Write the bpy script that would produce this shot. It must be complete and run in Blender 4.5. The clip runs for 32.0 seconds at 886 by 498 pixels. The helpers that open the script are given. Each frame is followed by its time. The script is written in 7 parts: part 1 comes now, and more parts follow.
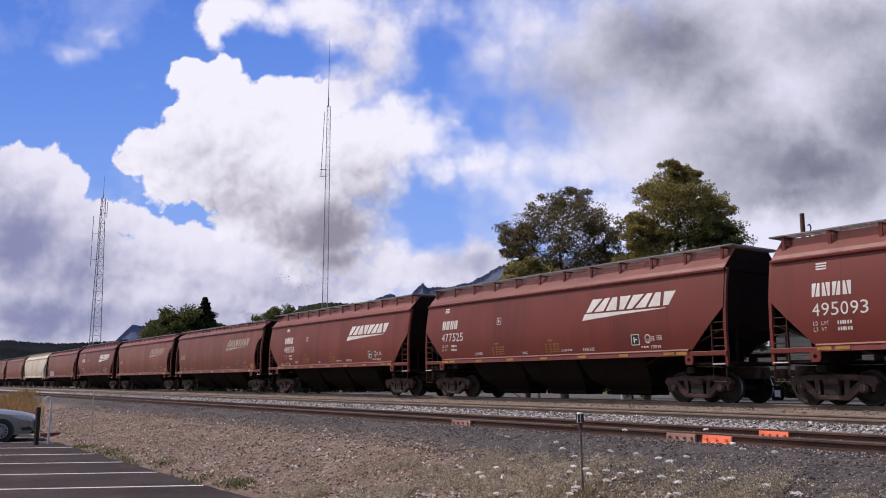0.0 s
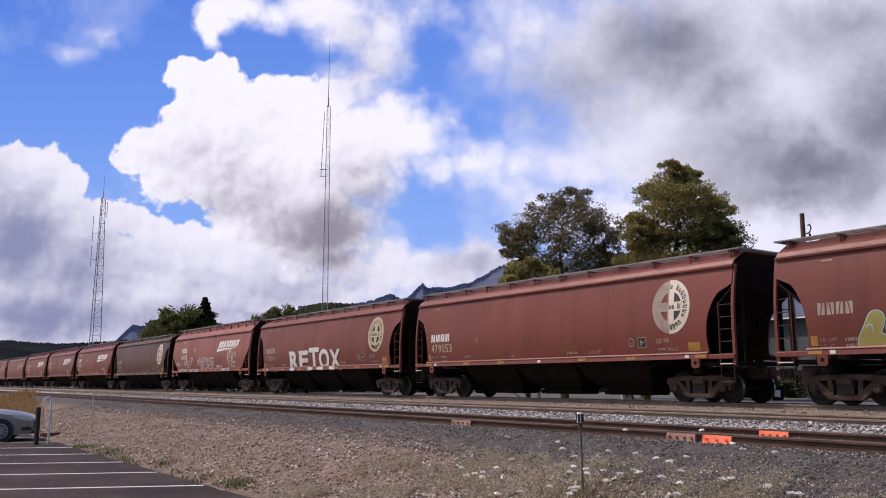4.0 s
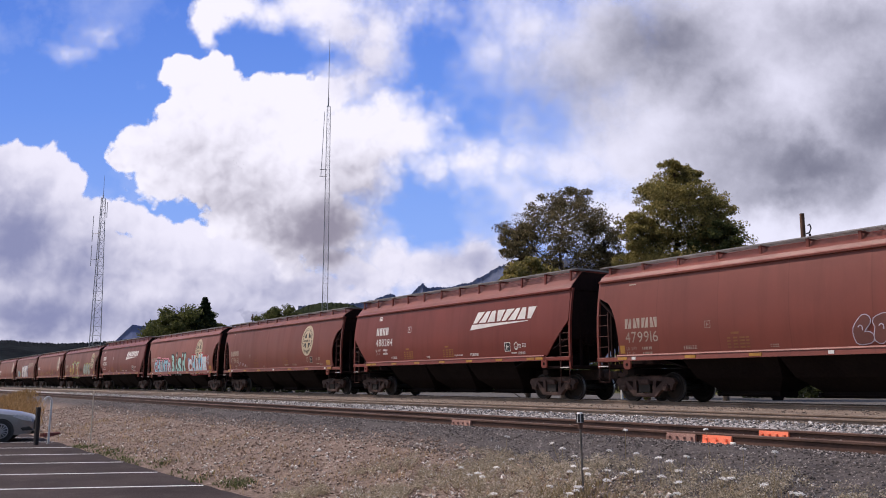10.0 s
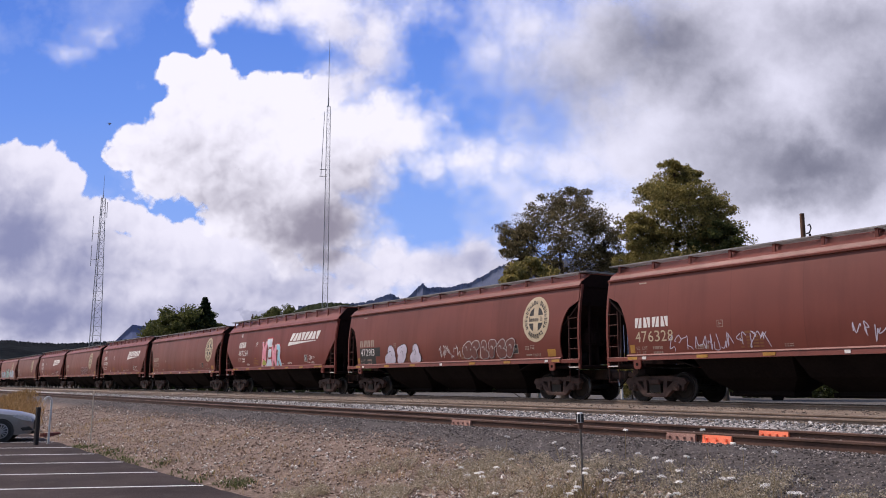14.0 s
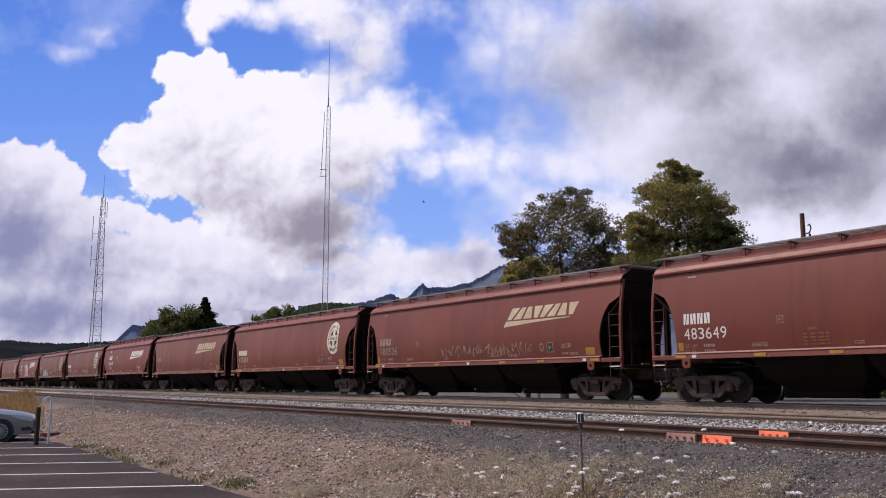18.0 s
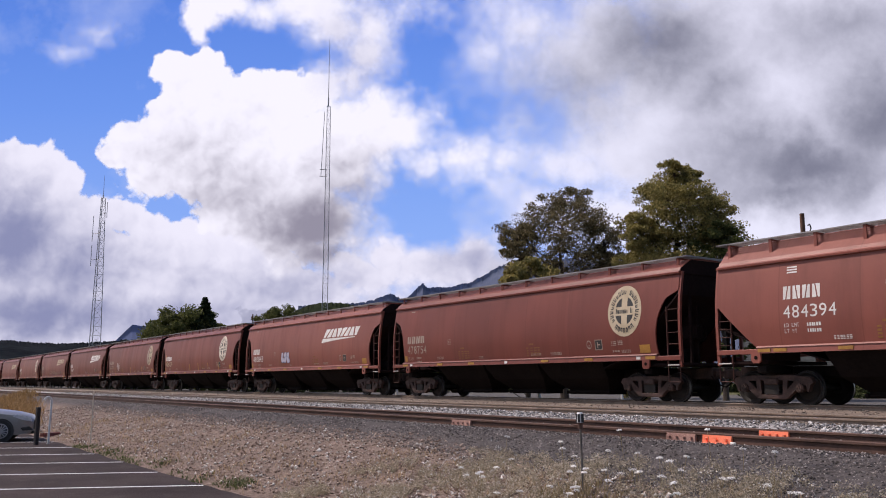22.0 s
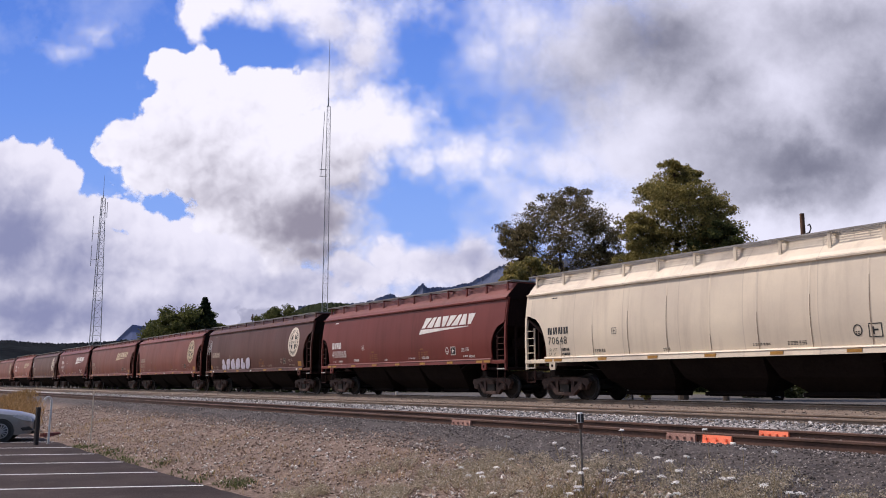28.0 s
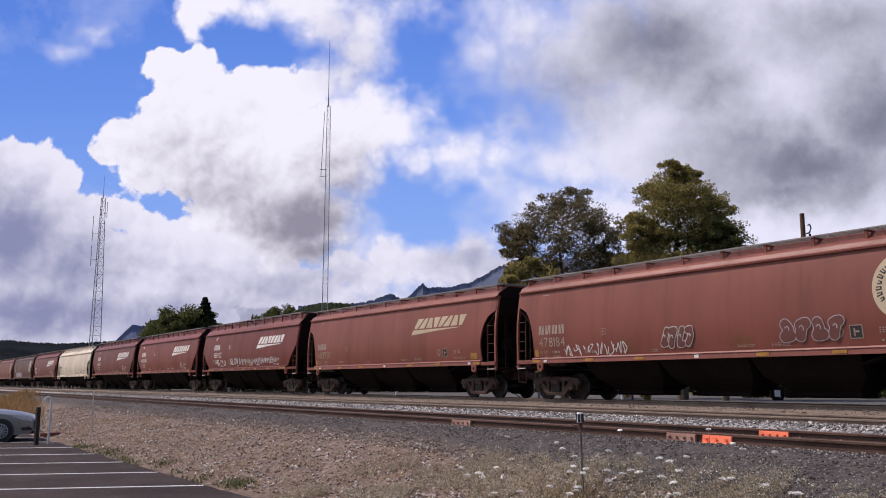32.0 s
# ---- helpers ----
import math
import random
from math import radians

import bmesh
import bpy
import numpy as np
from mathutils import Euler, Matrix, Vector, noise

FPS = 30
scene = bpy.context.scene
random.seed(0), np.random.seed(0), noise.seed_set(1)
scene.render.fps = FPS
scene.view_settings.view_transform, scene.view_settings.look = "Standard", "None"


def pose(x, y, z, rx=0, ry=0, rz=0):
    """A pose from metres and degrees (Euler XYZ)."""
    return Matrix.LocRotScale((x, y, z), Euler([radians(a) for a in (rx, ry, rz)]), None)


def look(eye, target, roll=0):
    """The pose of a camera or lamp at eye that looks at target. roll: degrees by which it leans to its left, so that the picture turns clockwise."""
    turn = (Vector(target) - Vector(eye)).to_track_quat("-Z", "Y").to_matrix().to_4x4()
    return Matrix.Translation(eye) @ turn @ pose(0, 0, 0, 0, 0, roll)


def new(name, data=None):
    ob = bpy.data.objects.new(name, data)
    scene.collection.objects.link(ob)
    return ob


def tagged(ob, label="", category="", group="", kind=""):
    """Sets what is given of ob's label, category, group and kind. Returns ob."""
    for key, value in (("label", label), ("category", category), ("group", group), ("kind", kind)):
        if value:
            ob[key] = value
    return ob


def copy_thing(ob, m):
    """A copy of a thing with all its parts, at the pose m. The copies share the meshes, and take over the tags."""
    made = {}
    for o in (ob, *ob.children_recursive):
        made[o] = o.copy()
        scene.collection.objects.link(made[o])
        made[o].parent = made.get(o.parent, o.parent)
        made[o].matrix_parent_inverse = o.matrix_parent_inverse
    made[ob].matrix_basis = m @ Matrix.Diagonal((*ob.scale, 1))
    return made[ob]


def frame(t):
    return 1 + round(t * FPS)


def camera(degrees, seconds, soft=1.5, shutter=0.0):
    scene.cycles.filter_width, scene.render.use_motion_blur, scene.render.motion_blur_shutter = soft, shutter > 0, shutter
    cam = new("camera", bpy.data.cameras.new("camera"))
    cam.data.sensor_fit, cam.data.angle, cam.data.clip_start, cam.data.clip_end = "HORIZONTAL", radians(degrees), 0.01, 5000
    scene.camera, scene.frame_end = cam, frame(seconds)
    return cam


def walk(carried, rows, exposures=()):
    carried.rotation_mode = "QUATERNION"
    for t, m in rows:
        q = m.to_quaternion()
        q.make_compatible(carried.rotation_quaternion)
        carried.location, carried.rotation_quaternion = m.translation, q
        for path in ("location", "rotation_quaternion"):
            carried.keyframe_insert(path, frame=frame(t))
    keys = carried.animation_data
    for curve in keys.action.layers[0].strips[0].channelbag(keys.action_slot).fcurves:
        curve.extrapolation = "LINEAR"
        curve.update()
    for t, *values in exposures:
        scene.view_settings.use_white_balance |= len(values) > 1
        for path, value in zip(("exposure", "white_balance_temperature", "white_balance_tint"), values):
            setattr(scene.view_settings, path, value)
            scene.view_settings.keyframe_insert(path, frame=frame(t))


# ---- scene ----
# ---- camera and its stand ----
HEAD = radians(34.418)          # bearing of the view from the line of the tracks
TILT = radians(8.946)
EYE = Vector((0.0, 0.0, 0.58))  # above the railhead of the main line
AIM = Vector((-math.cos(HEAD) * math.cos(TILT), math.sin(HEAD) * math.cos(TILT), math.sin(TILT)))
cam = camera(54.91, 32.0, soft=1.0)
walk(cam, [(0.0, look(EYE, EYE + AIM)), (32.0, look(EYE, EYE + AIM))], exposures=[(0.0, 0.06, 6450, 18), (1.0, 0.13, 6450, 18), (24.0, 0.13, 6450, 18), (28.0, 0.12, 6450, 18), (29.0, 0.05, 6450, 18), (31.0, 0.06, 6450, 18), (32.0, 0.07, 6450, 18)])

# ---- world, sun ----
SUN_FROM = Vector((-0.47, -0.37, 0.80)).normalized()
world = bpy.data.worlds.new("world")
scene.world = world
world.use_nodes = True
wn = world.node_tree
sky = wn.nodes.new("ShaderNodeTexSky")
sky.sky_type, sky.sun_disc = "NISHITA", False
sky.sun_elevation = math.asin(SUN_FROM.z)
sky.sun_rotation = math.atan2(SUN_FROM.x, SUN_FROM.y)
sky.dust_density = 2.0
wn.nodes["Background"].inputs["Strength"].default_value = 0.11
wn.links.new(sky.outputs["Color"], wn.nodes["Background"].inputs["Color"])
sun_data = bpy.data.lights.new("sun", "SUN")
sun_data.energy, sun_data.angle, sun_data.color = 3.2, radians(0.6), (1.0, 0.90, 0.79)
sun = new("sun", sun_data)
sun.matrix_world = look(SUN_FROM * 100, (0, 0, 0))


# ---- mesh helpers ----
class Geo:
    """Collects vertices and faces of one mesh."""

    def __init__(self):
        self.v, self.f, self.m = [], [], []

    def add(self, verts, faces, mat=0):
        n = len(self.v)
        self.v.extend(tuple(p) for p in verts)
        self.f.extend([tuple(i + n for i in f) for f in faces])
        self.m.extend([mat] * len(faces))
        return self

    def box(self, x0, x1, y0, y1, z0, z1, c=0.0, mat=0):
        if c <= 0:
            v = [(x, y, z) for x in (x0, x1) for y in (y0, y1) for z in (z0, z1)]
            return self.add(v, [(0, 1, 3, 2), (4, 6, 7, 5), (0, 4, 5, 1), (2, 3, 7, 6), (0, 2, 6, 4), (1, 5, 7, 3)], mat)
        # chamfered along the longest run
        lo, hi = (x0, y0, z0), (x1, y1, z1)
        v, idx = [], {}
        for i in (0, 1):
            for j in (0, 1):
                for k in (0, 1):
                    for ax in range(3):
                        p = [(lo, hi)[s][a] for a, s in enumerate((i, j, k))]
                        for a, s in enumerate((i, j, k)):
                            if a != ax:
                                p[a] += c if s == 0 else -c
                        idx[i, j, k, ax] = len(v)
                        v.append(tuple(p))
        f = []
        for ax in range(3):
            a, b = [q for q in range(3) if q != ax]
            for s in (0, 1):
                loop = []
                for t, u in ((0, 0), (1, 0), (1, 1), (0, 1)):
                    key = [0, 0, 0]
                    key[ax], key[a], key[b] = s, t, u
                    loop.append(idx[(*key, ax)])
                f.append(loop if (s == 1) == (ax != 1) else loop[::-1])
        for ax in range(3):
            a, b = [q for q in range(3) if q != ax]
            for t in (0, 1):
                for u in (0, 1):
                    k0, k1 = [0, 0, 0], [0, 0, 0]
                    k0[a] = k1[a] = t
                    k0[b] = k1[b] = u
                    k1[ax] = 1
                    loop = [idx[(*k0, a)], idx[(*k1, a)], idx[(*k1, b)], idx[(*k0, b)]]
                    f.append(loop if ((t + u) % 2 == 0) == (ax != 1) else loop[::-1])
        for i in (0, 1):
            for j in (0, 1):
                for k in (0, 1):
                    loop = [idx[i, j, k, ax] for ax in range(3)]
                    f.append(loop if (i + j + k) % 2 else loop[::-1])
        return self.add(v, f, mat)

    def rod(self, a, b, r0, r1=None, n=8, mat=0, caps=True):
        a, b = Vector(a), Vector(b)
        r1 = r0 if r1 is None else r1
        w = (b - a).normalized()
        s = w.orthogonal().normalized()
        t = w.cross(s)
        ring = [(math.cos(2 * math.pi * i / n), math.sin(2 * math.pi * i / n)) for i in range(n)]
        v = [a + (s * x + t * y) * r0 for x, y in ring] + [b + (s * x + t * y) * r1 for x, y in ring]
        f = [(i, (i + 1) % n, n + (i + 1) % n, n + i) for i in range(n)]
        if caps:
            f += [tuple(range(n - 1, -1, -1)), tuple(range(n, 2 * n))]
        return self.add(v, f, mat)

    def path(self, pts, r, n=6, mat=0):
        for a, b in zip(pts, pts[1:]):
            self.rod(a, b, r, n=n, mat=mat)
        return self

    def prism(self, outline, axis, a, b, mat=0):
        """Extrudes an outline of (p, q) along an axis from a to b."""
        n = len(outline)
        put = {0: lambda p, q, s: (s, p, q), 1: lambda p, q, s: (p, s, q), 2: lambda p, q, s: (p, q, s)}[axis]
        v = [put(p, q, a) for p, q in outline] + [put(p, q, b) for p, q in outline]
        f = [(i, (i + 1) % n, n + (i + 1) % n, n + i) for i in range(n)]
        f += [tuple(range(n - 1, -1, -1)), tuple(range(n, 2 * n))]
        return self.add(v, f, mat)

    def sheet(self, grid, thick=None, mat=0):
        """A grid of rows of points; thick: a vector by which its back lies off."""
        r, c = len(grid), len(grid[0])
        v = [Vector(p) for row in grid for p in row]
        f = [(i * c + j, i * c + j + 1, (i + 1) * c + j + 1, (i + 1) * c + j) for i in range(r - 1) for j in range(c - 1)]
        if thick is not None:
            n = len(v)
            v += [p + Vector(thick) for p in v]
            f += [tuple(n + i for i in q[::-1]) for q in f]
            rim = [j for j in range(c)] + [i * c + c - 1 for i in range(1, r)] + [(r - 1) * c + j for j in range(c - 2, -1, -1)] + [i * c for i in range(r - 2, 0, -1)]
            f += [(b, a, n + a, n + b) for a, b in zip(rim, rim[1:] + rim[:1])]
        return self.add(v, f, mat)

    def mesh(self, name, mats, smooth=False):
        me = bpy.data.meshes.new(name)
        me.from_pydata(self.v, [], self.f)
        for m in mats if isinstance(mats, (list, tuple)) else [mats]:
            me.materials.append(m)
        if any(self.m):
            me.polygons.foreach_set("material_index", self.m)
        bm = bmesh.new()
        bm.from_mesh(me)
        bmesh.ops.recalc_face_normals(bm, faces=bm.faces)
        bm.to_mesh(me)
        bm.free()
        if smooth:
            me.polygons.foreach_set("use_smooth", [True] * len(me.polygons))
            me.set_sharp_from_angle(angle=radians(40))
        me.update()
        return me


def part(name, geo, material, parent, label="", at=None, smooth=False):
    """ONE mesh object under a thing or a part; geo is a Geo or a finished mesh."""
    me = geo.mesh(name, material, smooth) if isinstance(geo, Geo) else geo
    ob = new(name, me)
    ob.parent = parent
    if at is not None:
        ob.matrix_basis = at
    return tagged(ob, label) if label else ob


def thing(name, at=None, label="", category="", group="", kind=""):
    ob = new(name)
    ob.empty_display_size = 0.3
    ob.matrix_basis = at or Matrix()
    return tagged(ob, label, category, group, kind)


def solid(name, geo, material, at=None, label="", category="", group="", kind="", smooth=False):
    ob = new(name, geo.mesh(name, material, smooth) if isinstance(geo, Geo) else geo)
    ob.matrix_basis = at or Matrix()
    return tagged(ob, label, category, group, kind)


# ---- materials ----
class Nodes:
    def __init__(self, name):
        self.mat = bpy.data.materials.new(name)
        self.mat.use_nodes = True
        self.t = self.mat.node_tree
        self.bsdf = self.t.nodes["Principled BSDF"]

    def n(self, kind, operation="", use_clamp=False, data_type="", blend_type="", interpolation_type=""):
        node = self.t.nodes.new("ShaderNode" + kind)
        if data_type:
            node.data_type = data_type
        if operation:
            node.operation = operation
        if use_clamp:
            node.use_clamp = True
        if blend_type:
            node.blend_type = blend_type
        if interpolation_type:
            node.interpolation_type = interpolation_type
        return node

    def link(self, a, b):
        self.t.links.new(a, b)

    def put(self, socket, value):
        if hasattr(value, "is_output"):
            self.link(value, socket)
        else:
            socket.default_value = value

    def coords(self, which="Object"):
        return self.n("TexCoord").outputs[which]

    def noise(self, scale, detail=6.0, rough=0.55, vec=None, stretch=None):
        vec = vec or self.coords()
        if stretch:
            mp = self.n("Mapping")
            mp.inputs["Scale"].default_value = stretch
            self.link(vec, mp.inputs["Vector"])
            vec = mp.outputs["Vector"]
        nz = self.n("TexNoise")
        nz.inputs["Scale"].default_value, nz.inputs["Detail"].default_value, nz.inputs["Roughness"].default_value = scale, detail, rough
        self.link(vec, nz.inputs["Vector"])
        return nz.outputs["Fac"]

    def ramp(self, fac, stops):
        r = self.n("ValToRGB")
        els = r.color_ramp.elements
        while len(els) < len(stops):
            els.new(0.5)
        for e, (p, c) in zip(els, stops):
            e.position = p
            e.color = (*c, 1) if len(c) == 3 else c
        self.link(fac, r.inputs["Fac"])
        return r.outputs["Color"]

    def math(self, op, a, b=0.0, c=0.0, clamp=False):
        m = self.n("Math", operation=op, use_clamp=clamp)
        for s, v in zip(m.inputs, (a, b, c)):
            self.put(s, v)
        return m.outputs[0]

    def mix(self, fac, a, b, blend="MIX"):
        m = self.n("Mix", data_type="RGBA", blend_type=blend)
        self.put(m.inputs[0], fac)
        for s, v in ((m.inputs[6], a), (m.inputs[7], b)):
            self.put(s, v if hasattr(v, "is_output") else (*v, 1))
        return m.outputs[2]

    def bump(self, height, strength=0.3, dist=0.02):
        b = self.n("Bump")
        b.inputs["Strength"].default_value, b.inputs["Distance"].default_value = strength, dist
        self.link(height, b.inputs["Height"])
        self.link(b.outputs["Normal"], self.bsdf.inputs["Normal"])

    def done(self, colour=None, rough=0.7, metal=0.0, spec=None):
        if colour is not None:
            s = self.bsdf.inputs["Base Color"]
            self.put(s, colour if hasattr(colour, "is_output") else (*colour, 1))
        self.put(self.bsdf.inputs["Roughness"], rough)
        self.bsdf.inputs["Metallic"].default_value = metal
        if spec is not None:
            self.bsdf.inputs["Specular IOR Level"].default_value = spec
        return self.mat


def worn(name, a, b, scale=6.0, rough=0.7, metal=0.0, bump=0.2, detail=6.0, spec=None):
    """A plain surface with two scales of variation between two colours."""
    k = Nodes(name)
    big, fine = k.noise(scale * 0.25, 3), k.noise(scale * 4, detail)
    f = k.math("ADD", k.math("MULTIPLY", big, 0.6), k.math("MULTIPLY", fine, 0.4))
    col = k.ramp(f, [(0.36, a), (0.64, b)])
    if bump:
        k.bump(fine, bump, 0.02)
    return k.done(col, rough, metal, spec)


def car_paint():
    """Hopper paint: the car's own colour, faded above, streaked with grime below."""
    k = Nodes("car_paint")
    info = k.n("ObjectInfo")
    shift = k.n("VectorMath", operation="MULTIPLY_ADD")
    k.link(k.coords(), shift.inputs[0])
    shift.inputs[1].default_value = (1, 1, 1)
    loc = k.n("CombineXYZ")
    k.link(k.math("MULTIPLY", info.outputs["Random"], 60.0), loc.inputs[0])
    k.link(loc.outputs[0], shift.inputs[2])
    vec = shift.outputs[0]
    streak = k.noise(1.0, 6, 0.65, vec, (1.5, 1.0, 0.13))
    cloud = k.noise(0.45, 4, 0.5, vec)
    fine = k.noise(14.0, 5, 0.6, vec)
    faded = k.mix(1.0, info.outputs["Color"], (1.22, 1.23, 1.20), "MULTIPLY")
    grime = k.mix(1.0, info.outputs["Color"], (0.62, 0.58, 0.58), "MULTIPLY")
    col = k.mix(k.ramp(cloud, [(0.35, (0, 0, 0)), (0.68, (1, 1, 1))]), info.outputs["Color"], faded)
    col = k.mix(k.ramp(streak, [(0.50, (0, 0, 0)), (0.80, (0.6, 0.6, 0.6))]), col, grime)
    col = k.mix(k.math("MULTIPLY", fine, 0.30), col, k.mix(1.0, col, (0.72, 0.70, 0.70), "MULTIPLY"))
    # stained weld seams between the side sheets
    sx = k.n("SeparateXYZ")
    k.link(k.coords(), sx.inputs[0])
    seam = k.math("ABSOLUTE", k.math("SUBTRACT", k.math("FRACT", k.math("MULTIPLY", sx.outputs[0], 0.43)), 0.5))
    seam = k.math("LESS_THAN", k.math("MULTIPLY_ADD", fine, 0.006, seam), 0.010)
    col = k.mix(k.math("MULTIPLY", seam, k.math("MULTIPLY", streak, 0.75)), col, grime)
    # each side sheet has faded by its own amount
    pan = k.n("TexWhiteNoise")
    pan.noise_dimensions = "1D"
    k.link(k.math("ADD", k.math("FLOOR", k.math("MULTIPLY_ADD", sx.outputs[0], 0.43, 0.5)), k.math("MULTIPLY", info.outputs["Random"], 60.0)), pan.inputs["W"])
    col = k.mix(k.math("MULTIPLY", pan.outputs["Value"], 0.55), col, k.mix(1.0, col, (1.22, 1.20, 1.16), "MULTIPLY"))
    k.bump(k.math("ADD", k.math("MULTIPLY", cloud, 0.7), k.math("MULTIPLY", fine, 0.1)), 0.12, 0.03)
    rough = k.math("MULTIPLY_ADD", streak, 0.25, 0.36)
    return k.done(col, rough, 0.0, 0.34)


PAINT = car_paint()
# Underframe grime, taken near black so it holds the shade under the cars.
BLACK = worn("shaded_underframe_grime", (0.009, 0.007, 0.007), (0.018, 0.014, 0.013), 3, 1.0, spec=0.03)
LADDER = worn("dark_ladder_paint", (0.040, 0.017, 0.014), (0.085, 0.035, 0.028), 6, 0.7, spec=0.2)
STEEL = worn("cast_steel_dusty", (0.020, 0.012, 0.010), (0.094, 0.054, 0.044), 9, 0.7, bump=0.5, spec=0.3)
# Grimy car ends, darkened further to paint in the shade between cars.
END_SHADE = worn("shaded_end_grime", (0.011, 0.007, 0.007), (0.025, 0.013, 0.012), 3, 0.9, spec=0.08)
WHEEL = worn("wheel_steel", (0.007, 0.006, 0.005), (0.022, 0.015, 0.012), 6, 0.75, 0.1)
TREAD = worn("polished_tread", (0.30, 0.29, 0.28), (0.42, 0.41, 0.40), 8, 0.3, 0.9)
GRATE = worn("galvanised_grating", (0.20, 0.19, 0.185), (0.36, 0.35, 0.34), 8, 0.5, 0.3)
WHITE_P = worn("white_lettering", (0.60, 0.57, 0.53), (0.78, 0.76, 0.72), 9, 0.6, bump=0)
EMBLEM_P = worn("aged_white_emblem", (0.56, 0.47, 0.37), (0.74, 0.66, 0.56), 5, 0.6, bump=0)
CREAM_P = worn("cream_lettering", (0.42, 0.33, 0.21), (0.56, 0.47, 0.33), 9, 0.65, bump=0)
FAINT_P = worn("faded_lettering", (0.24, 0.17, 0.13), (0.40, 0.33, 0.27), 12, 0.7, bump=0)
DARK_P = worn("black_lettering", (0.012, 0.012, 0.012), (0.03, 0.03, 0.03), 9, 0.6, bump=0)
YELLOW_P = worn("yellow_reflector", (0.28, 0.13, 0.02), (0.46, 0.24, 0.04), 14, 0.5, bump=0)
FAINT_OCHRE = worn("faded_ochre_stencil", (0.175, 0.066, 0.026), (0.235, 0.098, 0.031), 16, 0.7, bump=0)
OCHRE_P = worn("ochre_stencil", (0.22, 0.095, 0.022), (0.32, 0.15, 0.032), 16, 0.7, bump=0)
RAIL_RUST = worn("rusty_rail", (0.055, 0.027, 0.019), (0.130, 0.066, 0.046), 5, 0.75, 0.1)
RAIL_DUSTY = worn("dusty_rail", (0.15, 0.108, 0.082), (0.29, 0.222, 0.172), 5, 0.85, 0.0)
JOINT_RUST = worn("bright_rust", (0.18, 0.085, 0.065), (0.52, 0.31, 0.25), 14, 0.7, 0.1)
RAIL_TOP = worn("polished_railhead", (0.30, 0.28, 0.26), (0.45, 0.43, 0.41), 4, 0.35, 0.8)
WOOD_TIE = worn("weathered_tie", (0.06, 0.045, 0.035), (0.17, 0.135, 0.105), 7, 0.9)
ORANGE_P = worn("orange_marking_paint", (0.88, 0.17, 0.075), (1.0, 0.30, 0.16), 12, 0.55)
BRIGHT_WHITE = worn("white_post_paint", (0.66, 0.65, 0.62), (0.82, 0.81, 0.79), 8, 0.5)
GREY_GALV = worn("galvanised_steel", (0.26, 0.26, 0.27), (0.42, 0.42, 0.43), 5, 0.6, 0.2)
SEAM_STAIN = worn("rusty_seam_stain", (0.16, 0.115, 0.085), (0.36, 0.29, 0.22), 10, 0.8, bump=0)
BARK = worn("bark", (0.035, 0.025, 0.018), (0.10, 0.075, 0.055), 9, 0.95, bump=0.6)
POLE_WOOD = worn("creosote_pole", (0.07, 0.035, 0.022), (0.15, 0.08, 0.05), 4, 0.9)
# ---- the train: two builds of covered hopper car and a pale third ----
TRACK_Y = 22.30        # centre line of the main track
SIDE = 1.55            # half the width of a car

BUILDS = {
    # pitch over couplers, length of side, sill bottom, seam, running board, cut height, cut depth, bogie spacing
    "round": dict(pitch=18.29, side=16.84, sill=1.30, seam=4.00, board=4.53, cut=3.45, deep=0.92, bogies=13.62),
    "angled": dict(pitch=17.32, side=15.75, sill=1.40, seam=3.93, board=4.67, cut=2.80, deep=1.32, bogies=12.95),
    "stubby": dict(pitch=17.32, side=15.75, sill=1.36, seam=3.90, board=4.62, cut=2.95, deep=0.85, bogies=12.95),
    "ribbed": dict(pitch=18.29, side=16.84, sill=1.32, seam=3.86, board=4.60, cut=3.10, deep=1.10, bogies=13.62),
}


def half_length(b, kind, z):
    """Half the length of the side at the height z, with its end cut away below."""
    h = b["side"] / 2
    if z >= b["cut"]:
        return h
    u = (z - b["sill"]) / (b["cut"] - b["sill"])
    if kind == "angled":
        return h - b["deep"] * min(1.0, (1 - u) * 1.06)
    # a round bite, deepest below the middle
    return h - b["deep"] * math.sqrt(max(0.0, 1 - ((u - 0.28) / 0.72) ** 2)) if u > 0.0 else h - b["deep"] * 0.92


def inset(z):
    """How far the barrelled side curves in at the height z."""
    return 0.21 * (max(0.0, z - 2.3) / 1.7) ** 1.8 + 0.12 * (max(0.0, 2.3 - z) / 1.0) ** 1.6


def side_y(b, z):
    """How far out the side lies at the height z."""
    return SIDE - inset(z)


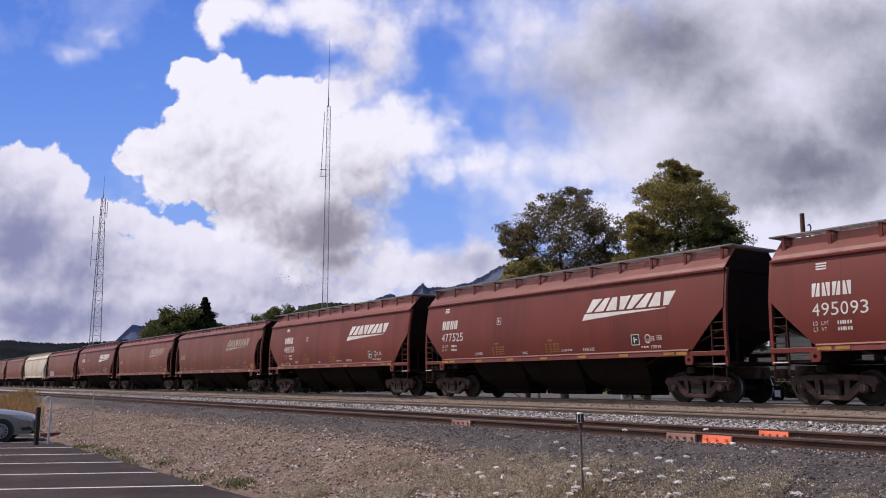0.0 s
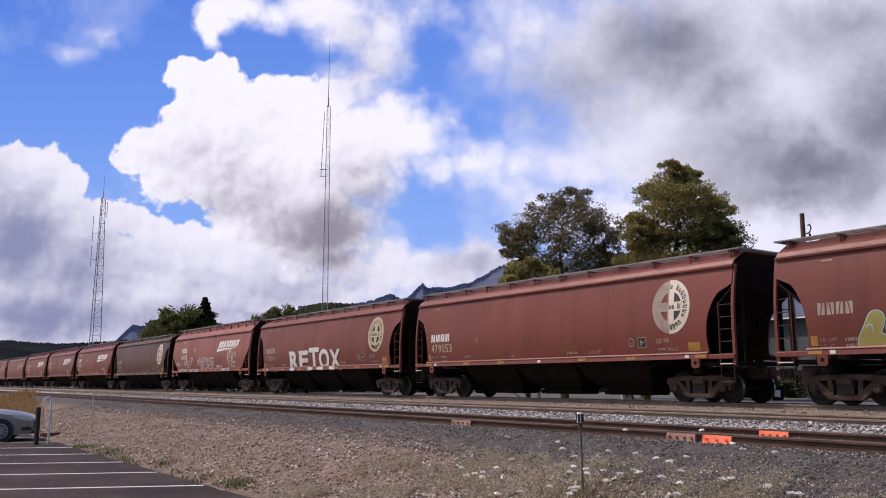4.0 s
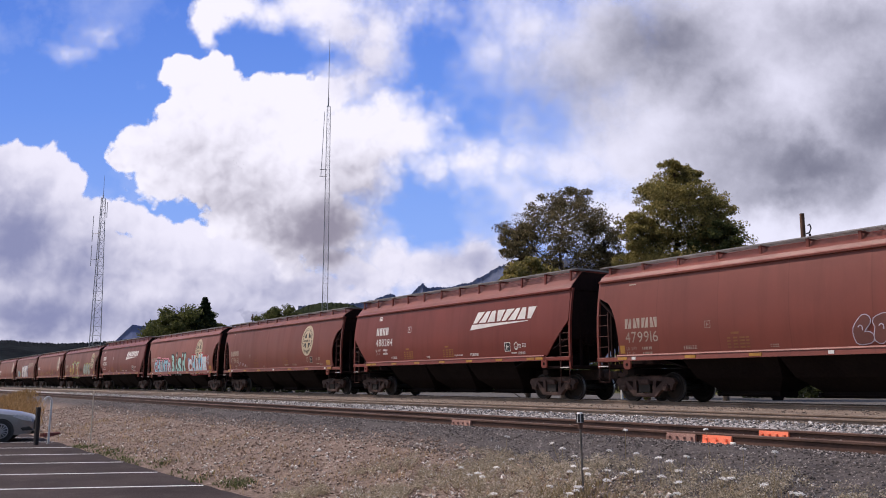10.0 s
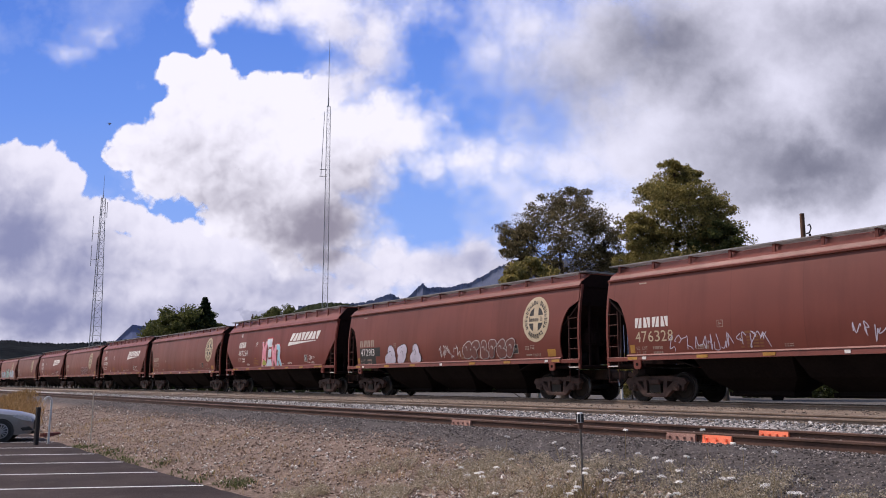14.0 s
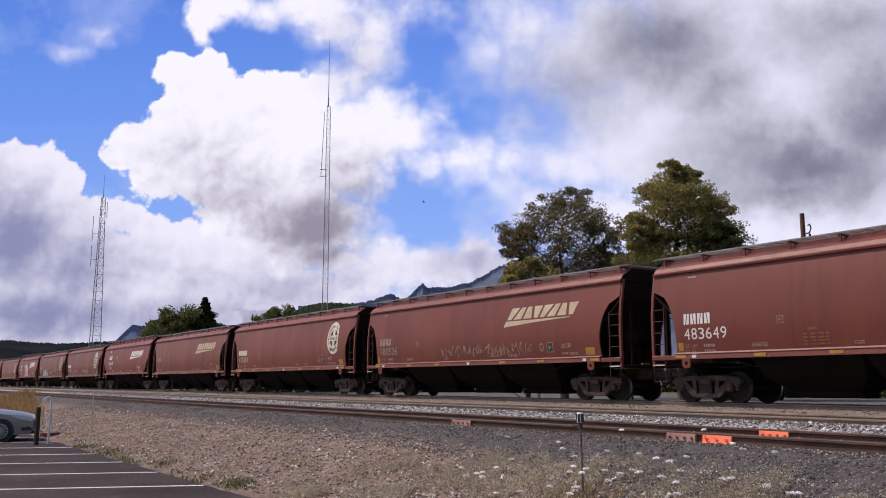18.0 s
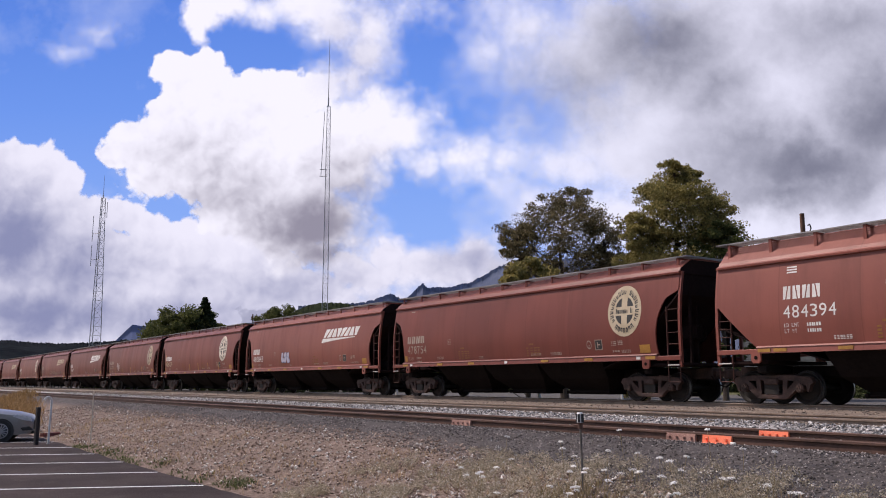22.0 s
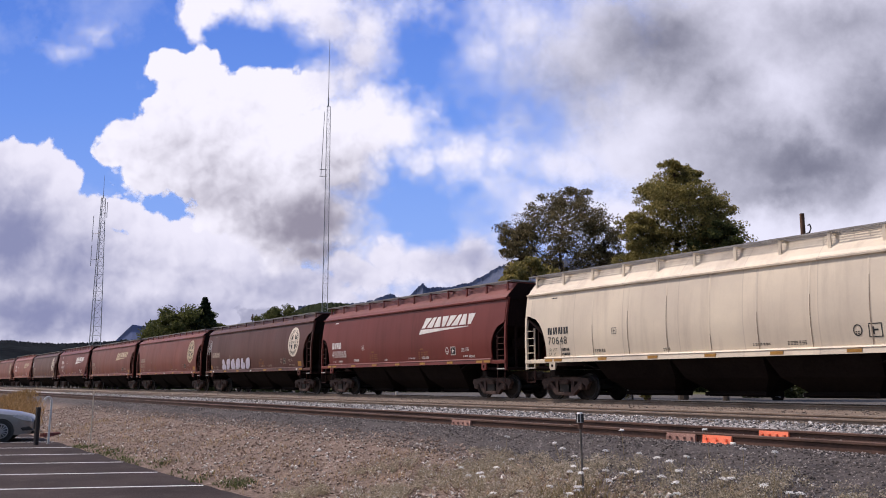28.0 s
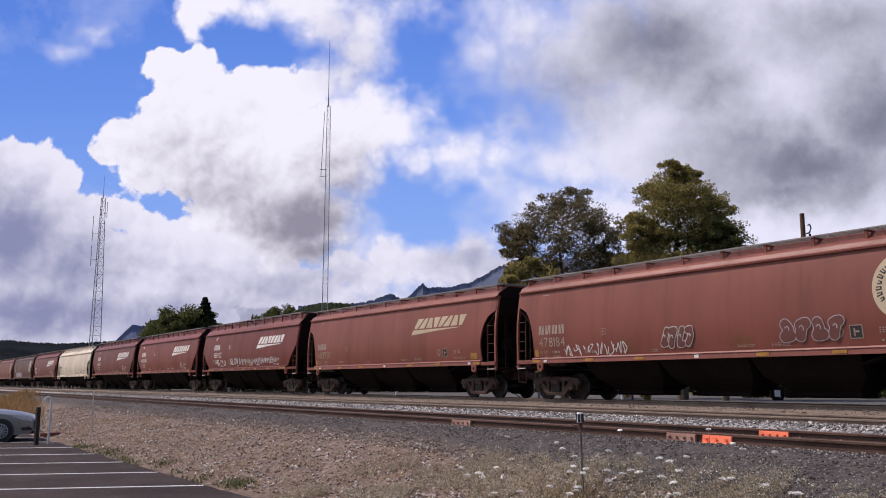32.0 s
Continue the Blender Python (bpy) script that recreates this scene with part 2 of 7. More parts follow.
def make_bogie(parent, x):
    bogie = new("bogie")
    bogie.parent = parent
    bogie.matrix_basis = pose(x, 0, 0)
    for s in (-1, 1):
        g = Geo()
        y0, y1 = s * 0.95, s * 1.10
        # the cast side frame: top chord, two slanting legs, a low middle, round the two windows
        g.prism([(-1.26, 0.62), (-1.18, 0.74), (-0.62, 0.80), (0.62, 0.80), (1.18, 0.74), (1.26, 0.62), (1.22, 0.55), (0.78, 0.64), (0.44, 0.66), (-0.44, 0.66), (-0.78, 0.64), (-1.22, 0.55)], 1, y0, y1)
        for d in (-1, 1):
            g.prism([(d * 0.98, 0.60), (d * 0.76, 0.66), (d * 0.34, 0.30), (d * 0.34, 0.16), (d * 0.46, 0.16)], 1, y0 + s * 0.012, y1 + s * 0.02)
            g.prism([(d * 0.36, 0.70), (d * 0.50, 0.70), (d * 0.47, 0.34), (d * 0.33, 0.30)], 1, y0, y1 + s * 0.012)
            g.prism([(d * 0.86, 0.36), (d * 0.80, 0.62), (d * 1.22, 0.66), (d * 1.12, 0.36), (d * 1.07, 0.36), (d * 1.05, 0.52), (d * 0.90, 0.52)], 1, y0, y1 + s * 0.006)
        g.box(-0.40, 0.40, min(y0, y1) - 0.02, max(y0, y1) + 0.02, 0.14, 0.27, 0.02)
        part("side_frame", g, STEEL, bogie)
        sp = Geo()
        zig = [(0.25 if i % 2 else 0.21, 0.28 + 0.03 * i) for i in range(10)]
        sp.prism([(x, z) for x, z in zig] + [(-x, z) for x, z in zig[::-1]], 1, s * 0.98, s * 1.12)
        part("spring_nest", sp, WHEEL, bogie)
        for wx in (-0.875, 0.875):
            c = Geo()
            c.rod((wx, s * 0.99, 0.455), (wx, s * 1.16, 0.455), 0.125, n=12).rod((wx, s * 1.16, 0.455), (wx, s * 1.19, 0.455), 0.09, n=12)
            c.box(wx - 0.15, wx + 0.15, min(s * 0.97, s * 1.1), max(s * 0.97, s * 1.1), 0.52, 0.60, 0.015)
            part("axle_box", c, STEEL, bogie)
    b = Geo()
    b.box(-0.22, 0.22, -1.18, 1.18, 0.54, 0.72, 0.03).box(-0.3, 0.3, -0.35, 0.35, 0.72, 0.86, 0.03)
    part("bolster", b, STEEL, bogie)
    for d in (-1, 1):
        br = Geo()
        br.rod((d * 0.38, -0.85, 0.36), (d * 0.38, 0.85, 0.36), 0.05, n=8)
        for s in (-1, 1):
            br.box(min(d * 0.37, d * 0.47), max(d * 0.37, d * 0.47), s * 0.76 - 0.07, s * 0.76 + 0.07, 0.28, 0.56, 0.02)
        part("brake_beam", br, BLACK, bogie)
    for wx in (-0.875, 0.875):
        part("wheelset", WHEELSET, None, bogie, at=pose(wx, 0, 0.457))
    return bogie


def wheelset_mesh():
    g = Geo()
    g.rod((0, -1.12, 0), (0, 1.12, 0), 0.085, n=10)
    for s in (-1, 1):
        n = 28
        prof = [(0.10, 0.66), (0.14, 0.80), (0.20, 0.79), (0.34, 0.74), (0.40, 0.79), (0.457, 0.785), (0.462, 0.70), (0.487, 0.68), (0.487, 0.655), (0.40, 0.655), (0.34, 0.69), (0.20, 0.70), (0.14, 0.66)]
        v = [(r * math.cos(2 * math.pi * i / n), s * y, r * math.sin(2 * math.pi * i / n)) for i in range(n) for r, y in prof]
        m = len(prof)
        for j in range(m):
            f = [(i * m + j, i * m + (j + 1) % m, ((i + 1) % n) * m + (j + 1) % m, ((i + 1) % n) * m + j) for i in range(n)]
            k = len(g.v)
            g.f.extend([tuple(q + k for q in p) for p in f])
            g.m.extend([1 if j == 5 else 0] * n)
        g.v.extend(v)
        # three bolts on the end cap
        for a in range(3):
            t = 2 * math.pi * a / 3
            p = (0.05 * math.cos(t), 0.05 * math.sin(t))
            g.rod((p[0], s * 1.12, p[1]), (p[0], s * 1.205, p[1]), 0.018, n=6)
    return g.mesh("wheelset", [WHEEL, TREAD])


WHEELSET = wheelset_mesh()


def make_hopper(kind):
    b = BUILDS[kind]
    car = thing("covered_hopper_car")
    h, sill, seam, board, cut = b["side"] / 2, b["sill"], b["seam"], b["board"], b["cut"]
    rung_paint = PAINT if kind == "ribbed" else LADDER
    # sides, rolled in at the top
    zs = [sill + 0.16] + [sill + 0.16 + (cut - sill - 0.16) * i / 9 for i in range(1, 10)] + [cut + (seam - cut) * i / 4 for i in range(1, 5)]
    cols = 14
    for s in (-1, 1):
        grid = []
        for z in zs:
            hx = half_length(b, kind, z)
            grid.append([(hx * (2 * i / cols - 1), s * side_y(b, z), z) for i in range(cols + 1)])
        part("side_panel", Geo().sheet(grid, (0, -s * 0.05, 0)), PAINT, car, smooth=True)
        # sill along the foot of the side
        hx = half_length(b, kind, sill + 0.1)
        y = s * (SIDE + 0.02)
        g = Geo().prism([(y + s * 0.012, sill), (y - s * 0.012, sill + 0.15), (y + s * 0.012, sill + 0.155), (y - s * 0.025, sill + 0.20), (y - s * 0.12, sill + 0.19), (y - s * 0.12, sill)], 0, -hx, hx)
        part("side_sill", g, PAINT, car)
        # the lip under the eaves
        yt = s * side_y(b, seam)
        g = Geo().prism([(yt - s * 0.03, seam - 0.05), (yt + s * 0.085, seam - 0.045), (yt + s * 0.09, seam + 0.005), (yt - s * 0.03, seam + 0.06)], 0, -h - 0.02, h + 0.02)
        part("eaves_rail", g, PAINT, car)
        if kind == "ribbed":
            for i in range(9):
                x = -h + 1.9 + i * (2 * h - 3.8) / 8
                g = Geo()
                col = []
                for z in zs:
                    if abs(x) < half_length(b, kind, z) - 0.05:
                        col.append((side_y(b, z), z))
                g.sheet([[(x - 0.04, s * q, z), (x, s * (q + 0.006), z), (x + 0.04, s * q, z)] for q, z in col])
                rib = part("side_rib", g, PAINT, car)
                # a rusty run down the seam
                run = Geo()
                low = [(q, z) for q, z in col if z < 2.2 + 1.2 * ((i * 5) % 4) / 3]
                run.sheet([[(x - 0.006 - 0.02 * u / len(low), s * (q + 0.009), z), (x + 0.012, s * (q + 0.010), z)] for u, (q, z) in enumerate(low[::-1])])
                part("rust_run", run, SEAM_STAIN, rib)
    # roof
    rise = board - seam - 0.03
    prof = [(-SIDE + 0.16, seam), (-1.28, seam + 0.16), (-0.80, seam + rise - 0.05), (-0.4, seam + rise), (0.4, seam + rise), (0.80, seam + rise - 0.05), (1.28, seam + 0.16), (SIDE - 0.16, seam)]
    part("roof", Geo().prism(prof, 0, -h, h), PAINT, car, smooth=False)
    hatch = Geo()
    top = seam + rise
    hatch.prism([(-0.33, top), (-0.33, top + 0.05), (-0.2, top + 0.08), (0.2, top + 0.08), (0.33, top + 0.05), (0.33, top)], 0, -h + 0.7, h - 0.7)
    part("trough_hatch", hatch, PAINT, car)
    for s in (-1, 1):
        # walkway along the roof: a grating with a kick edge, on brackets
        g = Geo()
        y0, y1 = (0.68, 1.16) if kind != "ribbed" else (0.62, 1.20)
        for i in range(6):
            yy = s * (y0 + (y1 - y0) * i / 5)
            g.box(-h - 0.16, h + 0.16, yy - 0.020, yy + 0.020, board - 0.034, board)
        for i in range(40):
            xx = -h - 0.12 + i * (2 * h + 0.24) / 39
            g.box(xx - 0.012, xx + 0.012, s * y0 if s > 0 else s * y1, s * y1 if s > 0 else s * y0, board - 0.03, board - 0.004)
        part("running_board", g, GRATE, car)
        posts = 12 if s < 0 else 6
        for i in range(posts):
            xx = -h + 0.25 + i * (2 * h - 0.5) / (posts - 1)
            g = Geo()
            yo = s * (y1 - 0.02)
            g.box(xx - 0.045, xx + 0.045, min(yo, yo - s * 0.05), max(yo, yo - s * 0.05), seam + 0.15, board - 0.045)
            g.box(xx - 0.03, xx + 0.03, min(s * y0, yo), max(s * y0, yo), board - 0.085, board - 0.045)
            part("bracket", g, PAINT, car)
    for e in (-1, 1):
        g = Geo()
        for i in range(5):
            xx = e * (h - 0.22 + i * 0.09)
            g.box(xx - 0.015, xx + 0.015, -1.2, 1.2, board - 0.045, board)
        part("end_walkway", g, GRATE, car)
        # sloping end sheet, end wall and posts; the sheets are coloured dark as in shade
        ez = 2.15 if kind == "angled" else cut - 0.15
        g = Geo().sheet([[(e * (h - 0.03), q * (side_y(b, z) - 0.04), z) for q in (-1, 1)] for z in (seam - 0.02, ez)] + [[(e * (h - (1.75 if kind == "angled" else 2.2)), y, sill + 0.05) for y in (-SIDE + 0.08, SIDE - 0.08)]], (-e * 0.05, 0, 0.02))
        part("end_sheet", g, END_SHADE, car)
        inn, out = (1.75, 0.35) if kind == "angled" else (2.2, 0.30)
        part("end_web", Geo().prism([(e * (h - inn), sill + 0.05), (e * (h - inn), 1.2), (e * (h - out), 1.2), (e * (h - out), sill + 0.05 + (ez - sill) * (0.92 if kind == "angled" else 0.96))], 1, -0.25, -0.20), END_SHADE, car)
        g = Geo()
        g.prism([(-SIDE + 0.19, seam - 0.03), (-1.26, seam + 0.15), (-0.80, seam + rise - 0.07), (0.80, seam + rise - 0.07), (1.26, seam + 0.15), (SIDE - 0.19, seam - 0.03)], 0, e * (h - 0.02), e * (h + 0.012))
        part("roof_end", g, END_SHADE, car)
        for s in (-1, 1):
            g = Geo()
            yp = s * (SIDE - 0.05)
            pz = [1.08, 2.2, 2.8, 3.3, 3.65, seam + 0.03]
            g.prism([(s * (side_y(b, z) - 0.02 if z > 1.5 else SIDE - 0.04), z) for z in pz] + [(s * (side_y(b, z) - 0.11 if z > 1.5 else SIDE - 0.13), z) for z in pz[::-1]], 0, e * (h - 0.02), e * (h + 0.07))
            part("corner_post", g, PAINT, car)
            # ladder in the cut-away corner
            lad = Geo()
            xi, xo = e * (h - 0.46), e * (h - 0.0)
            top_l = cut - (0.45 if kind == "angled" else 0.6)
            lad.box(xi - 0.014, xi + 0.014, yp - 0.03, yp + 0.03, 1.12, top_l + 0.1)
            lo = part("ladder", lad, rung_paint, car)
            for i in range(5 if s < 0 else 2):
                z = 1.42 + i * (top_l - 1.42) / (4 if s < 0 else 1)
                part("rung", Geo().rod((xi, yp, z), (xo, yp, z), 0.014, n=6), rung_paint, lo)
            part("stirrup", Geo().path([(xi, yp, 1.12), (xi, yp, 0.62), (xo, yp, 0.62), (xo, yp, 1.12)], 0.015), LADDER, car)
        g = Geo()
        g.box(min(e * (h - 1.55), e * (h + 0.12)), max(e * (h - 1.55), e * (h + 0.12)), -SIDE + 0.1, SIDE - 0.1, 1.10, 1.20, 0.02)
        part("end_platform", g, END_SHADE, car)
        for s in (-1, 1):
            hl = half_length(b, kind, sill + 0.1) - 0.02
            part("end_sill", Geo().box(min(e * hl, e * (h + 0.06)), max(e * hl, e * (h + 0.06)), min(s * (SIDE - 0.08), s * SIDE), max(s * (SIDE - 0.08), s * SIDE), sill - 0.02, sill + 0.12, 0.015), PAINT, car)
            y = s * (SIDE + 0.004)
            if s > 0:
                continue
            part("step_stripe", Geo().box(min(e * (h - 0.44), e * h), max(e * (h - 0.44), e * h), min(y, y - s * 0.05), max(y, y - s * 0.05), 1.12, 1.15), WHITE_P, car)
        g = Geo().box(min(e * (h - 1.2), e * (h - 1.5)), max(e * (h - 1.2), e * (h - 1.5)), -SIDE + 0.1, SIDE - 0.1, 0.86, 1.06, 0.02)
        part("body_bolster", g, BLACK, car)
        # jacking pad, which hangs below the sill
        for s in (-1, 1):
            xj = e * (half_length(b, kind, sill + 0.1) + (0.02 if kind == "angled" else -0.45))
            g = Geo().prism([(xj - 0.15, sill + 0.02), (xj + 0.15, sill + 0.02), (xj + 0.15, sill - 0.20), (xj + 0.10, sill - 0.27), (xj - 0.10, sill - 0.27), (xj - 0.15, sill - 0.20)], 1, s * (SIDE + 0.035), s * (SIDE - 0.03))
            pad = part("jacking_pad", g, PAINT, car)
            # a black disc stands for the dark of the pad's lifting hole
            part("lifting_eye", Geo().rod((xj, s * (SIDE + 0.030), sill - 0.12), (xj, s * (SIDE + 0.042), sill - 0.12), 0.055, n=10), BLACK, pad)
        # draft gear and coupler
        g = Geo()
        xe = b["pitch"] / 2
        g.box(min(e * (h - 1.5), e * (xe - 0.55)), max(e * (h - 1.5), e * (xe - 0.55)), -0.24, 0.24, 0.70, 1.06, 0.03)
        g.box(min(e * (xe - 0.55), e * (xe - 0.16)), max(e * (xe - 0.55), e * (xe - 0.16)), -0.09, 0.09, 0.78, 0.95, 0.02)
        g.box(min(e * (xe - 0.2), e * (xe - 0.004)), max(e * (xe - 0.2), e * (xe - 0.004)), -0.17, 0.17, 0.71, 1.0, 0.04)
        part("coupler", g, STEEL, car)
        part("air_hose", Geo().path([(e * (xe - 0.5), -0.35, 0.80), (e * (xe - 0.3), -0.37, 0.60), (e * (xe - 0.1), -0.33, 0.48), (e * (xe - 0.01), -0.28, 0.47)], 0.022), BLACK, car)
    # brake wheel, air reservoir at one end
    xe = h - 0.05
    g = Geo()
    n = 16
    ring = [(xe + 0.13, -0.55 + 0.26 * math.cos(2 * math.pi * i / n), 2.15 + 0.26 * math.sin(2 * math.pi * i / n)) for i in range(n + 1)]
    g.path(ring, 0.018)
    for i in range(0, n, 4):
        g.rod((xe + 0.13, -0.55, 2.15), ring[i], 0.012, n=5)
    g.box(xe - 0.5, xe + 0.1, -0.70, -0.40, 1.95, 2.35, 0.02)
    part("brake_wheel", g, END_SHADE, car)
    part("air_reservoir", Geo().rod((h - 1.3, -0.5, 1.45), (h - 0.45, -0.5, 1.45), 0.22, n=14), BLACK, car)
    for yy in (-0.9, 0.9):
        part("end_brace", Geo().box(h - 0.08, h, yy - 0.05, yy + 0.05, 1.2, cut, 0.01), END_SHADE, car)
        part("end_brace", Geo().box(-h, -h + 0.08, yy - 0.05, yy + 0.05, 1.2, cut, 0.01), END_SHADE, car)
    # centre sill and three hopper bays with their gates, blackened for underbody shade
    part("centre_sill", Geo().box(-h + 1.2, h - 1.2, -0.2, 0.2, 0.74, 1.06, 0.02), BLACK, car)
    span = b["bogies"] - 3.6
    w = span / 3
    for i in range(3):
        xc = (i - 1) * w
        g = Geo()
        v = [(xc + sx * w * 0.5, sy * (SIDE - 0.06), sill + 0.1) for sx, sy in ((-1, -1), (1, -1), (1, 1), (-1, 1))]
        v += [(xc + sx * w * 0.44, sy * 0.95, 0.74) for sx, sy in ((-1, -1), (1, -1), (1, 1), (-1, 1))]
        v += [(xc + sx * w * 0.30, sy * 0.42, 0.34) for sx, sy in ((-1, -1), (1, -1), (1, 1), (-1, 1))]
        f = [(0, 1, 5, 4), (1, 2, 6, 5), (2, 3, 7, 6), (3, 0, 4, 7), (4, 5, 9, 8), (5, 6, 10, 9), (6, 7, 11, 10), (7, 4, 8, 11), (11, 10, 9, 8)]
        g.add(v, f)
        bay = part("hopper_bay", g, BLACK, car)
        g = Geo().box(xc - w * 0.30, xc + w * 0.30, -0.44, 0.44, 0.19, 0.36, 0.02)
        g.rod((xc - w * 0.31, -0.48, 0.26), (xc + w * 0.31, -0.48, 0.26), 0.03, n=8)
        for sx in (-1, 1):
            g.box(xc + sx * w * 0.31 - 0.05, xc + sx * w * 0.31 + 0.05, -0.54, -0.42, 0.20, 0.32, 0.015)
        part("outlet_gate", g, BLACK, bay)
    for e in (-1, 1):
        # end slopes that run down between the bogie and the bays, coloured shade-dark
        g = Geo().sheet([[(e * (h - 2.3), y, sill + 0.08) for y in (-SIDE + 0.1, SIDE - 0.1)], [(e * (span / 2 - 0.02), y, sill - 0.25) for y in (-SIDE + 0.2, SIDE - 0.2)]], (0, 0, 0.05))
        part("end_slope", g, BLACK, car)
        make_bogie(car, e * b["bogies"] / 2)
    # reflector strips along the sill
    y = SIDE + 0.024
    hx = half_length(b, kind, sill + 0.1)
    xs = [-hx + 0.25, -hx + 0.75] + [-hx + (2 * hx) * f for f in (0.2, 0.35, 0.5, 0.65, 0.8)] + [hx - 0.75, hx - 0.25]
    for i, x in enumerate(xs):
        pale = kind == "round" and i % 3 == 1
        part("reflector", Geo().box(x - (0.08 if pale else 0.2), x + (0.08 if pale else 0.2), -y - 0.012, -y + 0.02, sill + 0.03, sill + 0.12), WHITE_P if pale else YELLOW_P, car)
    return car


# ---- marks on the sides ----
def glyphs():
    """Meshes of the ten digits in the built-in font, one metre high."""
    out = {}
    for ch in "0123456789LDMTW":
        cu = bpy.data.curves.new("digit", "FONT")
        cu.body, cu.resolution_u = ch, 3
        ob = new("digit", cu)
        dg = bpy.context.evaluated_depsgraph_get()
        me = bpy.data.meshes.new_from_object(ob.evaluated_get(dg))
        vs = np.array([v.co[:2] for v in me.vertices])
        lo, hi = vs.min(0), vs.max(0)
        scale = 1.0 / (hi[1] - lo[1])
        out[ch] = ((vs - lo) * scale, [tuple(p.vertices) for p in me.polygons], (hi[0] - lo[0]) * scale)
        bpy.data.objects.remove(ob)
        bpy.data.meshes.remove(me)
        bpy.data.curves.remove(cu)
    return out


DIGITS = glyphs()


GLYPHS = {}


def bold_glyph(ch, swell):
    """One letter in the built-in font, swollen by the given amount: points and faces."""
    if (ch, swell) not in GLYPHS:
        cu = bpy.data.curves.new("letter", "FONT")
        cu.body, cu.resolution_u, cu.offset = ch, 3, swell
        ob = new("letter", cu)
        me = bpy.data.meshes.new_from_object(ob.evaluated_get(bpy.context.evaluated_depsgraph_get()))
        GLYPHS[ch, swell] = ([tuple(v.co[:2]) for v in me.vertices], [tuple(p.vertices) for p in me.polygons])
        bpy.data.objects.remove(ob)
        bpy.data.meshes.remove(me)
        bpy.data.curves.remove(cu)
    return GLYPHS[ch, swell]


for ch_ in "RETOXANICSMUHBPLW":
    for swell_ in (-0.010, -0.006, 0.0, 0.004, 0.022, 0.03, 0.045, 0.05, 0.055, 0.06, 0.08, 0.10, 0.11, 0.116, 0.12, 0.16, 0.182):
        bold_glyph(ch_, swell_)


def flat(geo, pts, y, mat=0, faces=None):
    """A flat mark on the side that faces -y, from (x, z) points."""
    v = [(x, y - 0.004 + inset(z), z) for x, z in pts]
    geo.add(v, faces or [tuple(range(len(v)))], mat)


def number_geo(text, x, z, height):
    g = Geo()
    for ch in text:
        v, f, w = DIGITS[ch]
        k = 0.62 if ch != "1" else min(0.40, w)
        flat(g, [(x + p[0] / w * k * height, z + p[1] * height) for p in v], -SIDE - 0.004, 0, f)
        x += (k + 0.16) * height
    return g, x


def bars(g, x, z, w, hgt, n, rows, y=None):
    """Rows of small unreadable writing as plain bars."""
    y = -SIDE - 0.004 if y is None else y
    for r in range(rows):
        q = x
        for i in range(n):
            ww = w / n * (0.55 + 0.3 * ((i * 7 + r * 3) % 3) / 2)
            flat(g, [(q, z - r * hgt * 1.8), (q + ww, z - r * hgt * 1.8), (q + ww, z - r * hgt * 1.8 + hgt), (q, z - r * hgt * 1.8 + hgt)], y)
            q += w / n


def slit_block(g, a, b, z0, z1, lean, side):
    """A leaning block parted by one slanting slit."""
    y = -SIDE - 0.004
    put = lambda u, v: (a + (b - a) * u + lean * v, z0 + (z1 - z0) * v)
    cut = (0.30, 0.46, 0.56, 0.72) if side else (0.58, 0.74, 0.28, 0.44)
    flat(g, [put(0, 0), put(cut[0], 0), put(cut[2], 1), put(0, 1)], y)
    flat(g, [put(cut[1], 0), put(1, 0), put(1, 1), put(cut[3], 1)], y)


def swoosh_mark(x, z, w, hgt):
    """The slanted mark: four leaning slit blocks over a long wedge."""
    g = Geo()
    lean = hgt * 0.62
    bw = w * 0.222
    for i in range(4):
        a = x + i * (bw + w * 0.030)
        slit_block(g, a, a + bw, z, z + hgt, lean, i % 2 == 0)
    flat(g, [(x - lean * 0.72, z - hgt * 0.62), (x + w * 0.45, z - hgt * 0.36), (x + w * 0.93, z - hgt * 0.20), (x + w * 0.95, z - hgt * 0.15), (x - lean * 0.25, z - hgt * 0.12)], -SIDE - 0.004)
    return g


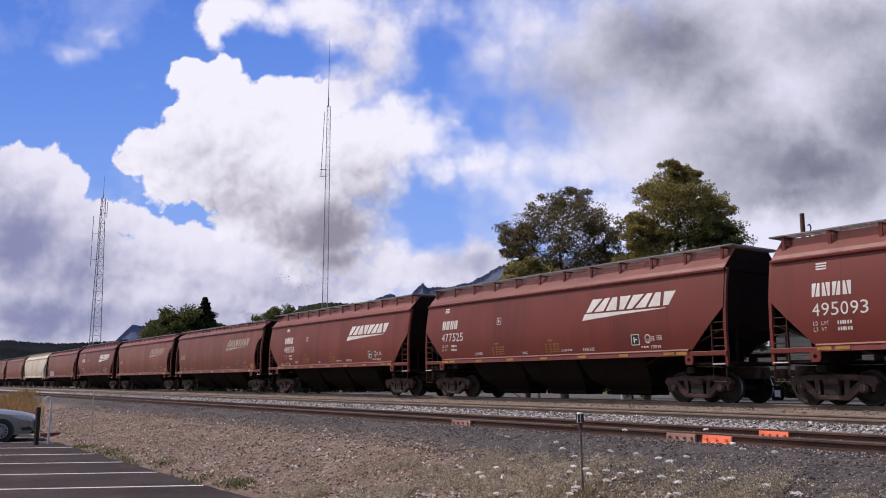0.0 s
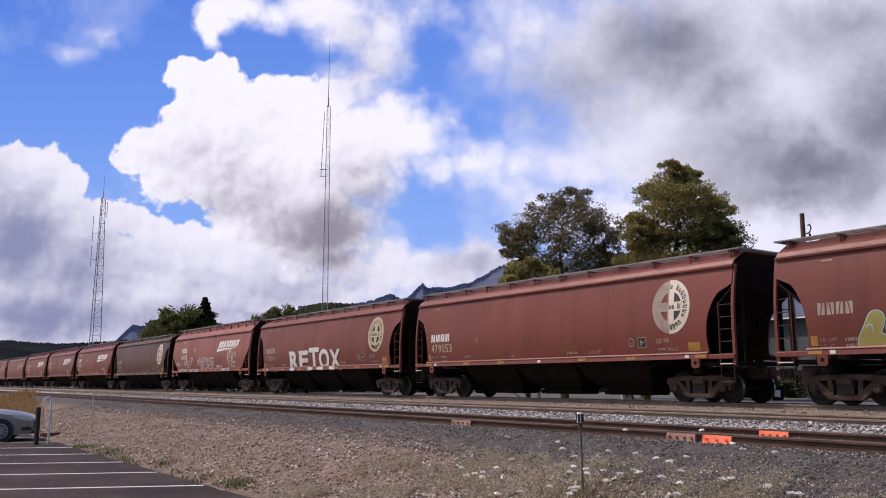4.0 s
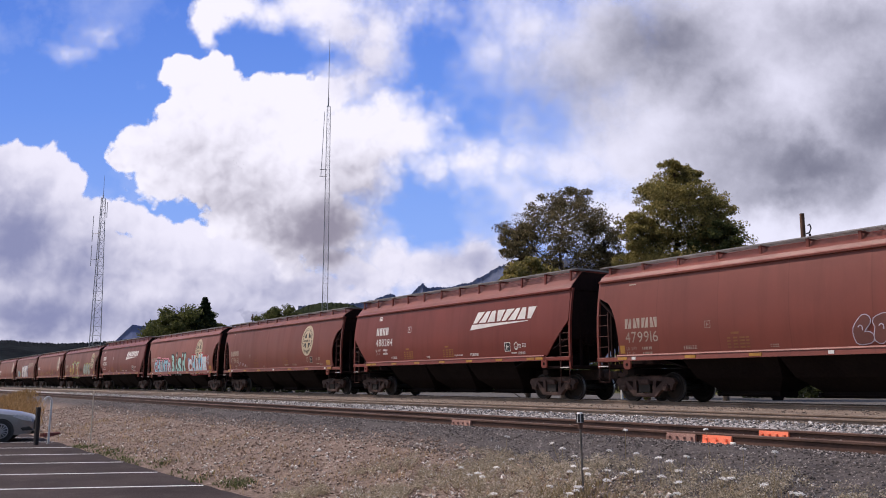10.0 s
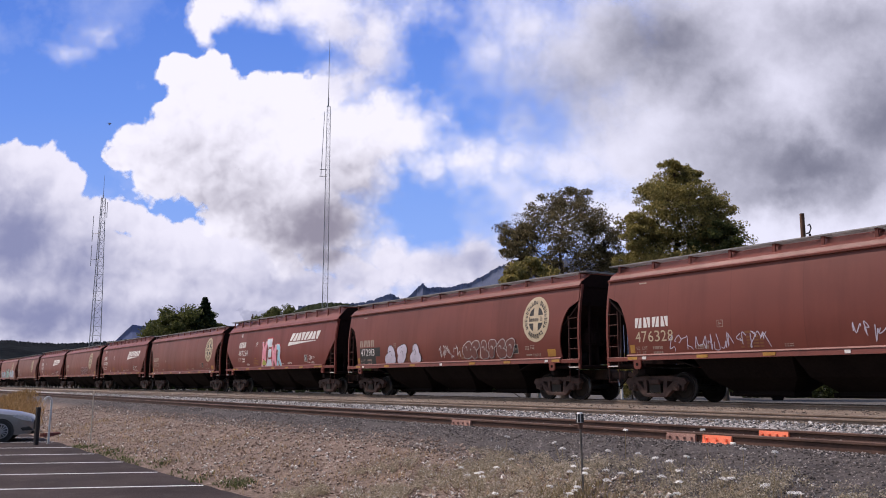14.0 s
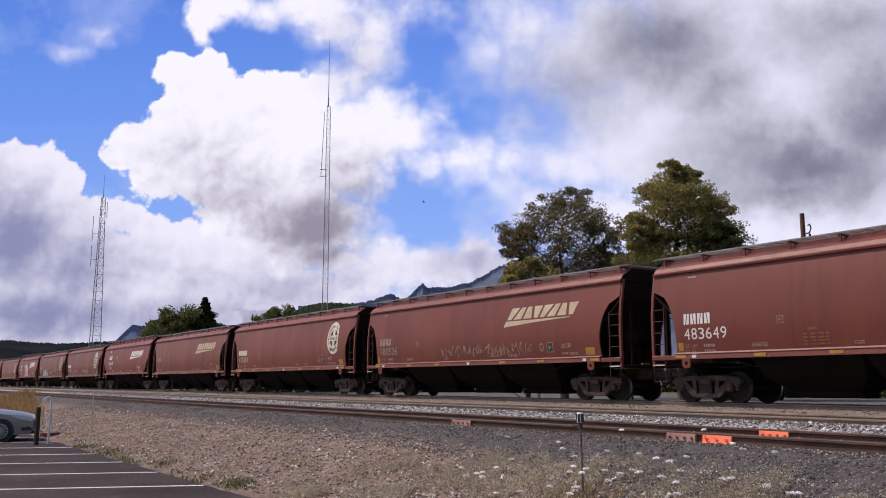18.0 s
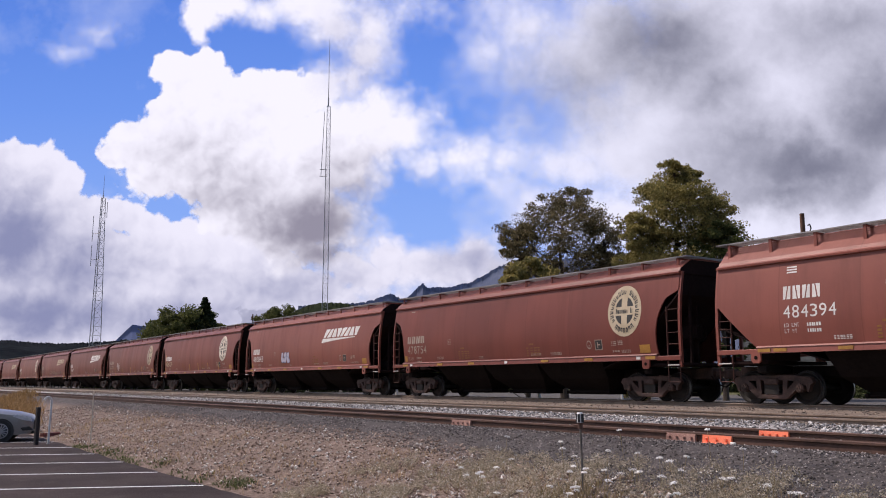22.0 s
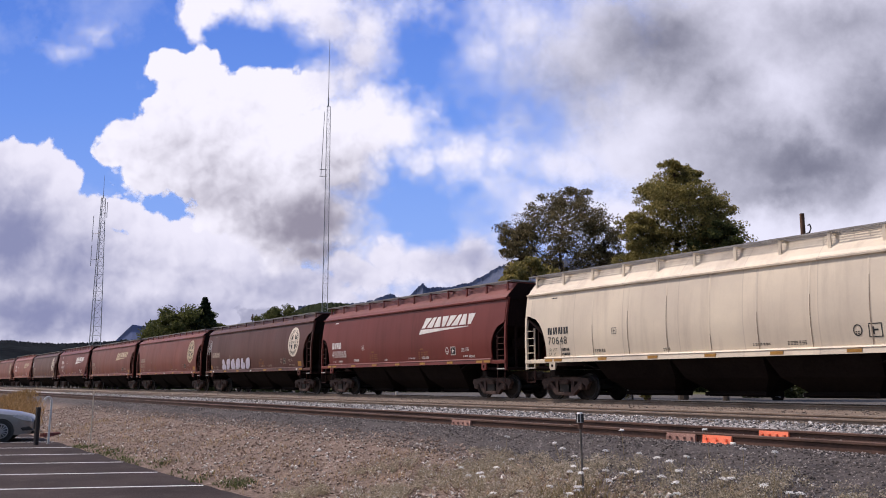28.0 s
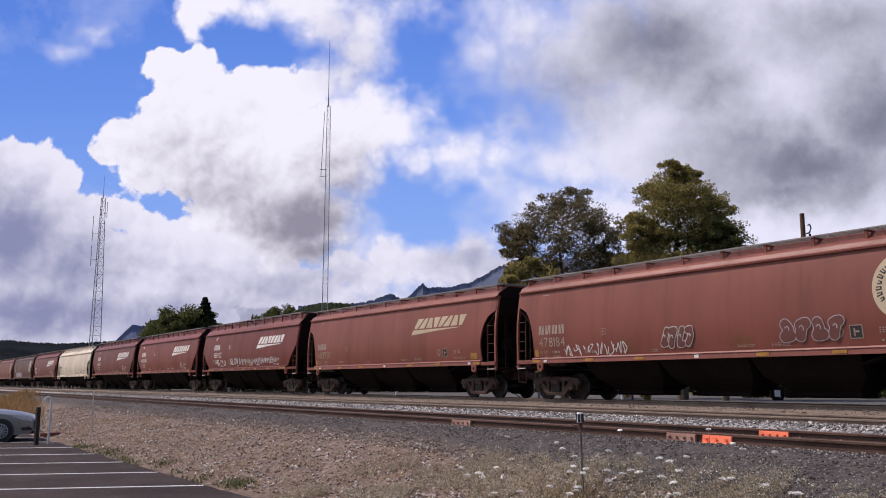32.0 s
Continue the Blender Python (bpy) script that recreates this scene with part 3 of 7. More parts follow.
def round_mark(x, z, r, keep=(0.0, 1.0)):
    """The round mark: a ring and a broad cross, with its dark fields and dark lettering; keep: the part of its width that is left."""
    g, d = Geo(), Geo()
    y = -SIDE - 0.004
    n = 48
    sq = 0.88
    lo, hi = x - sq * r + 2 * sq * r * keep[0], x - sq * r + 2 * sq * r * keep[1]
    cl = lambda q: min(max(q, lo), hi)

    def arc(geo, k0, k1, a, c, yy):
        pts = [(x + sq * r * k * math.cos(t), z + r * k * math.sin(t)) for k, t in ((k0, a), (k1, a), (k1, c), (k0, c))]
        if max(p[0] for p in pts) > lo and min(p[0] for p in pts) < hi:
            flat(geo, [(cl(px), pz) for px, pz in pts], yy)

    for i in range(n):
        arc(g, 0.55, 1.0, 2 * math.pi * i / n, 2 * math.pi * (i + 1) / n, y)
        arc(d, 0.0, 0.549, 2 * math.pi * i / n, 2 * math.pi * (i + 1) / n, y)
    for j in range(6):
        z0, z1 = z + r * (-0.57 + 1.14 * j / 6), z + r * (-0.57 + 1.14 * (j + 1) / 6)
        flat(g, [(cl(x - sq * r * 0.17), z0), (cl(x + sq * r * 0.17), z0), (cl(x + sq * r * 0.17), z1), (cl(x - sq * r * 0.17), z1)], y - 0.003)
    flat(g, [(cl(x - sq * r * 0.57), z - r * 0.17), (cl(x + sq * r * 0.57), z - r * 0.17), (cl(x + sq * r * 0.57), z + r * 0.17), (cl(x - sq * r * 0.57), z + r * 0.17)], y - 0.005)
    # the writing round the ring and along the arm, as blocks
    for i in range(26):
        a = math.pi * (1.16 - i * 1.32 / 18) if i < 19 else math.pi * (1.29 + (i - 19) * 0.07)
        if i == 10:
            continue
        if lo + 0.05 < x + sq * r * 0.8 * math.cos(a) < hi - 0.05:
            tall = 0.055 if (i * 5) % 3 else 0.0
            arc(d, 0.665, 0.725, a - 0.075, a + 0.075, y - 0.004)
            arc(d, 0.725, 0.82 + tall, a + 0.02, a + 0.075, y - 0.004)
            arc(d, 0.725, 0.80 + tall, a - 0.075, a - 0.03, y - 0.004)
    for i in range(7):
        q = x + sq * r * (-0.50 + i * 0.145)
        if lo < q < hi - 0.08 and i != 5:
            top = 0.11 if i in (0, 6) else 0.05
            flat(d, [(q, z - 0.10 * r), (q + 0.045 * r, z - 0.10 * r), (q + 0.045 * r, z + top * r), (q, z + top * r)], y - 0.009)
            flat(d, [(q + 0.07 * r, z - 0.10 * r), (q + 0.10 * r, z - 0.10 * r), (q + 0.10 * r, z + 0.05 * r), (q + 0.07 * r, z + 0.05 * r)], y - 0.009)
    return g, d


def stroke(g, pts, width, y, mat):
    """A painted stroke with round ends along a smooth line through the points."""
    line = []
    for i in range(len(pts) - 1):
        p0, p1, p2, p3 = pts[max(0, i - 1)], pts[i], pts[i + 1], pts[min(len(pts) - 1, i + 2)]
        for t in (0.0, 0.25, 0.5, 0.75):
            line.append(tuple(0.5 * (2 * p1[k] + (p2[k] - p0[k]) * t + (2 * p0[k] - 5 * p1[k] + 4 * p2[k] - p3[k]) * t * t + (3 * p1[k] - p0[k] - 3 * p2[k] + p3[k]) * t ** 3) for k in (0, 1)))
    line.append(pts[-1])
    left, right = [], []
    for i, (px, pz) in enumerate(line):
        ax, az = line[max(0, i - 1)]
        bx, bz = line[min(len(line) - 1, i + 1)]
        l = math.hypot(bx - ax, bz - az) or 1.0
        nx, nz = -(bz - az) / l * width, (bx - ax) / l * width
        left.append((px + nx, pz + nz))
        right.append((px - nx, pz - nz))
    for i in range(len(line) - 1):
        flat(g, [left[i], left[i + 1], right[i + 1], right[i]], y - 0.00006 * (i % 40), mat)
    for cx, cz in (line[0], line[-1]):
        flat(g, [(cx + width * math.cos(a * math.pi / 5), cz + width * math.sin(a * math.pi / 5)) for a in range(10)], y - 0.0026, mat)


def spray(name, seed, x, z, w, hgt, n, fills, edge, halo=None, parent=None, label="", steep=0.12):
    """A spray-painted piece: n swollen, overlapping bubbles with thin curls drawn in them."""
    rnd = random.Random(seed)
    g = Geo()
    y = -SIDE - 0.006
    step = w / n
    for i in range(n):
        fat = min(step * 0.30, hgt * 0.26) * rnd.uniform(0.9, 1.08)
        rim = max(0.022, fat * 0.10)
        cx, tilt, base = x + i * step + step * 0.5, rnd.uniform(-0.05, steep + 0.1), rnd.uniform(0.0, 0.08) * hgt
        low, top = z + fat + rim + base, z + hgt - fat - rim
        bend = rnd.uniform(-0.5, 0.5) * step * 0.5
        lobes = [[(cx - step * 0.12, low), (cx + bend, (low + top) / 2), (cx + tilt * hgt, top)]]
        if i % 2:
            lobes.append([(cx - step * 0.10, top - fat * 0.3), (cx + step * 0.25, top + fat * 0.05)])
        else:
            lobes.append([(cx - step * 0.10, low), (cx + step * 0.28, low + fat * 0.15)])
        for pts in lobes:
            if halo is not None:
                stroke(g, pts, fat + rim * 2.6, y, 2)
            stroke(g, pts, fat + rim, y - 0.008 - 0.0028 * i, 1)
        for pts in lobes:
            stroke(g, pts, fat, y - 0.0125 - 0.0028 * i, 3 + i % len(fills))
        curl = [(cx + bend * 0.4 + 0.42 * fat * math.cos(a), (low + top) / 2 + 0.2 * fat + 0.55 * fat * math.sin(a)) for a in (2.6, 1.6, 0.6, -0.5)]
        stroke(g, curl, max(0.012, rim * 0.5), y - 0.016 - 0.0028 * i, 1)
    me = g.mesh("graffiti", [WHITE_P, edge, halo or edge, *fills])
    return tagged(part("graffiti", me, None, parent, label), kind="stuff")


def tag_strokes(seed, x, z, w, hgt, n, material, parent, label="", width=0.02):
    """A scribbled tag: a row of small looping figures in one spray line."""
    rnd = random.Random(seed)
    g = Geo()
    y = -SIDE - 0.006
    cells = max(2, round(n / 1.7))
    step = w / cells
    for c in range(cells):
        raw = [(x + (c + rnd.uniform(-0.1, 1.05)) * step, z + hgt * rnd.uniform(0.0, 1.0)) for _ in range(rnd.randint(4, 6))]
        raw.sort(key=lambda p: p[0] + rnd.uniform(-0.5, 0.5) * step)
        stroke(g, raw, width * 0.62, y - 0.0004 * (c % 9), 0)
    return tagged(part("graffiti", g, material, parent, label), kind="stuff")


def sprayed_word(text, x, z, w, hgt, fill, edge, parent, label, seed=1, out=0.0, fat=0.022, rim=0.033, halo=None, uneven=1.0):
    """A legible sprayed word in uneven block letters with a darker edge; fill: one paint, or several in turn."""
    rnd = random.Random(seed)
    g = Geo()
    fills = fill if isinstance(fill, (list, tuple)) else [fill]
    step = w / len(text)
    for i, ch in enumerate(text):
        tilt, dz, k = rnd.uniform(-0.06, 0.16) * uneven, rnd.uniform(-0.03, 0.05) * hgt * uneven, 1 + rnd.uniform(-0.08, 0.10) * uneven
        xs = [p[0] for p in bold_glyph(ch, fat)[0]]
        lo, span = min(xs), max(xs) - min(xs)
        if ch == "I":
            lo, span = lo - 0.12, span + 0.24
        layers = [(fat + rim, 0.014, 1), (fat, 0.022, 2 + i % len(fills))]
        if halo:
            layers.insert(0, (fat + rim * 2.2, 0.006, 0))
        for swell, off, m in layers:
            v, f = bold_glyph(ch, round(swell, 3))
            pts = [(x + i * step + (p[0] - lo) / span * step * 0.94 + tilt * p[1] * hgt * 0.6, z + dz + p[1] / 0.70 * hgt * k) for p in v]
            flat(g, pts, -SIDE - off - 0.0012 * (i % 5) - (out + inset(z + hgt / 2) if out else 0.0), m, f)
    return tagged(part("graffiti", g.mesh("graffiti", [halo or edge, edge, *fills]), None, parent, label), kind="stuff")


def blot(x, z, rx, rz):
    """A soft-edged round dab of paint."""
    g = Geo()
    flat(g, [(x + rx * (1 + 0.12 * math.sin(5 * a)) * math.cos(a), z + rz * (1 + 0.12 * math.sin(3 * a)) * math.sin(a)) for a in [i * math.pi / 10 for i in range(20)]], -SIDE - 0.005)
    return g


def flat_paint(name, c, k=0.75):
    return worn(name, tuple(q * k for q in c), c, 10, 0.6, bump=0)


SKYBLUE = flat_paint("spray_pale_blue", (0.36, 0.66, 0.78))
MINT = flat_paint("spray_mint", (0.38, 0.68, 0.62))
LILAC = flat_paint("spray_lilac_white", (0.60, 0.56, 0.66))
PINK = flat_paint("spray_pink", (0.85, 0.34, 0.42))
RED = flat_paint("spray_red", (0.42, 0.03, 0.04))
YELLOW = flat_paint("spray_yellow", (0.62, 0.50, 0.16))
LIME = flat_paint("spray_lime", (0.52, 0.56, 0.10))
BLUE = flat_paint("spray_blue", (0.10, 0.24, 0.50))
SILVER = flat_paint("spray_silver", (0.50, 0.48, 0.50))
OFFWHITE = flat_paint("spray_white", (0.74, 0.72, 0.70))
OLIVE = flat_paint("spray_olive", (0.36, 0.30, 0.08))
BROWN_FILL = flat_paint("spray_brown", (0.16, 0.055, 0.043))
PALE_SPRAY = flat_paint("spray_ice_white", (0.66, 0.74, 0.80))
SPRAY_BLUE = flat_paint("spray_mid_blue", (0.14, 0.34, 0.58))
OCHRE_SPRAY = flat_paint("spray_ochre", (0.60, 0.36, 0.08))
ORANGE_SPRAY = flat_paint("spray_orange", (0.42, 0.17, 0.075))
GREYGREEN = flat_paint("spray_grey_green", (0.34, 0.40, 0.34))

# The consist, from the car that leads to the one that trails: build, emblem, number, paint
ROUND_BROWN, DARK_BROWN, RED_BROWN, DEEP_RED = (0.152, 0.0395, 0.028), (0.078, 0.0245, 0.0185), (0.148, 0.029, 0.0205), (0.130, 0.0235, 0.018)
CONSIST = """
-11 round none - brown
-10 round none - brown
-9 round faint_round - brown
-8 round faint_round - brown
-7 ribbed none - cream
-6 round none - brown
-5 angled white_slant - deep
-4 round faint_slant - brown
-3 round faint_slant - brown
-2 angled white_slant 488158 red
-1 angled white_slant 477525 red
0 angled white_slant 495093 red
1 round white_round 473011 dark
2 angled white_slant 485311 rust
3 round cream_round 476194 brown
4 round white_half 479053 brown
5 round faint_slant - brown
6 round white_half - brown
7 round cream_round 481340 brown
8 angled white_slant 495590 deep
9 round cream_round 479565 rust
10 round cream_round 479651 brown
11 angled white_slant 488284 red
12 round cream_round 479916 brown
13 angled white_slant 477286 red
14 round cream_round 478770 brown
15 angled white_slant 487254 red
16 round cream_round 472913 brown
17 round white_patch 476328 brown
18 angled white_slant 486728 red
19 round cream_slant - brown
20 round white_most 473390 brown
21 round cream_slant 480526 brown
22 round white_slant 483649 brown
23 round cream_half 474771 brown
24 round white_round 476429 brown
25 round white_slant 480843 rust
26 round cream_round 478754 brown
27 angled cream_slant 484394 rust
28 round white_round 472101 dark
29 angled white_slant 488305 deep
30 round cream_slant 480637 brown
31 round cream_round 481018 brown
32 round white_round - dark
33 stubby white_slant 497865 deep
34 ribbed none 70648 cream
35 angled white_slant 484217 deep
36 angled white_slant 495598 red
37 angled white_slant 488452 red
38 round cream_slant 483737 rust
39 round cream_round 478184 rust
"""
COLOURS = {"brown": ROUND_BROWN, "dark": DARK_BROWN, "red": RED_BROWN, "deep": DEEP_RED, "rust": (0.205, 0.063, 0.046), "cream": (0.58, 0.505, 0.405)}
WORDS = {"brown": "faded brown", "dark": "dark grimy brown", "red": "reddish brown", "deep": "deep red-brown", "rust": "sun-bleached rusty brown", "cream": "cream-coloured"}


def dress(car, kind, emblem, number, colour):
    """Emblem, number and small stencils on the side that faces the siding."""
    b = BUILDS[kind]
    h, sill = b["side"] / 2, b["sill"]
    marks = DARK_P if kind == "ribbed" else (WHITE_P if kind == "angled" or "white" in emblem else FAINT_P)
    if kind == "round" and colour == "dark":
        marks = FAINT_P
    strong = kind != "round"
    zx = -h + (2.20 if kind == "angled" and number[:3] not in ("477", "495") else 1.26)
    zn = 2.32 if kind == "angled" else 1.96 if kind == "ribbed" else 1.88
    size = 0.36 if kind == "angled" else 0.25 if kind == "ribbed" else 0.32
    g = Geo()
    if emblem != "none" or number != "-":
        wide = 1.0 if kind == "angled" or "slant" in emblem else 1.40
        for i in range(4):
            x = zx + i * size * 0.80 * wide
            slit_block(g, x, x + size * 0.62 * wide, zn + size * 1.42, zn + size * 2.42, 0.0, i % 2 == 0)
        tagged(part("reporting_mark", g, marks, car), kind="stuff")
    if number not in ("-", "472913"):
        g, _ = number_geo(number, zx, zn, size * (0.94 if kind == "angled" else 1.06))
        tagged(part("car_number", g, CREAM_P if kind == "round" and "slant" not in emblem and marks is WHITE_P else marks, car), kind="stuff")
    g = Geo()
    for j, words in enumerate((("LD", "LMT"), ("LT", "WT"))):
        for i, word in enumerate(words):
            q, _ = number_geo(word, zx + i * 0.23, zn - 0.24 - j * 0.16, 0.10)
            g.add(q.v, q.f)
        bars(g, zx + 0.68, zn - 0.24 - j * 0.16, 0.40, 0.09, 6, 1)
    bars(g, zx + 0.1, b["seam"] - 0.24, 0.55, 0.040, 1, 3 if kind == "angled" else 1)
    bars(g, h - 2.85, sill + 0.62, 0.22, 0.03, 3, 3)
    bars(g, h - 2.55, sill + 0.64, 0.22, 0.03, 3, 3)
    bars(g, h - 5.9, sill + 0.36, 0.6, 0.022, 7, 3)
    bars(g, h - 7.0, sill + 0.34, 0.6, 0.022, 7, 2)
    bars(g, -h + 3.6, sill + 0.38, 0.5, 0.022, 6, 3)
    bars(g, -h + 6.6, sill + 0.32, 0.3, 0.03, 4, 2)
    bars(g, h - 1.9 - b["deep"], sill + 0.30, 0.32, 0.055, 3, 1)
    bars(g, h - 1.5 - b["deep"], sill + 0.34, 0.42, 0.02, 6, 3)
    tagged(part("stencil", g, marks if strong else FAINT_P, car), kind="stuff")
    g = Geo()
    # inspection square and small box
    rx = h - 2.92 if kind == "angled" else h - 3.90
    for i in range(20):
        a, c = math.pi * i / 10, math.pi * (i + 1) / 10
        flat(g, [(rx + 0.12 * k * math.cos(t), sill + 0.58 + 0.15 * k * math.sin(t)) for k, t in ((0.78, a), (1, a), (1, c), (0.78, c))], -SIDE - 0.004)
    bars(g, rx - 0.06, sill + 0.53, 0.12, 0.03, 2, 2)
    for x, z, s in ((h - 3.62, sill + 0.39, 0.35), (-h + 5.05, 2.86, 0.26) if kind == "angled" else (-h + 4.45, 2.20, 0.21)):
        y = -SIDE - 0.004
        for a in ((0, 0, 1, 0.07), (0, 0.93, 1, 1), (0, 0.07, 0.07, 0.93), (0.93, 0.07, 1, 0.93)):
            flat(g, [(x + a[0] * s, z + a[1] * s), (x + a[2] * s, z + a[1] * s), (x + a[2] * s, z + a[3] * s), (x + a[0] * s, z + a[3] * s)], y)
        flat(g, [(x + 0.3 * s, z + 0.2 * s), (x + 0.42 * s, z + 0.2 * s), (x + 0.42 * s, z + 0.75 * s), (x + 0.3 * s, z + 0.75 * s)], y)
        flat(g, [(x + 0.42 * s, z + 0.45 * s), (x + 0.72 * s, z + 0.45 * s), (x + 0.72 * s, z + 0.58 * s), (x + 0.42 * s, z + 0.58 * s)], y)
    tagged(part("inspection_stencil", g, marks if strong else FAINT_P, car), kind="stuff")
    if kind != "ribbed":
        x, z, s = h - 3.62, sill + 0.39, 0.35
        tagged(part("stencil_field", Geo().add([(x + a * s, -SIDE + inset(z + b2 * s) - 0.003, z + b2 * s) for a, b2 in ((0.02, 0.02), (0.98, 0.02), (0.98, 0.98), (0.02, 0.98))], [(0, 1, 2, 3)]), DARK_P, car), kind="stuff")
    if kind != "ribbed":
        for x in (-h + 4.75, -h + 7.9) if kind == "angled" else (-h + 5.2, -h + 9.6):
            g = Geo()
            bars(g, x, sill + 0.55, 0.85, 0.05, 4, 4)
            bars(g, x + 0.15, sill + 0.68, 0.5, 0.065, 1, 1)
            tagged(part("safety_stencil", g, OCHRE_P if kind == "angled" else FAINT_OCHRE, car), kind="stuff")
    if kind == "round":
        g = Geo()
        for x, w in ((h - 1.62, 0.44), (-h + 0.98, 0.20)):
            flat(g, [(x, sill + 0.24), (x + w, sill + 0.24), (x + w, sill + 0.50), (x, sill + 0.50)], -SIDE - 0.004)
        tagged(part("yellow_panel", g, YELLOW_P, car), kind="stuff")
    if "slant" in emblem:
        m = {"white": WHITE_P, "cream": CREAM_P, "faint": FAINT_P}[emblem.split("_")[0]]
        g = swoosh_mark(h - 5.68, 2.99, 3.72, 0.44) if kind == "angled" else swoosh_mark(h - 5.90, 2.99, 3.77, 0.44)
        tagged(part("slanted_emblem", g, m, car), kind="stuff")
    elif emblem != "none":
        m = {"white": EMBLEM_P, "cream": CREAM_P, "faint": FAINT_P}[emblem.split("_")[0]]
        keep = {"half": (0.45, 1.0), "most": (0.0, 0.84)}.get(emblem.split("_")[1], (0.0, 1.0))
        ring, ink = round_mark(h - (3.95 if number in ("479565", "479651") else 3.55 if number == "479916" else 2.85 if number == "476429" else 2.22), 2.93, 0.84, keep)
        e = part("round_emblem", ring, m, car)
        tagged(part("emblem_lettering", ink, DARK_P, e), kind="stuff")
        if emblem.endswith("half"):
            ring, ink = round_mark(h - 2.22, 2.93, 0.84, (0.0, 0.45))
            part("worn_emblem_half", ring, FAINT_P, car)


def graffiti(cars):
    """The sprayed pieces that set single cars apart."""
    H9 = BUILDS["round"]["side"] / 2
    HB = BUILDS["angled"]["side"] / 2
    W = dict(white=OFFWHITE)
    spray("graffiti", 1, -6.2, 1.35, 2.6, 0.75, 7, [LILAC], LILAC, None, cars[-6], "lilac sprayed letters along the foot of the side")
    tag_strokes(3, -HB + 1.5, 1.45, 1.6, 0.35, 7, OFFWHITE, cars[-2])
    tag_strokes(4, -HB + 0.95, 1.82, 1.1, 0.34, 7, OFFWHITE, cars[2], "pale sprayed tags across the lower side", 0.04)
    tag_strokes(41, -HB + 3.3, 1.78, 1.6, 0.75, 9, OFFWHITE, cars[2], "", 0.034)
    sprayed_word("MOSERMOSER", -HB + 6.0, 1.80, 3.5, 0.55, OFFWHITE, OFFWHITE, cars[2], "two white sprayed tags side by side", 43, 0.0, -0.010, 0.004, None, 2.2)
    tag_strokes(5, -HB + 6.6, 1.5, 2.6, 0.28, 6, OFFWHITE, cars[2], "", 0.034)
    sprayed_word("ANTICS", -HB + 1.95, 1.42, 1.95, 0.19, OFFWHITE, LILAC, cars[2], "white sprayed word ANTICS on the sill", 5, 0.055)
    sprayed_word("ANTICS", -HB + 4.45, 1.42, 1.95, 0.19, OFFWHITE, LILAC, cars[2], "white sprayed word ANTICS on the sill", 6, 0.055)
    sprayed_word("ANTICS", -HB + 11.2, 1.42, 1.5, 0.17, OFFWHITE, LILAC, cars[2], "white sprayed word ANTICS on the sill", 7, 0.055)
    tag_strokes(61, -HB + 10.0, 1.64, 1.0, 0.2, 9, OFFWHITE, cars[2], "", 0.03)
    tag_strokes(62, -HB + 12.0, 1.95, 1.6, 1.0, 7, OFFWHITE, cars[2], "", 0.035)
    sprayed_word("RETOX", -H9 + 4.75, 1.36, 6.35, 1.02, OFFWHITE, SILVER, cars[3], "large white sprayed block letters RETOX", 4, 0.0, 0.03, 0.015)
    for q in (0.15, 2.5, 3.8, 5.1):
        tagged(part("graffiti", Geo().box(-H9 + 4.75 + q, -H9 + 5.35 + q, -SIDE - 0.04, -SIDE + 0.02, 1.30, 1.46), OFFWHITE, cars[3]), kind="stuff")
    spray("graffiti", 8, -H9 + 2.2, 1.34, 3.1, 1.05, 4, [OLIVE, SKYBLUE, BLUE], SKYBLUE, None, cars[5], "blue and ochre sprayed letters")
    spray("graffiti", 9, -H9 + 5.9, 1.34, 5.0, 1.75, 5, [OFFWHITE], DARK_P, BLUE, cars[5], "big white bubble letters with black outline")
    flower = Geo()
    for q in range(5):
        a = math.pi / 2 + q * 2 * math.pi / 5
        cx, cz = -H9 + 4.05 + 0.30 * math.cos(a), 1.98 + 0.34 * math.sin(a)
        ring = [(cx + 0.21 * math.cos(t * math.pi / 6), cz + 0.23 * math.sin(t * math.pi / 6)) for t in range(13)]
        stroke(flower, ring, 0.035, -SIDE - 0.008, 0)
    stroke(flower, [(-H9 + 3.95, 1.98), (-H9 + 4.15, 1.98)], 0.15, -SIDE - 0.012, 1)
    stroke(flower, [(-H9 + 4.05, 1.62), (-H9 + 4.15, 1.45), (-H9 + 4.45, 1.52)], 0.035, -SIDE - 0.010, 0)
    tagged(part("graffiti", flower.mesh("graffiti", [YELLOW, OCHRE_SPRAY]), None, cars[7], "yellow outlined sprayed flower"), kind="stuff")
    sprayed_word("PIAN", -H9 + 4.75, 1.44, 3.5, 1.12, [ORANGE_SPRAY, BROWN_FILL, ORANGE_SPRAY], MINT, cars[7], "orange sprayed letters with a pale green edge", 10, 0.0, 0.05, 0.05, LIME, 1.6)
    tag_strokes(121, -H9 + 8.75, 1.85, 1.3, 0.42, 8, DARK_P, cars[7], "", 0.03)
    spray("graffiti", 11, -H9 + 10.6, 1.44, 3.1, 1.25, 3, [GREYGREEN], DARK_P, LIME, cars[7], "grey sprayed bubbles with a dark and lime edge")
    tag_strokes(12, H9 - 2.0, 3.0, 1.5, 0.7, 12, OLIVE, cars[7])
    sprayed_word("CHUNTO", -H9 + 2.0, 1.40, 4.4, 0.92, [SKYBLUE, SKYBLUE, PALE_SPRAY], DARK_P, cars[9], "pale blue sprayed letters with a pink halo", 131, 0.0, 0.05, 0.06, PINK, 1.6)
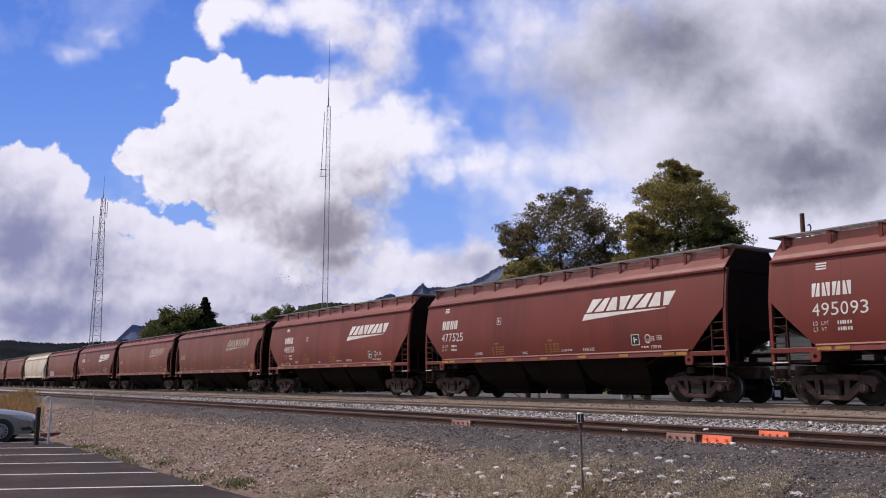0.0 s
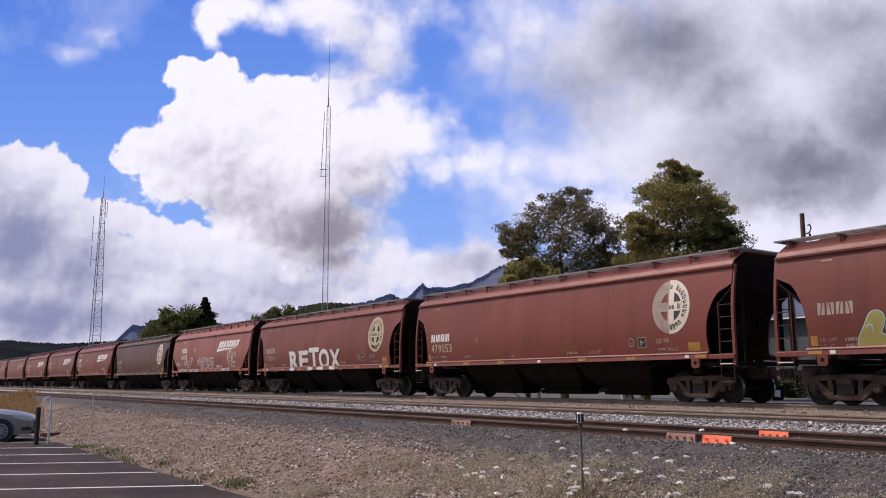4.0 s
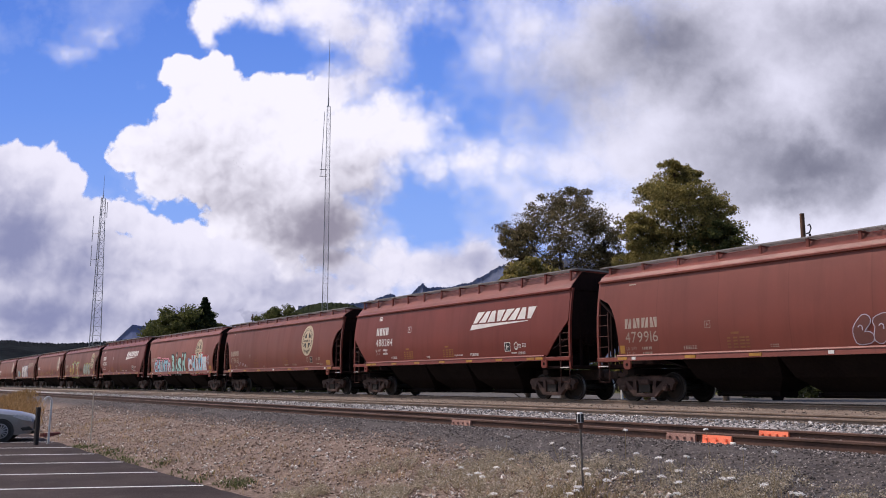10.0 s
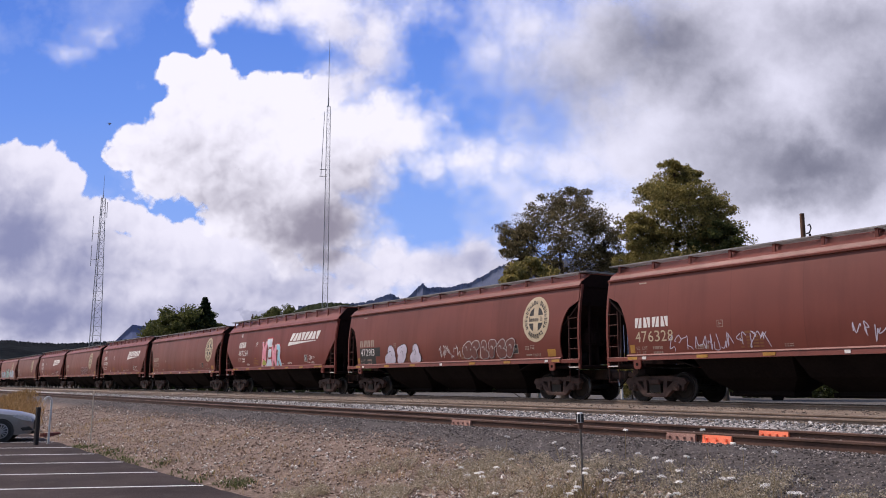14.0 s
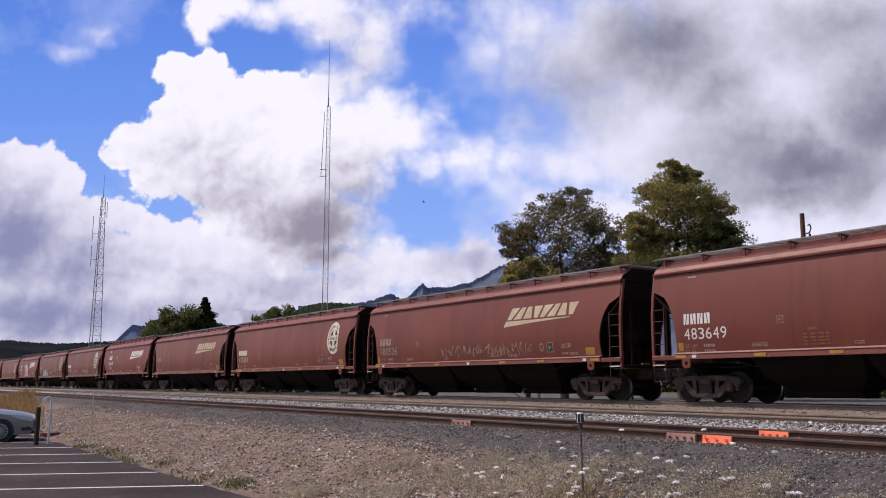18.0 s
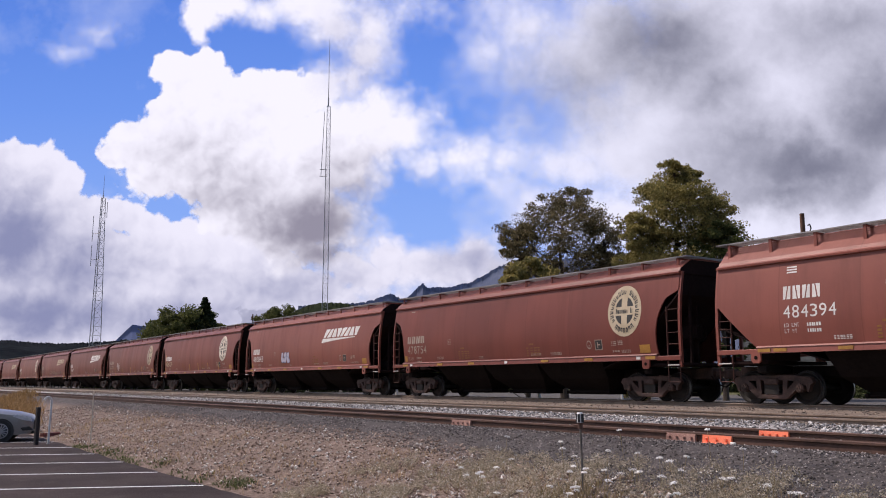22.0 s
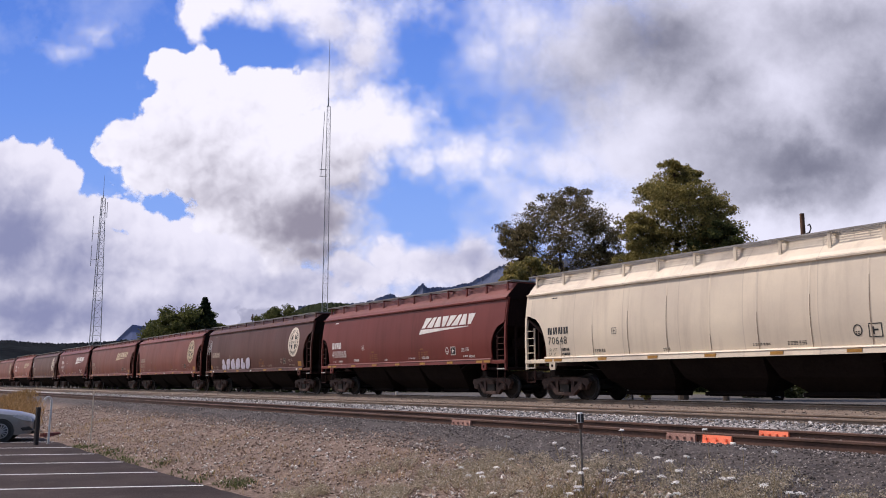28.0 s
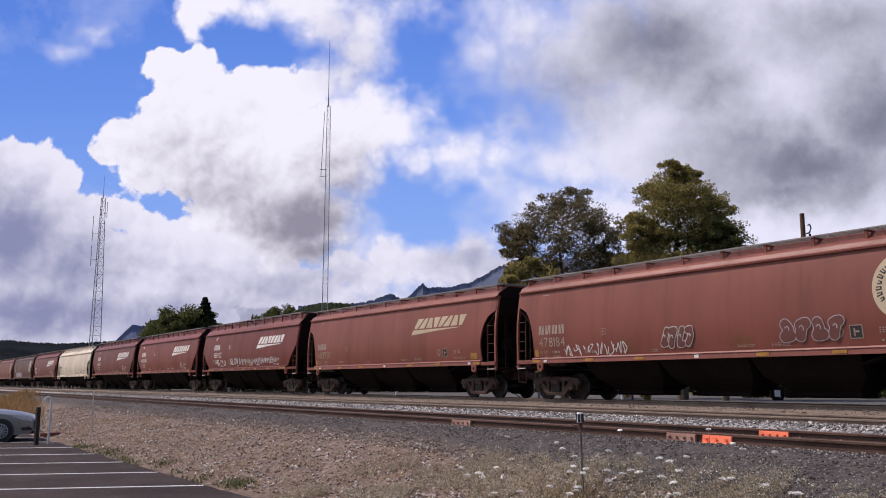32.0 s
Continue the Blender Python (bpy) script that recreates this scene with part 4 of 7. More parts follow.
    sprayed_word("BASH", -H9 + 6.5, 1.40, 3.5, 1.2, MINT, DARK_P, cars[9], "mint green angular letters with dark outline", 142, 0.0, 0.06, 0.06, None, 2.0)
    sprayed_word("CHAUE", -H9 + 10.7, 1.40, 4.0, 1.0, [PALE_SPRAY, SKYBLUE], OFFWHITE, cars[9], "white and blue letters with a dark red shade", 157, 0.0, 0.05, 0.05, RED, 1.6)
    for q in (10.9, 13.2, 14.5):
        tagged(part("graffiti", blot(-H9 + q, 2.25, 0.28, 0.22), SPRAY_BLUE, cars[9], "blue sprayed cloud behind the letters"), kind="stuff")
    tag_strokes(16, H9 - 2.3, 1.9, 0.7, 0.7, 9, LILAC, cars[9])
    tag_strokes(17, -H9 + 2.6, 1.62, 1.3, 0.3, 9, LILAC, cars[10])
    spray("graffiti", 18, -H9 + 9.0, 1.50, 3.6, 0.8, 7, [BROWN_FILL], LILAC, None, cars[12], "thin grey outline letters")
    sprayed_word("MEMR", -HB + 6.0, 1.66, 3.1, 1.22, [PINK, PALE_SPRAY, PINK, SKYBLUE], OFFWHITE, cars[15], "pink, white and blue letters with a red edge", 19, 0.0, 0.05, 0.03, RED, 2.0)
    spray("graffiti", 20, -HB + 5.9, 1.62, 0.9, 0.4, 1, [LIME], DARK_P, None, cars[15], "lime green sprayed curve")
    patch = Geo()
    for z0, z1, x1 in ((1.86, 2.28, 3.2), (1.50, 1.86, 2.75)):
        flat(patch, [(-H9 + 1.22, z0), (-H9 + x1, z0), (-H9 + x1, z1), (-H9 + 1.22, z1)], -SIDE - 0.002)
    part("number_patch", patch, DARK_P, cars[16], "black painted number patch")
    g, _ = number_geo("472913", -H9 + 1.34, 1.90, 0.33)
    part("patch_number", Geo().add([(x, y - 0.006, z) for x, y, z in g.v], g.f), OFFWHITE, cars[16])
    spray("graffiti", 24, -H9 + 3.5, 1.36, 3.3, 1.0, 3, [LILAC], DARK_P, None, cars[16], "silver bubble letters with thin dark lines")
    tag_strokes(22, -H9 + 8.2, 1.62, 1.6, 0.6, 12, OFFWHITE, cars[16])
    spray("graffiti", 23, -H9 + 10.0, 1.5, 3.4, 0.8, 6, [BROWN_FILL], OFFWHITE, None, cars[16], "hollow white outline letters")
    tag_strokes(24, -H9 + 2.6, 1.55, 3.6, 0.5, 26, LILAC, cars[17], "row of pale lilac sprayed tags")
    tag_strokes(25, -H9 + 8.6, 1.55, 2.6, 0.6, 20, LILAC, cars[17])
    tag_strokes(26, -H9 + 6.4, 1.62, 6.0, 0.5, 40, FAINT_P, cars[21], "faint grey scribbled tags")
    tag_strokes(27, -H9 + 4.0, 1.75, 0.8, 0.75, 14, OFFWHITE, cars[23], "small white tag", 0.024)
    for k, qs in ((23, (3.1, 6.0, 8.6, 12.3)), (24, (1.18, 7.0, 8.9, 11.0, 13.1))):
        for q in qs:
            up = 0.5 if q < 2 else 0.0
            mark = Geo()
            for j in range(4):
                z0, z1 = 1.52 + up + (0.5 + up * 0.6) * j / 4, 1.52 + up + (0.5 + up * 0.6) * (j + 1) / 4
                flat(mark, [(-H9 + q, z0), (-H9 + q + 0.11, z0), (-H9 + q + 0.11, z1), (-H9 + q, z1)], -SIDE - 0.004)
            part("yellow_bar", mark, YELLOW_P, cars[k])
    tag_strokes(28, -H9 + 8.4, 1.52, 1.2, 0.35, 10, LILAC, cars[22])
    spray("graffiti", 29, -H9 + 5.5, 1.72, 1.2, 0.65, 3, [LILAC], BLUE, None, cars[25], "small lilac sprayed tag with blue shade")
    tag_strokes(30, -H9 + 0.12, 2.65, 0.8, 0.9, 14, OFFWHITE, cars[28], "pale looped tag at the end of the side")
    spray("graffiti", 31, -H9 + 3.0, 1.40, 5.2, 0.80, 6, [LILAC], SILVER, None, cars[32], "faded lilac-white sprayed block letters")
    tag_strokes(32, -H9 + 0.1, 2.6, 0.9, 1.0, 12, SILVER, cars[32])
    tag_strokes(33, -HB + 2.6, 1.74, 2.0, 0.42, 14, OFFWHITE, cars[37], "white sprayed writing in one line", 0.035)
    sprayed_word("SLOW", -HB + 5.4, 1.80, 1.5, 0.40, OFFWHITE, OFFWHITE, cars[37], "white sprayed word SLOW", 8, 0.0, 0.0, 0.004)
    tag_strokes(34, -HB + 7.1, 1.76, 5.6, 0.42, 50, OFFWHITE, cars[37], "", 0.034)
    tag_strokes(38, -H9 + 3.0, 1.55, 2.2, 0.5, 12, OLIVE, cars[6])
    tag_strokes(39, -H9 + 7.4, 1.6, 4.2, 0.6, 20, OLIVE, cars[6])
    tag_strokes(35, -H9 + 2.6, 1.52, 3.0, 0.45, 24, OFFWHITE, cars[39], "white scribbled tags", 0.028)
    spray("graffiti", 36, -H9 + 7.0, 1.62, 1.3, 0.7, 4, [BROWN_FILL], OFFWHITE, None, cars[39], "small white outline tag")
    spray("graffiti", 37, -H9 + 11.2, 1.62, 1.9, 0.7, 4, [BROWN_FILL], SILVER, None, cars[39], "small grey outline tag")


MODELS = {k: make_hopper(k) for k in BUILDS}
CARS, KINDS, REST = {}, {}, {}
used = set()
edge = None
rows_ = [r.split() for r in CONSIST.strip().splitlines()]
lengths = {int(r[0]): BUILDS[r[1]]["pitch"] for r in rows_}
NUDGE = {34: -0.25, 11: 0.1}
LEFT0 = -14.30         # where the side of car 0 begins when the clip starts
start = {0: LEFT0}
for k in range(1, 40):
    start[k] = start[k - 1] + lengths[k - 1]
for k in range(-1, -12, -1):
    start[k] = start[k + 1] - lengths[k]
for idx, kind, emblem, number, colour in rows_:
    k = int(idx)
    b = BUILDS[kind]
    m = pose(start[k] + b["side"] / 2 + NUDGE.get(k, 0.0), TRACK_Y, 0)
    if kind in used:
        car = copy_thing(MODELS[kind], m)
    else:
        used.add(kind)
        car = MODELS[kind]
        car.matrix_basis = m
    CARS[k], KINDS[k], REST[k] = car, kind, m
pristine = {k: [c for c in CARS[k].children_recursive] for k in CARS}
for idx, kind, emblem, number, colour in rows_:
    k = int(idx)
    rnd = random.Random(k + 50)
    c = COLOURS[colour]
    s = rnd.uniform(0.92, 1.08)
    for o in pristine[k]:
        o.color = (c[0] * s, c[1] * s, c[2] * s, 1)
    dress(CARS[k], kind, emblem, number, colour)
    shape = {"round": "rounded ends", "angled": "angled ends", "stubby": "short rounded ends", "ribbed": "ribbed sides"}[kind]
    mark = {"slant": "slanted emblem", "round": "round emblem", "half": "half-worn round emblem", "patch": "patchy round emblem", "most": "clipped round emblem"}.get(emblem.split("_")[-1], "plain side")
    tagged(CARS[k], f"{WORDS[colour]} grain hopper car with {shape}, {mark}", "railway car", "cars of the grain train")
graffiti(CARS)
# ---- sky backdrop: blue sky far off, with drifting banks of cloud before it ----


def cloud_sheet(name, dist, lumps, shades, edge, soften, white, grey, seed, wobble=0.05, billow=1.0, wisp=0.5, relief=1.1, shade_span=(-0.5, 1.0), fray=0.20):
    """A far sheet that carries a bank of clouds: soft lumps, knobbed by billows and frayed by wisps.
    soften: from where, over what width and along which way the rims turn from crisp to soft."""
    k = Nodes(name)
    sep = k.n("VectorMath", operation="SCALE")
    k.link(k.coords(), sep.inputs[0])
    sep.inputs["Scale"].default_value = 1.5089 / dist
    off = k.n("VectorMath", operation="ADD")
    k.link(sep.outputs[0], off.inputs[0])
    off.inputs[1].default_value = (seed, seed * 0.7, 0)
    p = sep.outputs[0]
    for scale, amp, det in ((5.0, wobble, 3.0), (17.0, wobble * 0.6, 4.0)):
        nz = k.n("TexNoise")
        nz.inputs["Scale"].default_value, nz.inputs["Detail"].default_value, nz.inputs["Roughness"].default_value = scale, det, 0.6
        k.link(off.outputs[0], nz.inputs["Vector"])
        w = k.n("VectorMath", operation="MULTIPLY_ADD")
        k.link(nz.outputs["Color"], w.inputs[0])
        w.inputs[1].default_value = (amp, amp, 0)
        w.inputs[2].default_value = (-amp / 2, -amp / 2, 0)
        add = k.n("VectorMath", operation="ADD")
        k.link(p, add.inputs[0])
        k.link(w.outputs[0], add.inputs[1])
        p = add.outputs[0]

    def moved(vec, by):
        m = k.n("VectorMath", operation="ADD")
        k.link(vec, m.inputs[0])
        m.inputs[1].default_value = by
        return m.outputs[0]

    def field(items, smooth):
        out = None
        for x, y, rx, ry, wt in items:
            m = k.n("VectorMath", operation="MULTIPLY_ADD")
            k.link(p, m.inputs[0])
            m.inputs[1].default_value = (1000 / rx, 1000 / ry, 0)
            m.inputs[2].default_value = (-x / rx, -y / ry, 0)
            ln = k.n("VectorMath", operation="LENGTH")
            k.link(m.outputs[0], ln.inputs[0])
            f = k.math("MULTIPLY_ADD", ln.outputs["Value"], -wt, wt)
            out = f if out is None else k.math("SMOOTH_MAX", out, f, smooth)
        return out

    def knobs(vec):
        """Rounded heads at three sizes."""
        out = None
        for scale, amp in ((15.0, 0.42), (36.0, 0.24), (85.0, 0.13)):
            v = k.n("TexVoronoi")
            v.feature = "SMOOTH_F1"
            v.inputs["Scale"].default_value, v.inputs["Smoothness"].default_value = scale, 0.35
            k.link(vec, v.inputs["Vector"])
            f = k.math("MULTIPLY_ADD", v.outputs["Distance"], -amp, amp * 0.5)
            out = f if out is None else k.math("ADD", out, f)
        return out

    warp = k.n("VectorMath", operation="MULTIPLY_ADD")
    nz = k.n("TexNoise")
    nz.inputs["Scale"].default_value, nz.inputs["Detail"].default_value = 22.0, 4.0
    k.link(off.outputs[0], nz.inputs["Vector"])
    k.link(nz.outputs["Color"], warp.inputs[0])
    warp.inputs[1].default_value = (0.035, 0.035, 0)
    k.link(off.outputs[0], warp.inputs[2])
    heads, heads_up = knobs(warp.outputs[0]), knobs(moved(warp.outputs[0], (-0.010, 0.014, 0)))
    fine, fine2 = k.noise(8.0, 10, 0.62, off.outputs[0]), k.noise(28.0, 9, 0.66, off.outputs[0])
    frayed = k.math("ADD", k.math("MULTIPLY_ADD", fine, 1.2, -0.6), k.math("MULTIPLY_ADD", fine2, 0.5, -0.25))
    rough = k.math("ADD", k.math("MULTIPLY", heads, billow), k.math("MULTIPLY", frayed, wisp))
    dens = k.math("ADD", field(lumps, 0.10), rough)
    # how soft the rim is
    x0, width, way = soften
    sx = k.n("SeparateXYZ")
    k.link(sep.outputs[0], sx.inputs[0])
    along = k.math("ADD", k.math("MULTIPLY", sx.outputs[0], 1000 * way[0] / width), k.math("MULTIPLY_ADD", sx.outputs[1], 1000 * way[1] / width, -x0 / width), clamp=True)
    mr = k.n("MapRange", interpolation_type="SMOOTHSTEP")
    k.link(dens, mr.inputs["Value"])
    k.link(k.math("MULTIPLY_ADD", along, -0.25, edge[0] - 0.16), mr.inputs["From Min"])
    k.link(k.math("MULTIPLY_ADD", along, edge[1] - edge[0], edge[0]), mr.inputs["From Max"])
    alpha = mr.outputs["Result"]
    # the heads are brighter towards the sun, which stands up and to the left
    lit = k.math("ADD", k.math("MULTIPLY", k.math("SUBTRACT", heads, heads_up), billow), k.math("SUBTRACT", k.noise(8.0, 7, 0.58, off.outputs[0]), k.noise(8.0, 7, 0.58, moved(off.outputs[0], (-0.018, 0.024, 0)))))
    sh = k.math("ADD", field(shades, 0.3), k.math("MULTIPLY", frayed, fray))
    sm = k.n("MapRange", interpolation_type="SMOOTHSTEP")
    k.link(k.math("MULTIPLY_ADD", lit, -relief, sh), sm.inputs["Value"])
    sm.inputs["From Min"].default_value, sm.inputs["From Max"].default_value = shade_span
    col = k.mix(sm.outputs["Result"], white, grey)
    em = k.n("Emission")
    k.link(col, em.inputs["Color"])
    tr = k.n("BsdfTransparent")
    mx = k.n("MixShader")
    k.link(alpha, mx.inputs[0])
    k.link(tr.outputs[0], mx.inputs[1])
    k.link(em.outputs[0], mx.inputs[2])
    k.t.links.new(mx.outputs[0], k.t.nodes["Material Output"].inputs["Surface"])
    w, hh = 1.05 * dist / 1.5089, 0.68 * dist / 1.5089
    g = Geo().add([(-w, -hh, 0), (w, -hh, 0), (w, hh, 0), (-w, hh, 0)], [(0, 1, 2, 3)])
    m = look(EYE, EYE + AIM)
    m.translation = EYE + AIM * dist
    return solid(name, g.mesh(name, k.mat), None, m, "white and grey cumulus clouds drifting in a blue sky", "cloud", kind="structure")


def sky_sheet():
    k = Nodes("blue_sky")
    sep = k.n("SeparateXYZ")
    k.link(k.coords(), sep.inputs[0])
    v = k.math("MULTIPLY_ADD", sep.outputs[1], 1.5089 / 3620.0 / 0.88, 0.5)
    wide = k.noise(0.0016, 6, 0.55)
    col = k.ramp(v, [(0.22, (0.36, 0.50, 0.80)), (0.5, (0.24, 0.41, 0.83)), (0.78, (0.14, 0.295, 0.76)), (1.0, (0.095, 0.225, 0.68))])
    col = k.mix(k.ramp(wide, [(0.56, (0, 0, 0)), (0.80, (0.5, 0.5, 0.5))]), col, (0.62, 0.68, 0.86))
    em = k.n("Emission")
    k.link(col, em.inputs["Color"])
    k.t.links.new(em.outputs[0], k.t.nodes["Material Output"].inputs["Surface"])
    d = 3620.0
    w, hh = 1.15 * d / 1.5089, 0.75 * d / 1.5089
    g = Geo().add([(-w, -hh, 0), (w, -hh, 0), (w, hh, 0), (-w, hh, 0)], [(0, 1, 2, 3)])
    m = look(EYE, EYE + AIM)
    m.translation = EYE + AIM * d
    return solid("backdrop", g.mesh("backdrop", k.mat), None, m, "clear blue sky behind the clouds", "sky", kind="structure")


sky_sheet()
WHITE_C = (0.845, 0.855, 0.925)
# lumps: across, up, half width, half height, weight, in thousandths of the view's focal length
low_clouds = cloud_sheet("cloud_bank_low", 3560.0,
    [(-750, 125, 95, 66, 1.0), (-690, 130, 58, 40, 0.8), (-665, 125, 36, 32, 0.7), (-740, 10, 125, 120, 1.2), (-668, 52, 50, 42, 0.8), (-605, 52, 55, 42, 0.8), (-556, 56, 50, 38, 0.8), (-512, 34, 52, 42, 0.8), (-452, 14, 58, 42, 0.9),
     (-385, -12, 66, 50, 0.9), (-312, -46, 75, 50, 0.9), (-530, -60, 270, 105, 1.3), (-245, -85, 85, 42, 0.9), (-95, -22, 50, 46, 0.8), (-135, -52, 55, 38, 0.8), (-45, -34, 62, 36, 0.7), (20, -45, 85, 40, 0.8), (72, -14, 50, 30, 0.6), (-700, -170, 330, 80, 1.4)],
    [(-750, 10, 120, 120, 1.5), (-640, -40, 130, 95, 1.0), (-700, -120, 200, 70, 1.4), (-480, -130, 260, 55, 0.9), (60, -30, 95, 40, 0.7), (-540, -20, 70, 40, 0.45), (-430, -60, 90, 30, 0.4), (-790, 110, 45, 50, 0.5), (-270, -75, 170, 55, 0.55)],
    (0.06, 0.40), (-260, 300, (1.0, 0.0)), (0.77, 0.78, 0.87), (0.235, 0.26, 0.415), 3.0, relief=0.9, shade_span=(-0.55, 1.35), fray=0.2)
main_cloud = cloud_sheet("cloud_bank_main", 3530.0,
    [(-447, 308, 40, 34, 0.8), (-400, 256, 70, 56, 1.0), (-398, 300, 48, 42, 0.9), (-368, 280, 34, 32, 0.8), (-266, 256, 84, 56, 1.0), (-206, 264, 52, 40, 0.9), (-316, 248, 74, 46, 0.9), (-530, 184, 38, 30, 0.8), (-549, 152, 30, 20, 0.7), (-476, 172, 64, 56, 0.9), (-436, 222, 60, 44, 0.9),
     (-336, 164, 190, 105, 1.2), (-166, 164, 112, 100, 1.1), (-296, 56, 120, 66, 1.0), (-206, 36, 112, 86, 1.1), (-196, -20, 66, 32, 0.9), (-466, 122, 54, 34, 0.7), (-86, 190, 66, 72, 0.7), (-42, 196, 58, 58, 0.50), (60, 150, 96, 40, 0.42)],
    [(-206, 30, 140, 75, 1.35), (-190, -25, 90, 45, 1.1), (-120, 90, 95, 70, 0.8), (-340, 90, 110, 55, 0.55), (-420, 150, 60, 35, 0.2)],
    (0.02, 0.55), (-330, 260, (0.92, -0.38)), WHITE_C, (0.27, 0.262, 0.325), 11.0, shade_span=(-0.5, 1.25))
high_cloud = cloud_sheet("cloud_bank_high", 3515.0,
    [(-390, 404, 46, 46, 0.7), (-400, 360, 24, 26, 0.5), (-340, 418, 62, 38, 0.7), (-290, 408, 55, 36, 0.7), (-210, 416, 92, 50, 0.8), (-165, 376, 80, 46, 0.7), (-110, 336, 56, 66, 0.7), (-98, 388, 52, 66, 0.7), (-145, 296, 62, 46, 0.55), (-60, 420, 60, 40, 0.3)],
    [(-130, 330, 70, 60, 0.35), (-120, 290, 60, 40, 0.3)],
    (0.14, 0.62), (-560, 200, (1.0, -0.2)), WHITE_C, (0.44, 0.46, 0.60), 31.0, 0.06, 0.5, 0.9, 1.0)
right_cloud = cloud_sheet("cloud_bank_grey", 3500.0,
    [(640, 240, 470, 380, 1.6), (300, 340, 230, 140, 0.85), (150, 385, 110, 80, 0.50), (84, 345, 60, 75, 0.40), (372, 180, 150, 120, 1.0), (240, 150, 95, 60, 0.6), (330, 60, 250, 70, 0.9), (165, 225, 70, 34, 0.26), (-662, 348, 30, 26, 0.30), (-616, 386, 32, 18, 0.24)],
    [(395, 345, 150, 95, 1.0), (660, 150, 230, 70, 1.1), (560, 190, 110, 50, 0.6), (780, 250, 120, 130, 1.0), (620, 105, 160, 40, 0.8), (505, 275, 75, 60, 0.6), (240, 290, 80, 50, 0.4), (720, 390, 140, 60, 0.5)],
    (0.14, 0.62), (-900, 100, (1.0, 0.0)), (0.745, 0.77, 0.885), (0.188, 0.200, 0.262), 23.0, 0.12, 0.30, 0.55, 0.8, (-0.85, 1.2), 0.5)
veil = cloud_sheet("cloud_veil", 3590.0, [(-300, -140, 620, 70, 1.2), (300, -90, 420, 90, 0.9), (80, -50, 200, 60, 0.9)], [(-500, -130, 400, 90, 1.2), (60, -60, 160, 50, 0.5)], (0.3, 0.6), (-900, 100, (1.0, 0.0)), (0.78, 0.78, 0.85), (0.26, 0.28, 0.40), 41.0, 0.08, 0.4, 0.5)
UNIT = 3500.0 / 1508.9
SHEETS = {low_clouds: (-12 * UNIT, 9 * UNIT), main_cloud: (-44 * UNIT, 18 * UNIT), high_cloud: (-38 * UNIT, 12 * UNIT), right_cloud: (-14 * UNIT, 3 * UNIT), veil: (-10 * UNIT, 4 * UNIT)}

# ---- the ground: one sheet to the horizon, with the lot, the bank and the track beds ----
LOT_Z = -1.03
PROFILE = [(-400, LOT_Z), (4.6, LOT_Z - 0.03), (5.0, LOT_Z + 0.03), (8.4, -0.36), (9.0, -0.205), (11.6, -0.195), (12.7, -0.17), (13.3, -0.11), (15.6, -0.11), (17.0, -0.17), (19.6, -0.18), (20.8, -0.12), (23.8, -0.13), (25.4, -0.36), (27.0, -0.40), (5000, -0.40)]


def ground_z(x, y):
    for (a, za), (b, zb) in zip(PROFILE, PROFILE[1:]):
        if y <= b:
            t = (y - a) / (b - a)
            z = za + (zb - za) * t
            break
    if 5.0 < y < 9:
        z += 0.05 * noise.noise((x * 0.5, y * 0.8, 3.1)) + 0.03 * noise.noise((x * 1.9, y * 1.9, 1.0))
    return z


def axis_steps(near0, near1, step, far0, far1):
    out = [near0 + i * step for i in range(int((near1 - near0) / step) + 1)]
    a, s = near0, step
    while a > far0:
        s *= 1.5
        a = max(far0, a - s)
        out.insert(0, a)
    a, s = out[-1], step
    while a < far1:
        s *= 1.5
        a = min(far1, a + s)
        out.append(a)
    return out


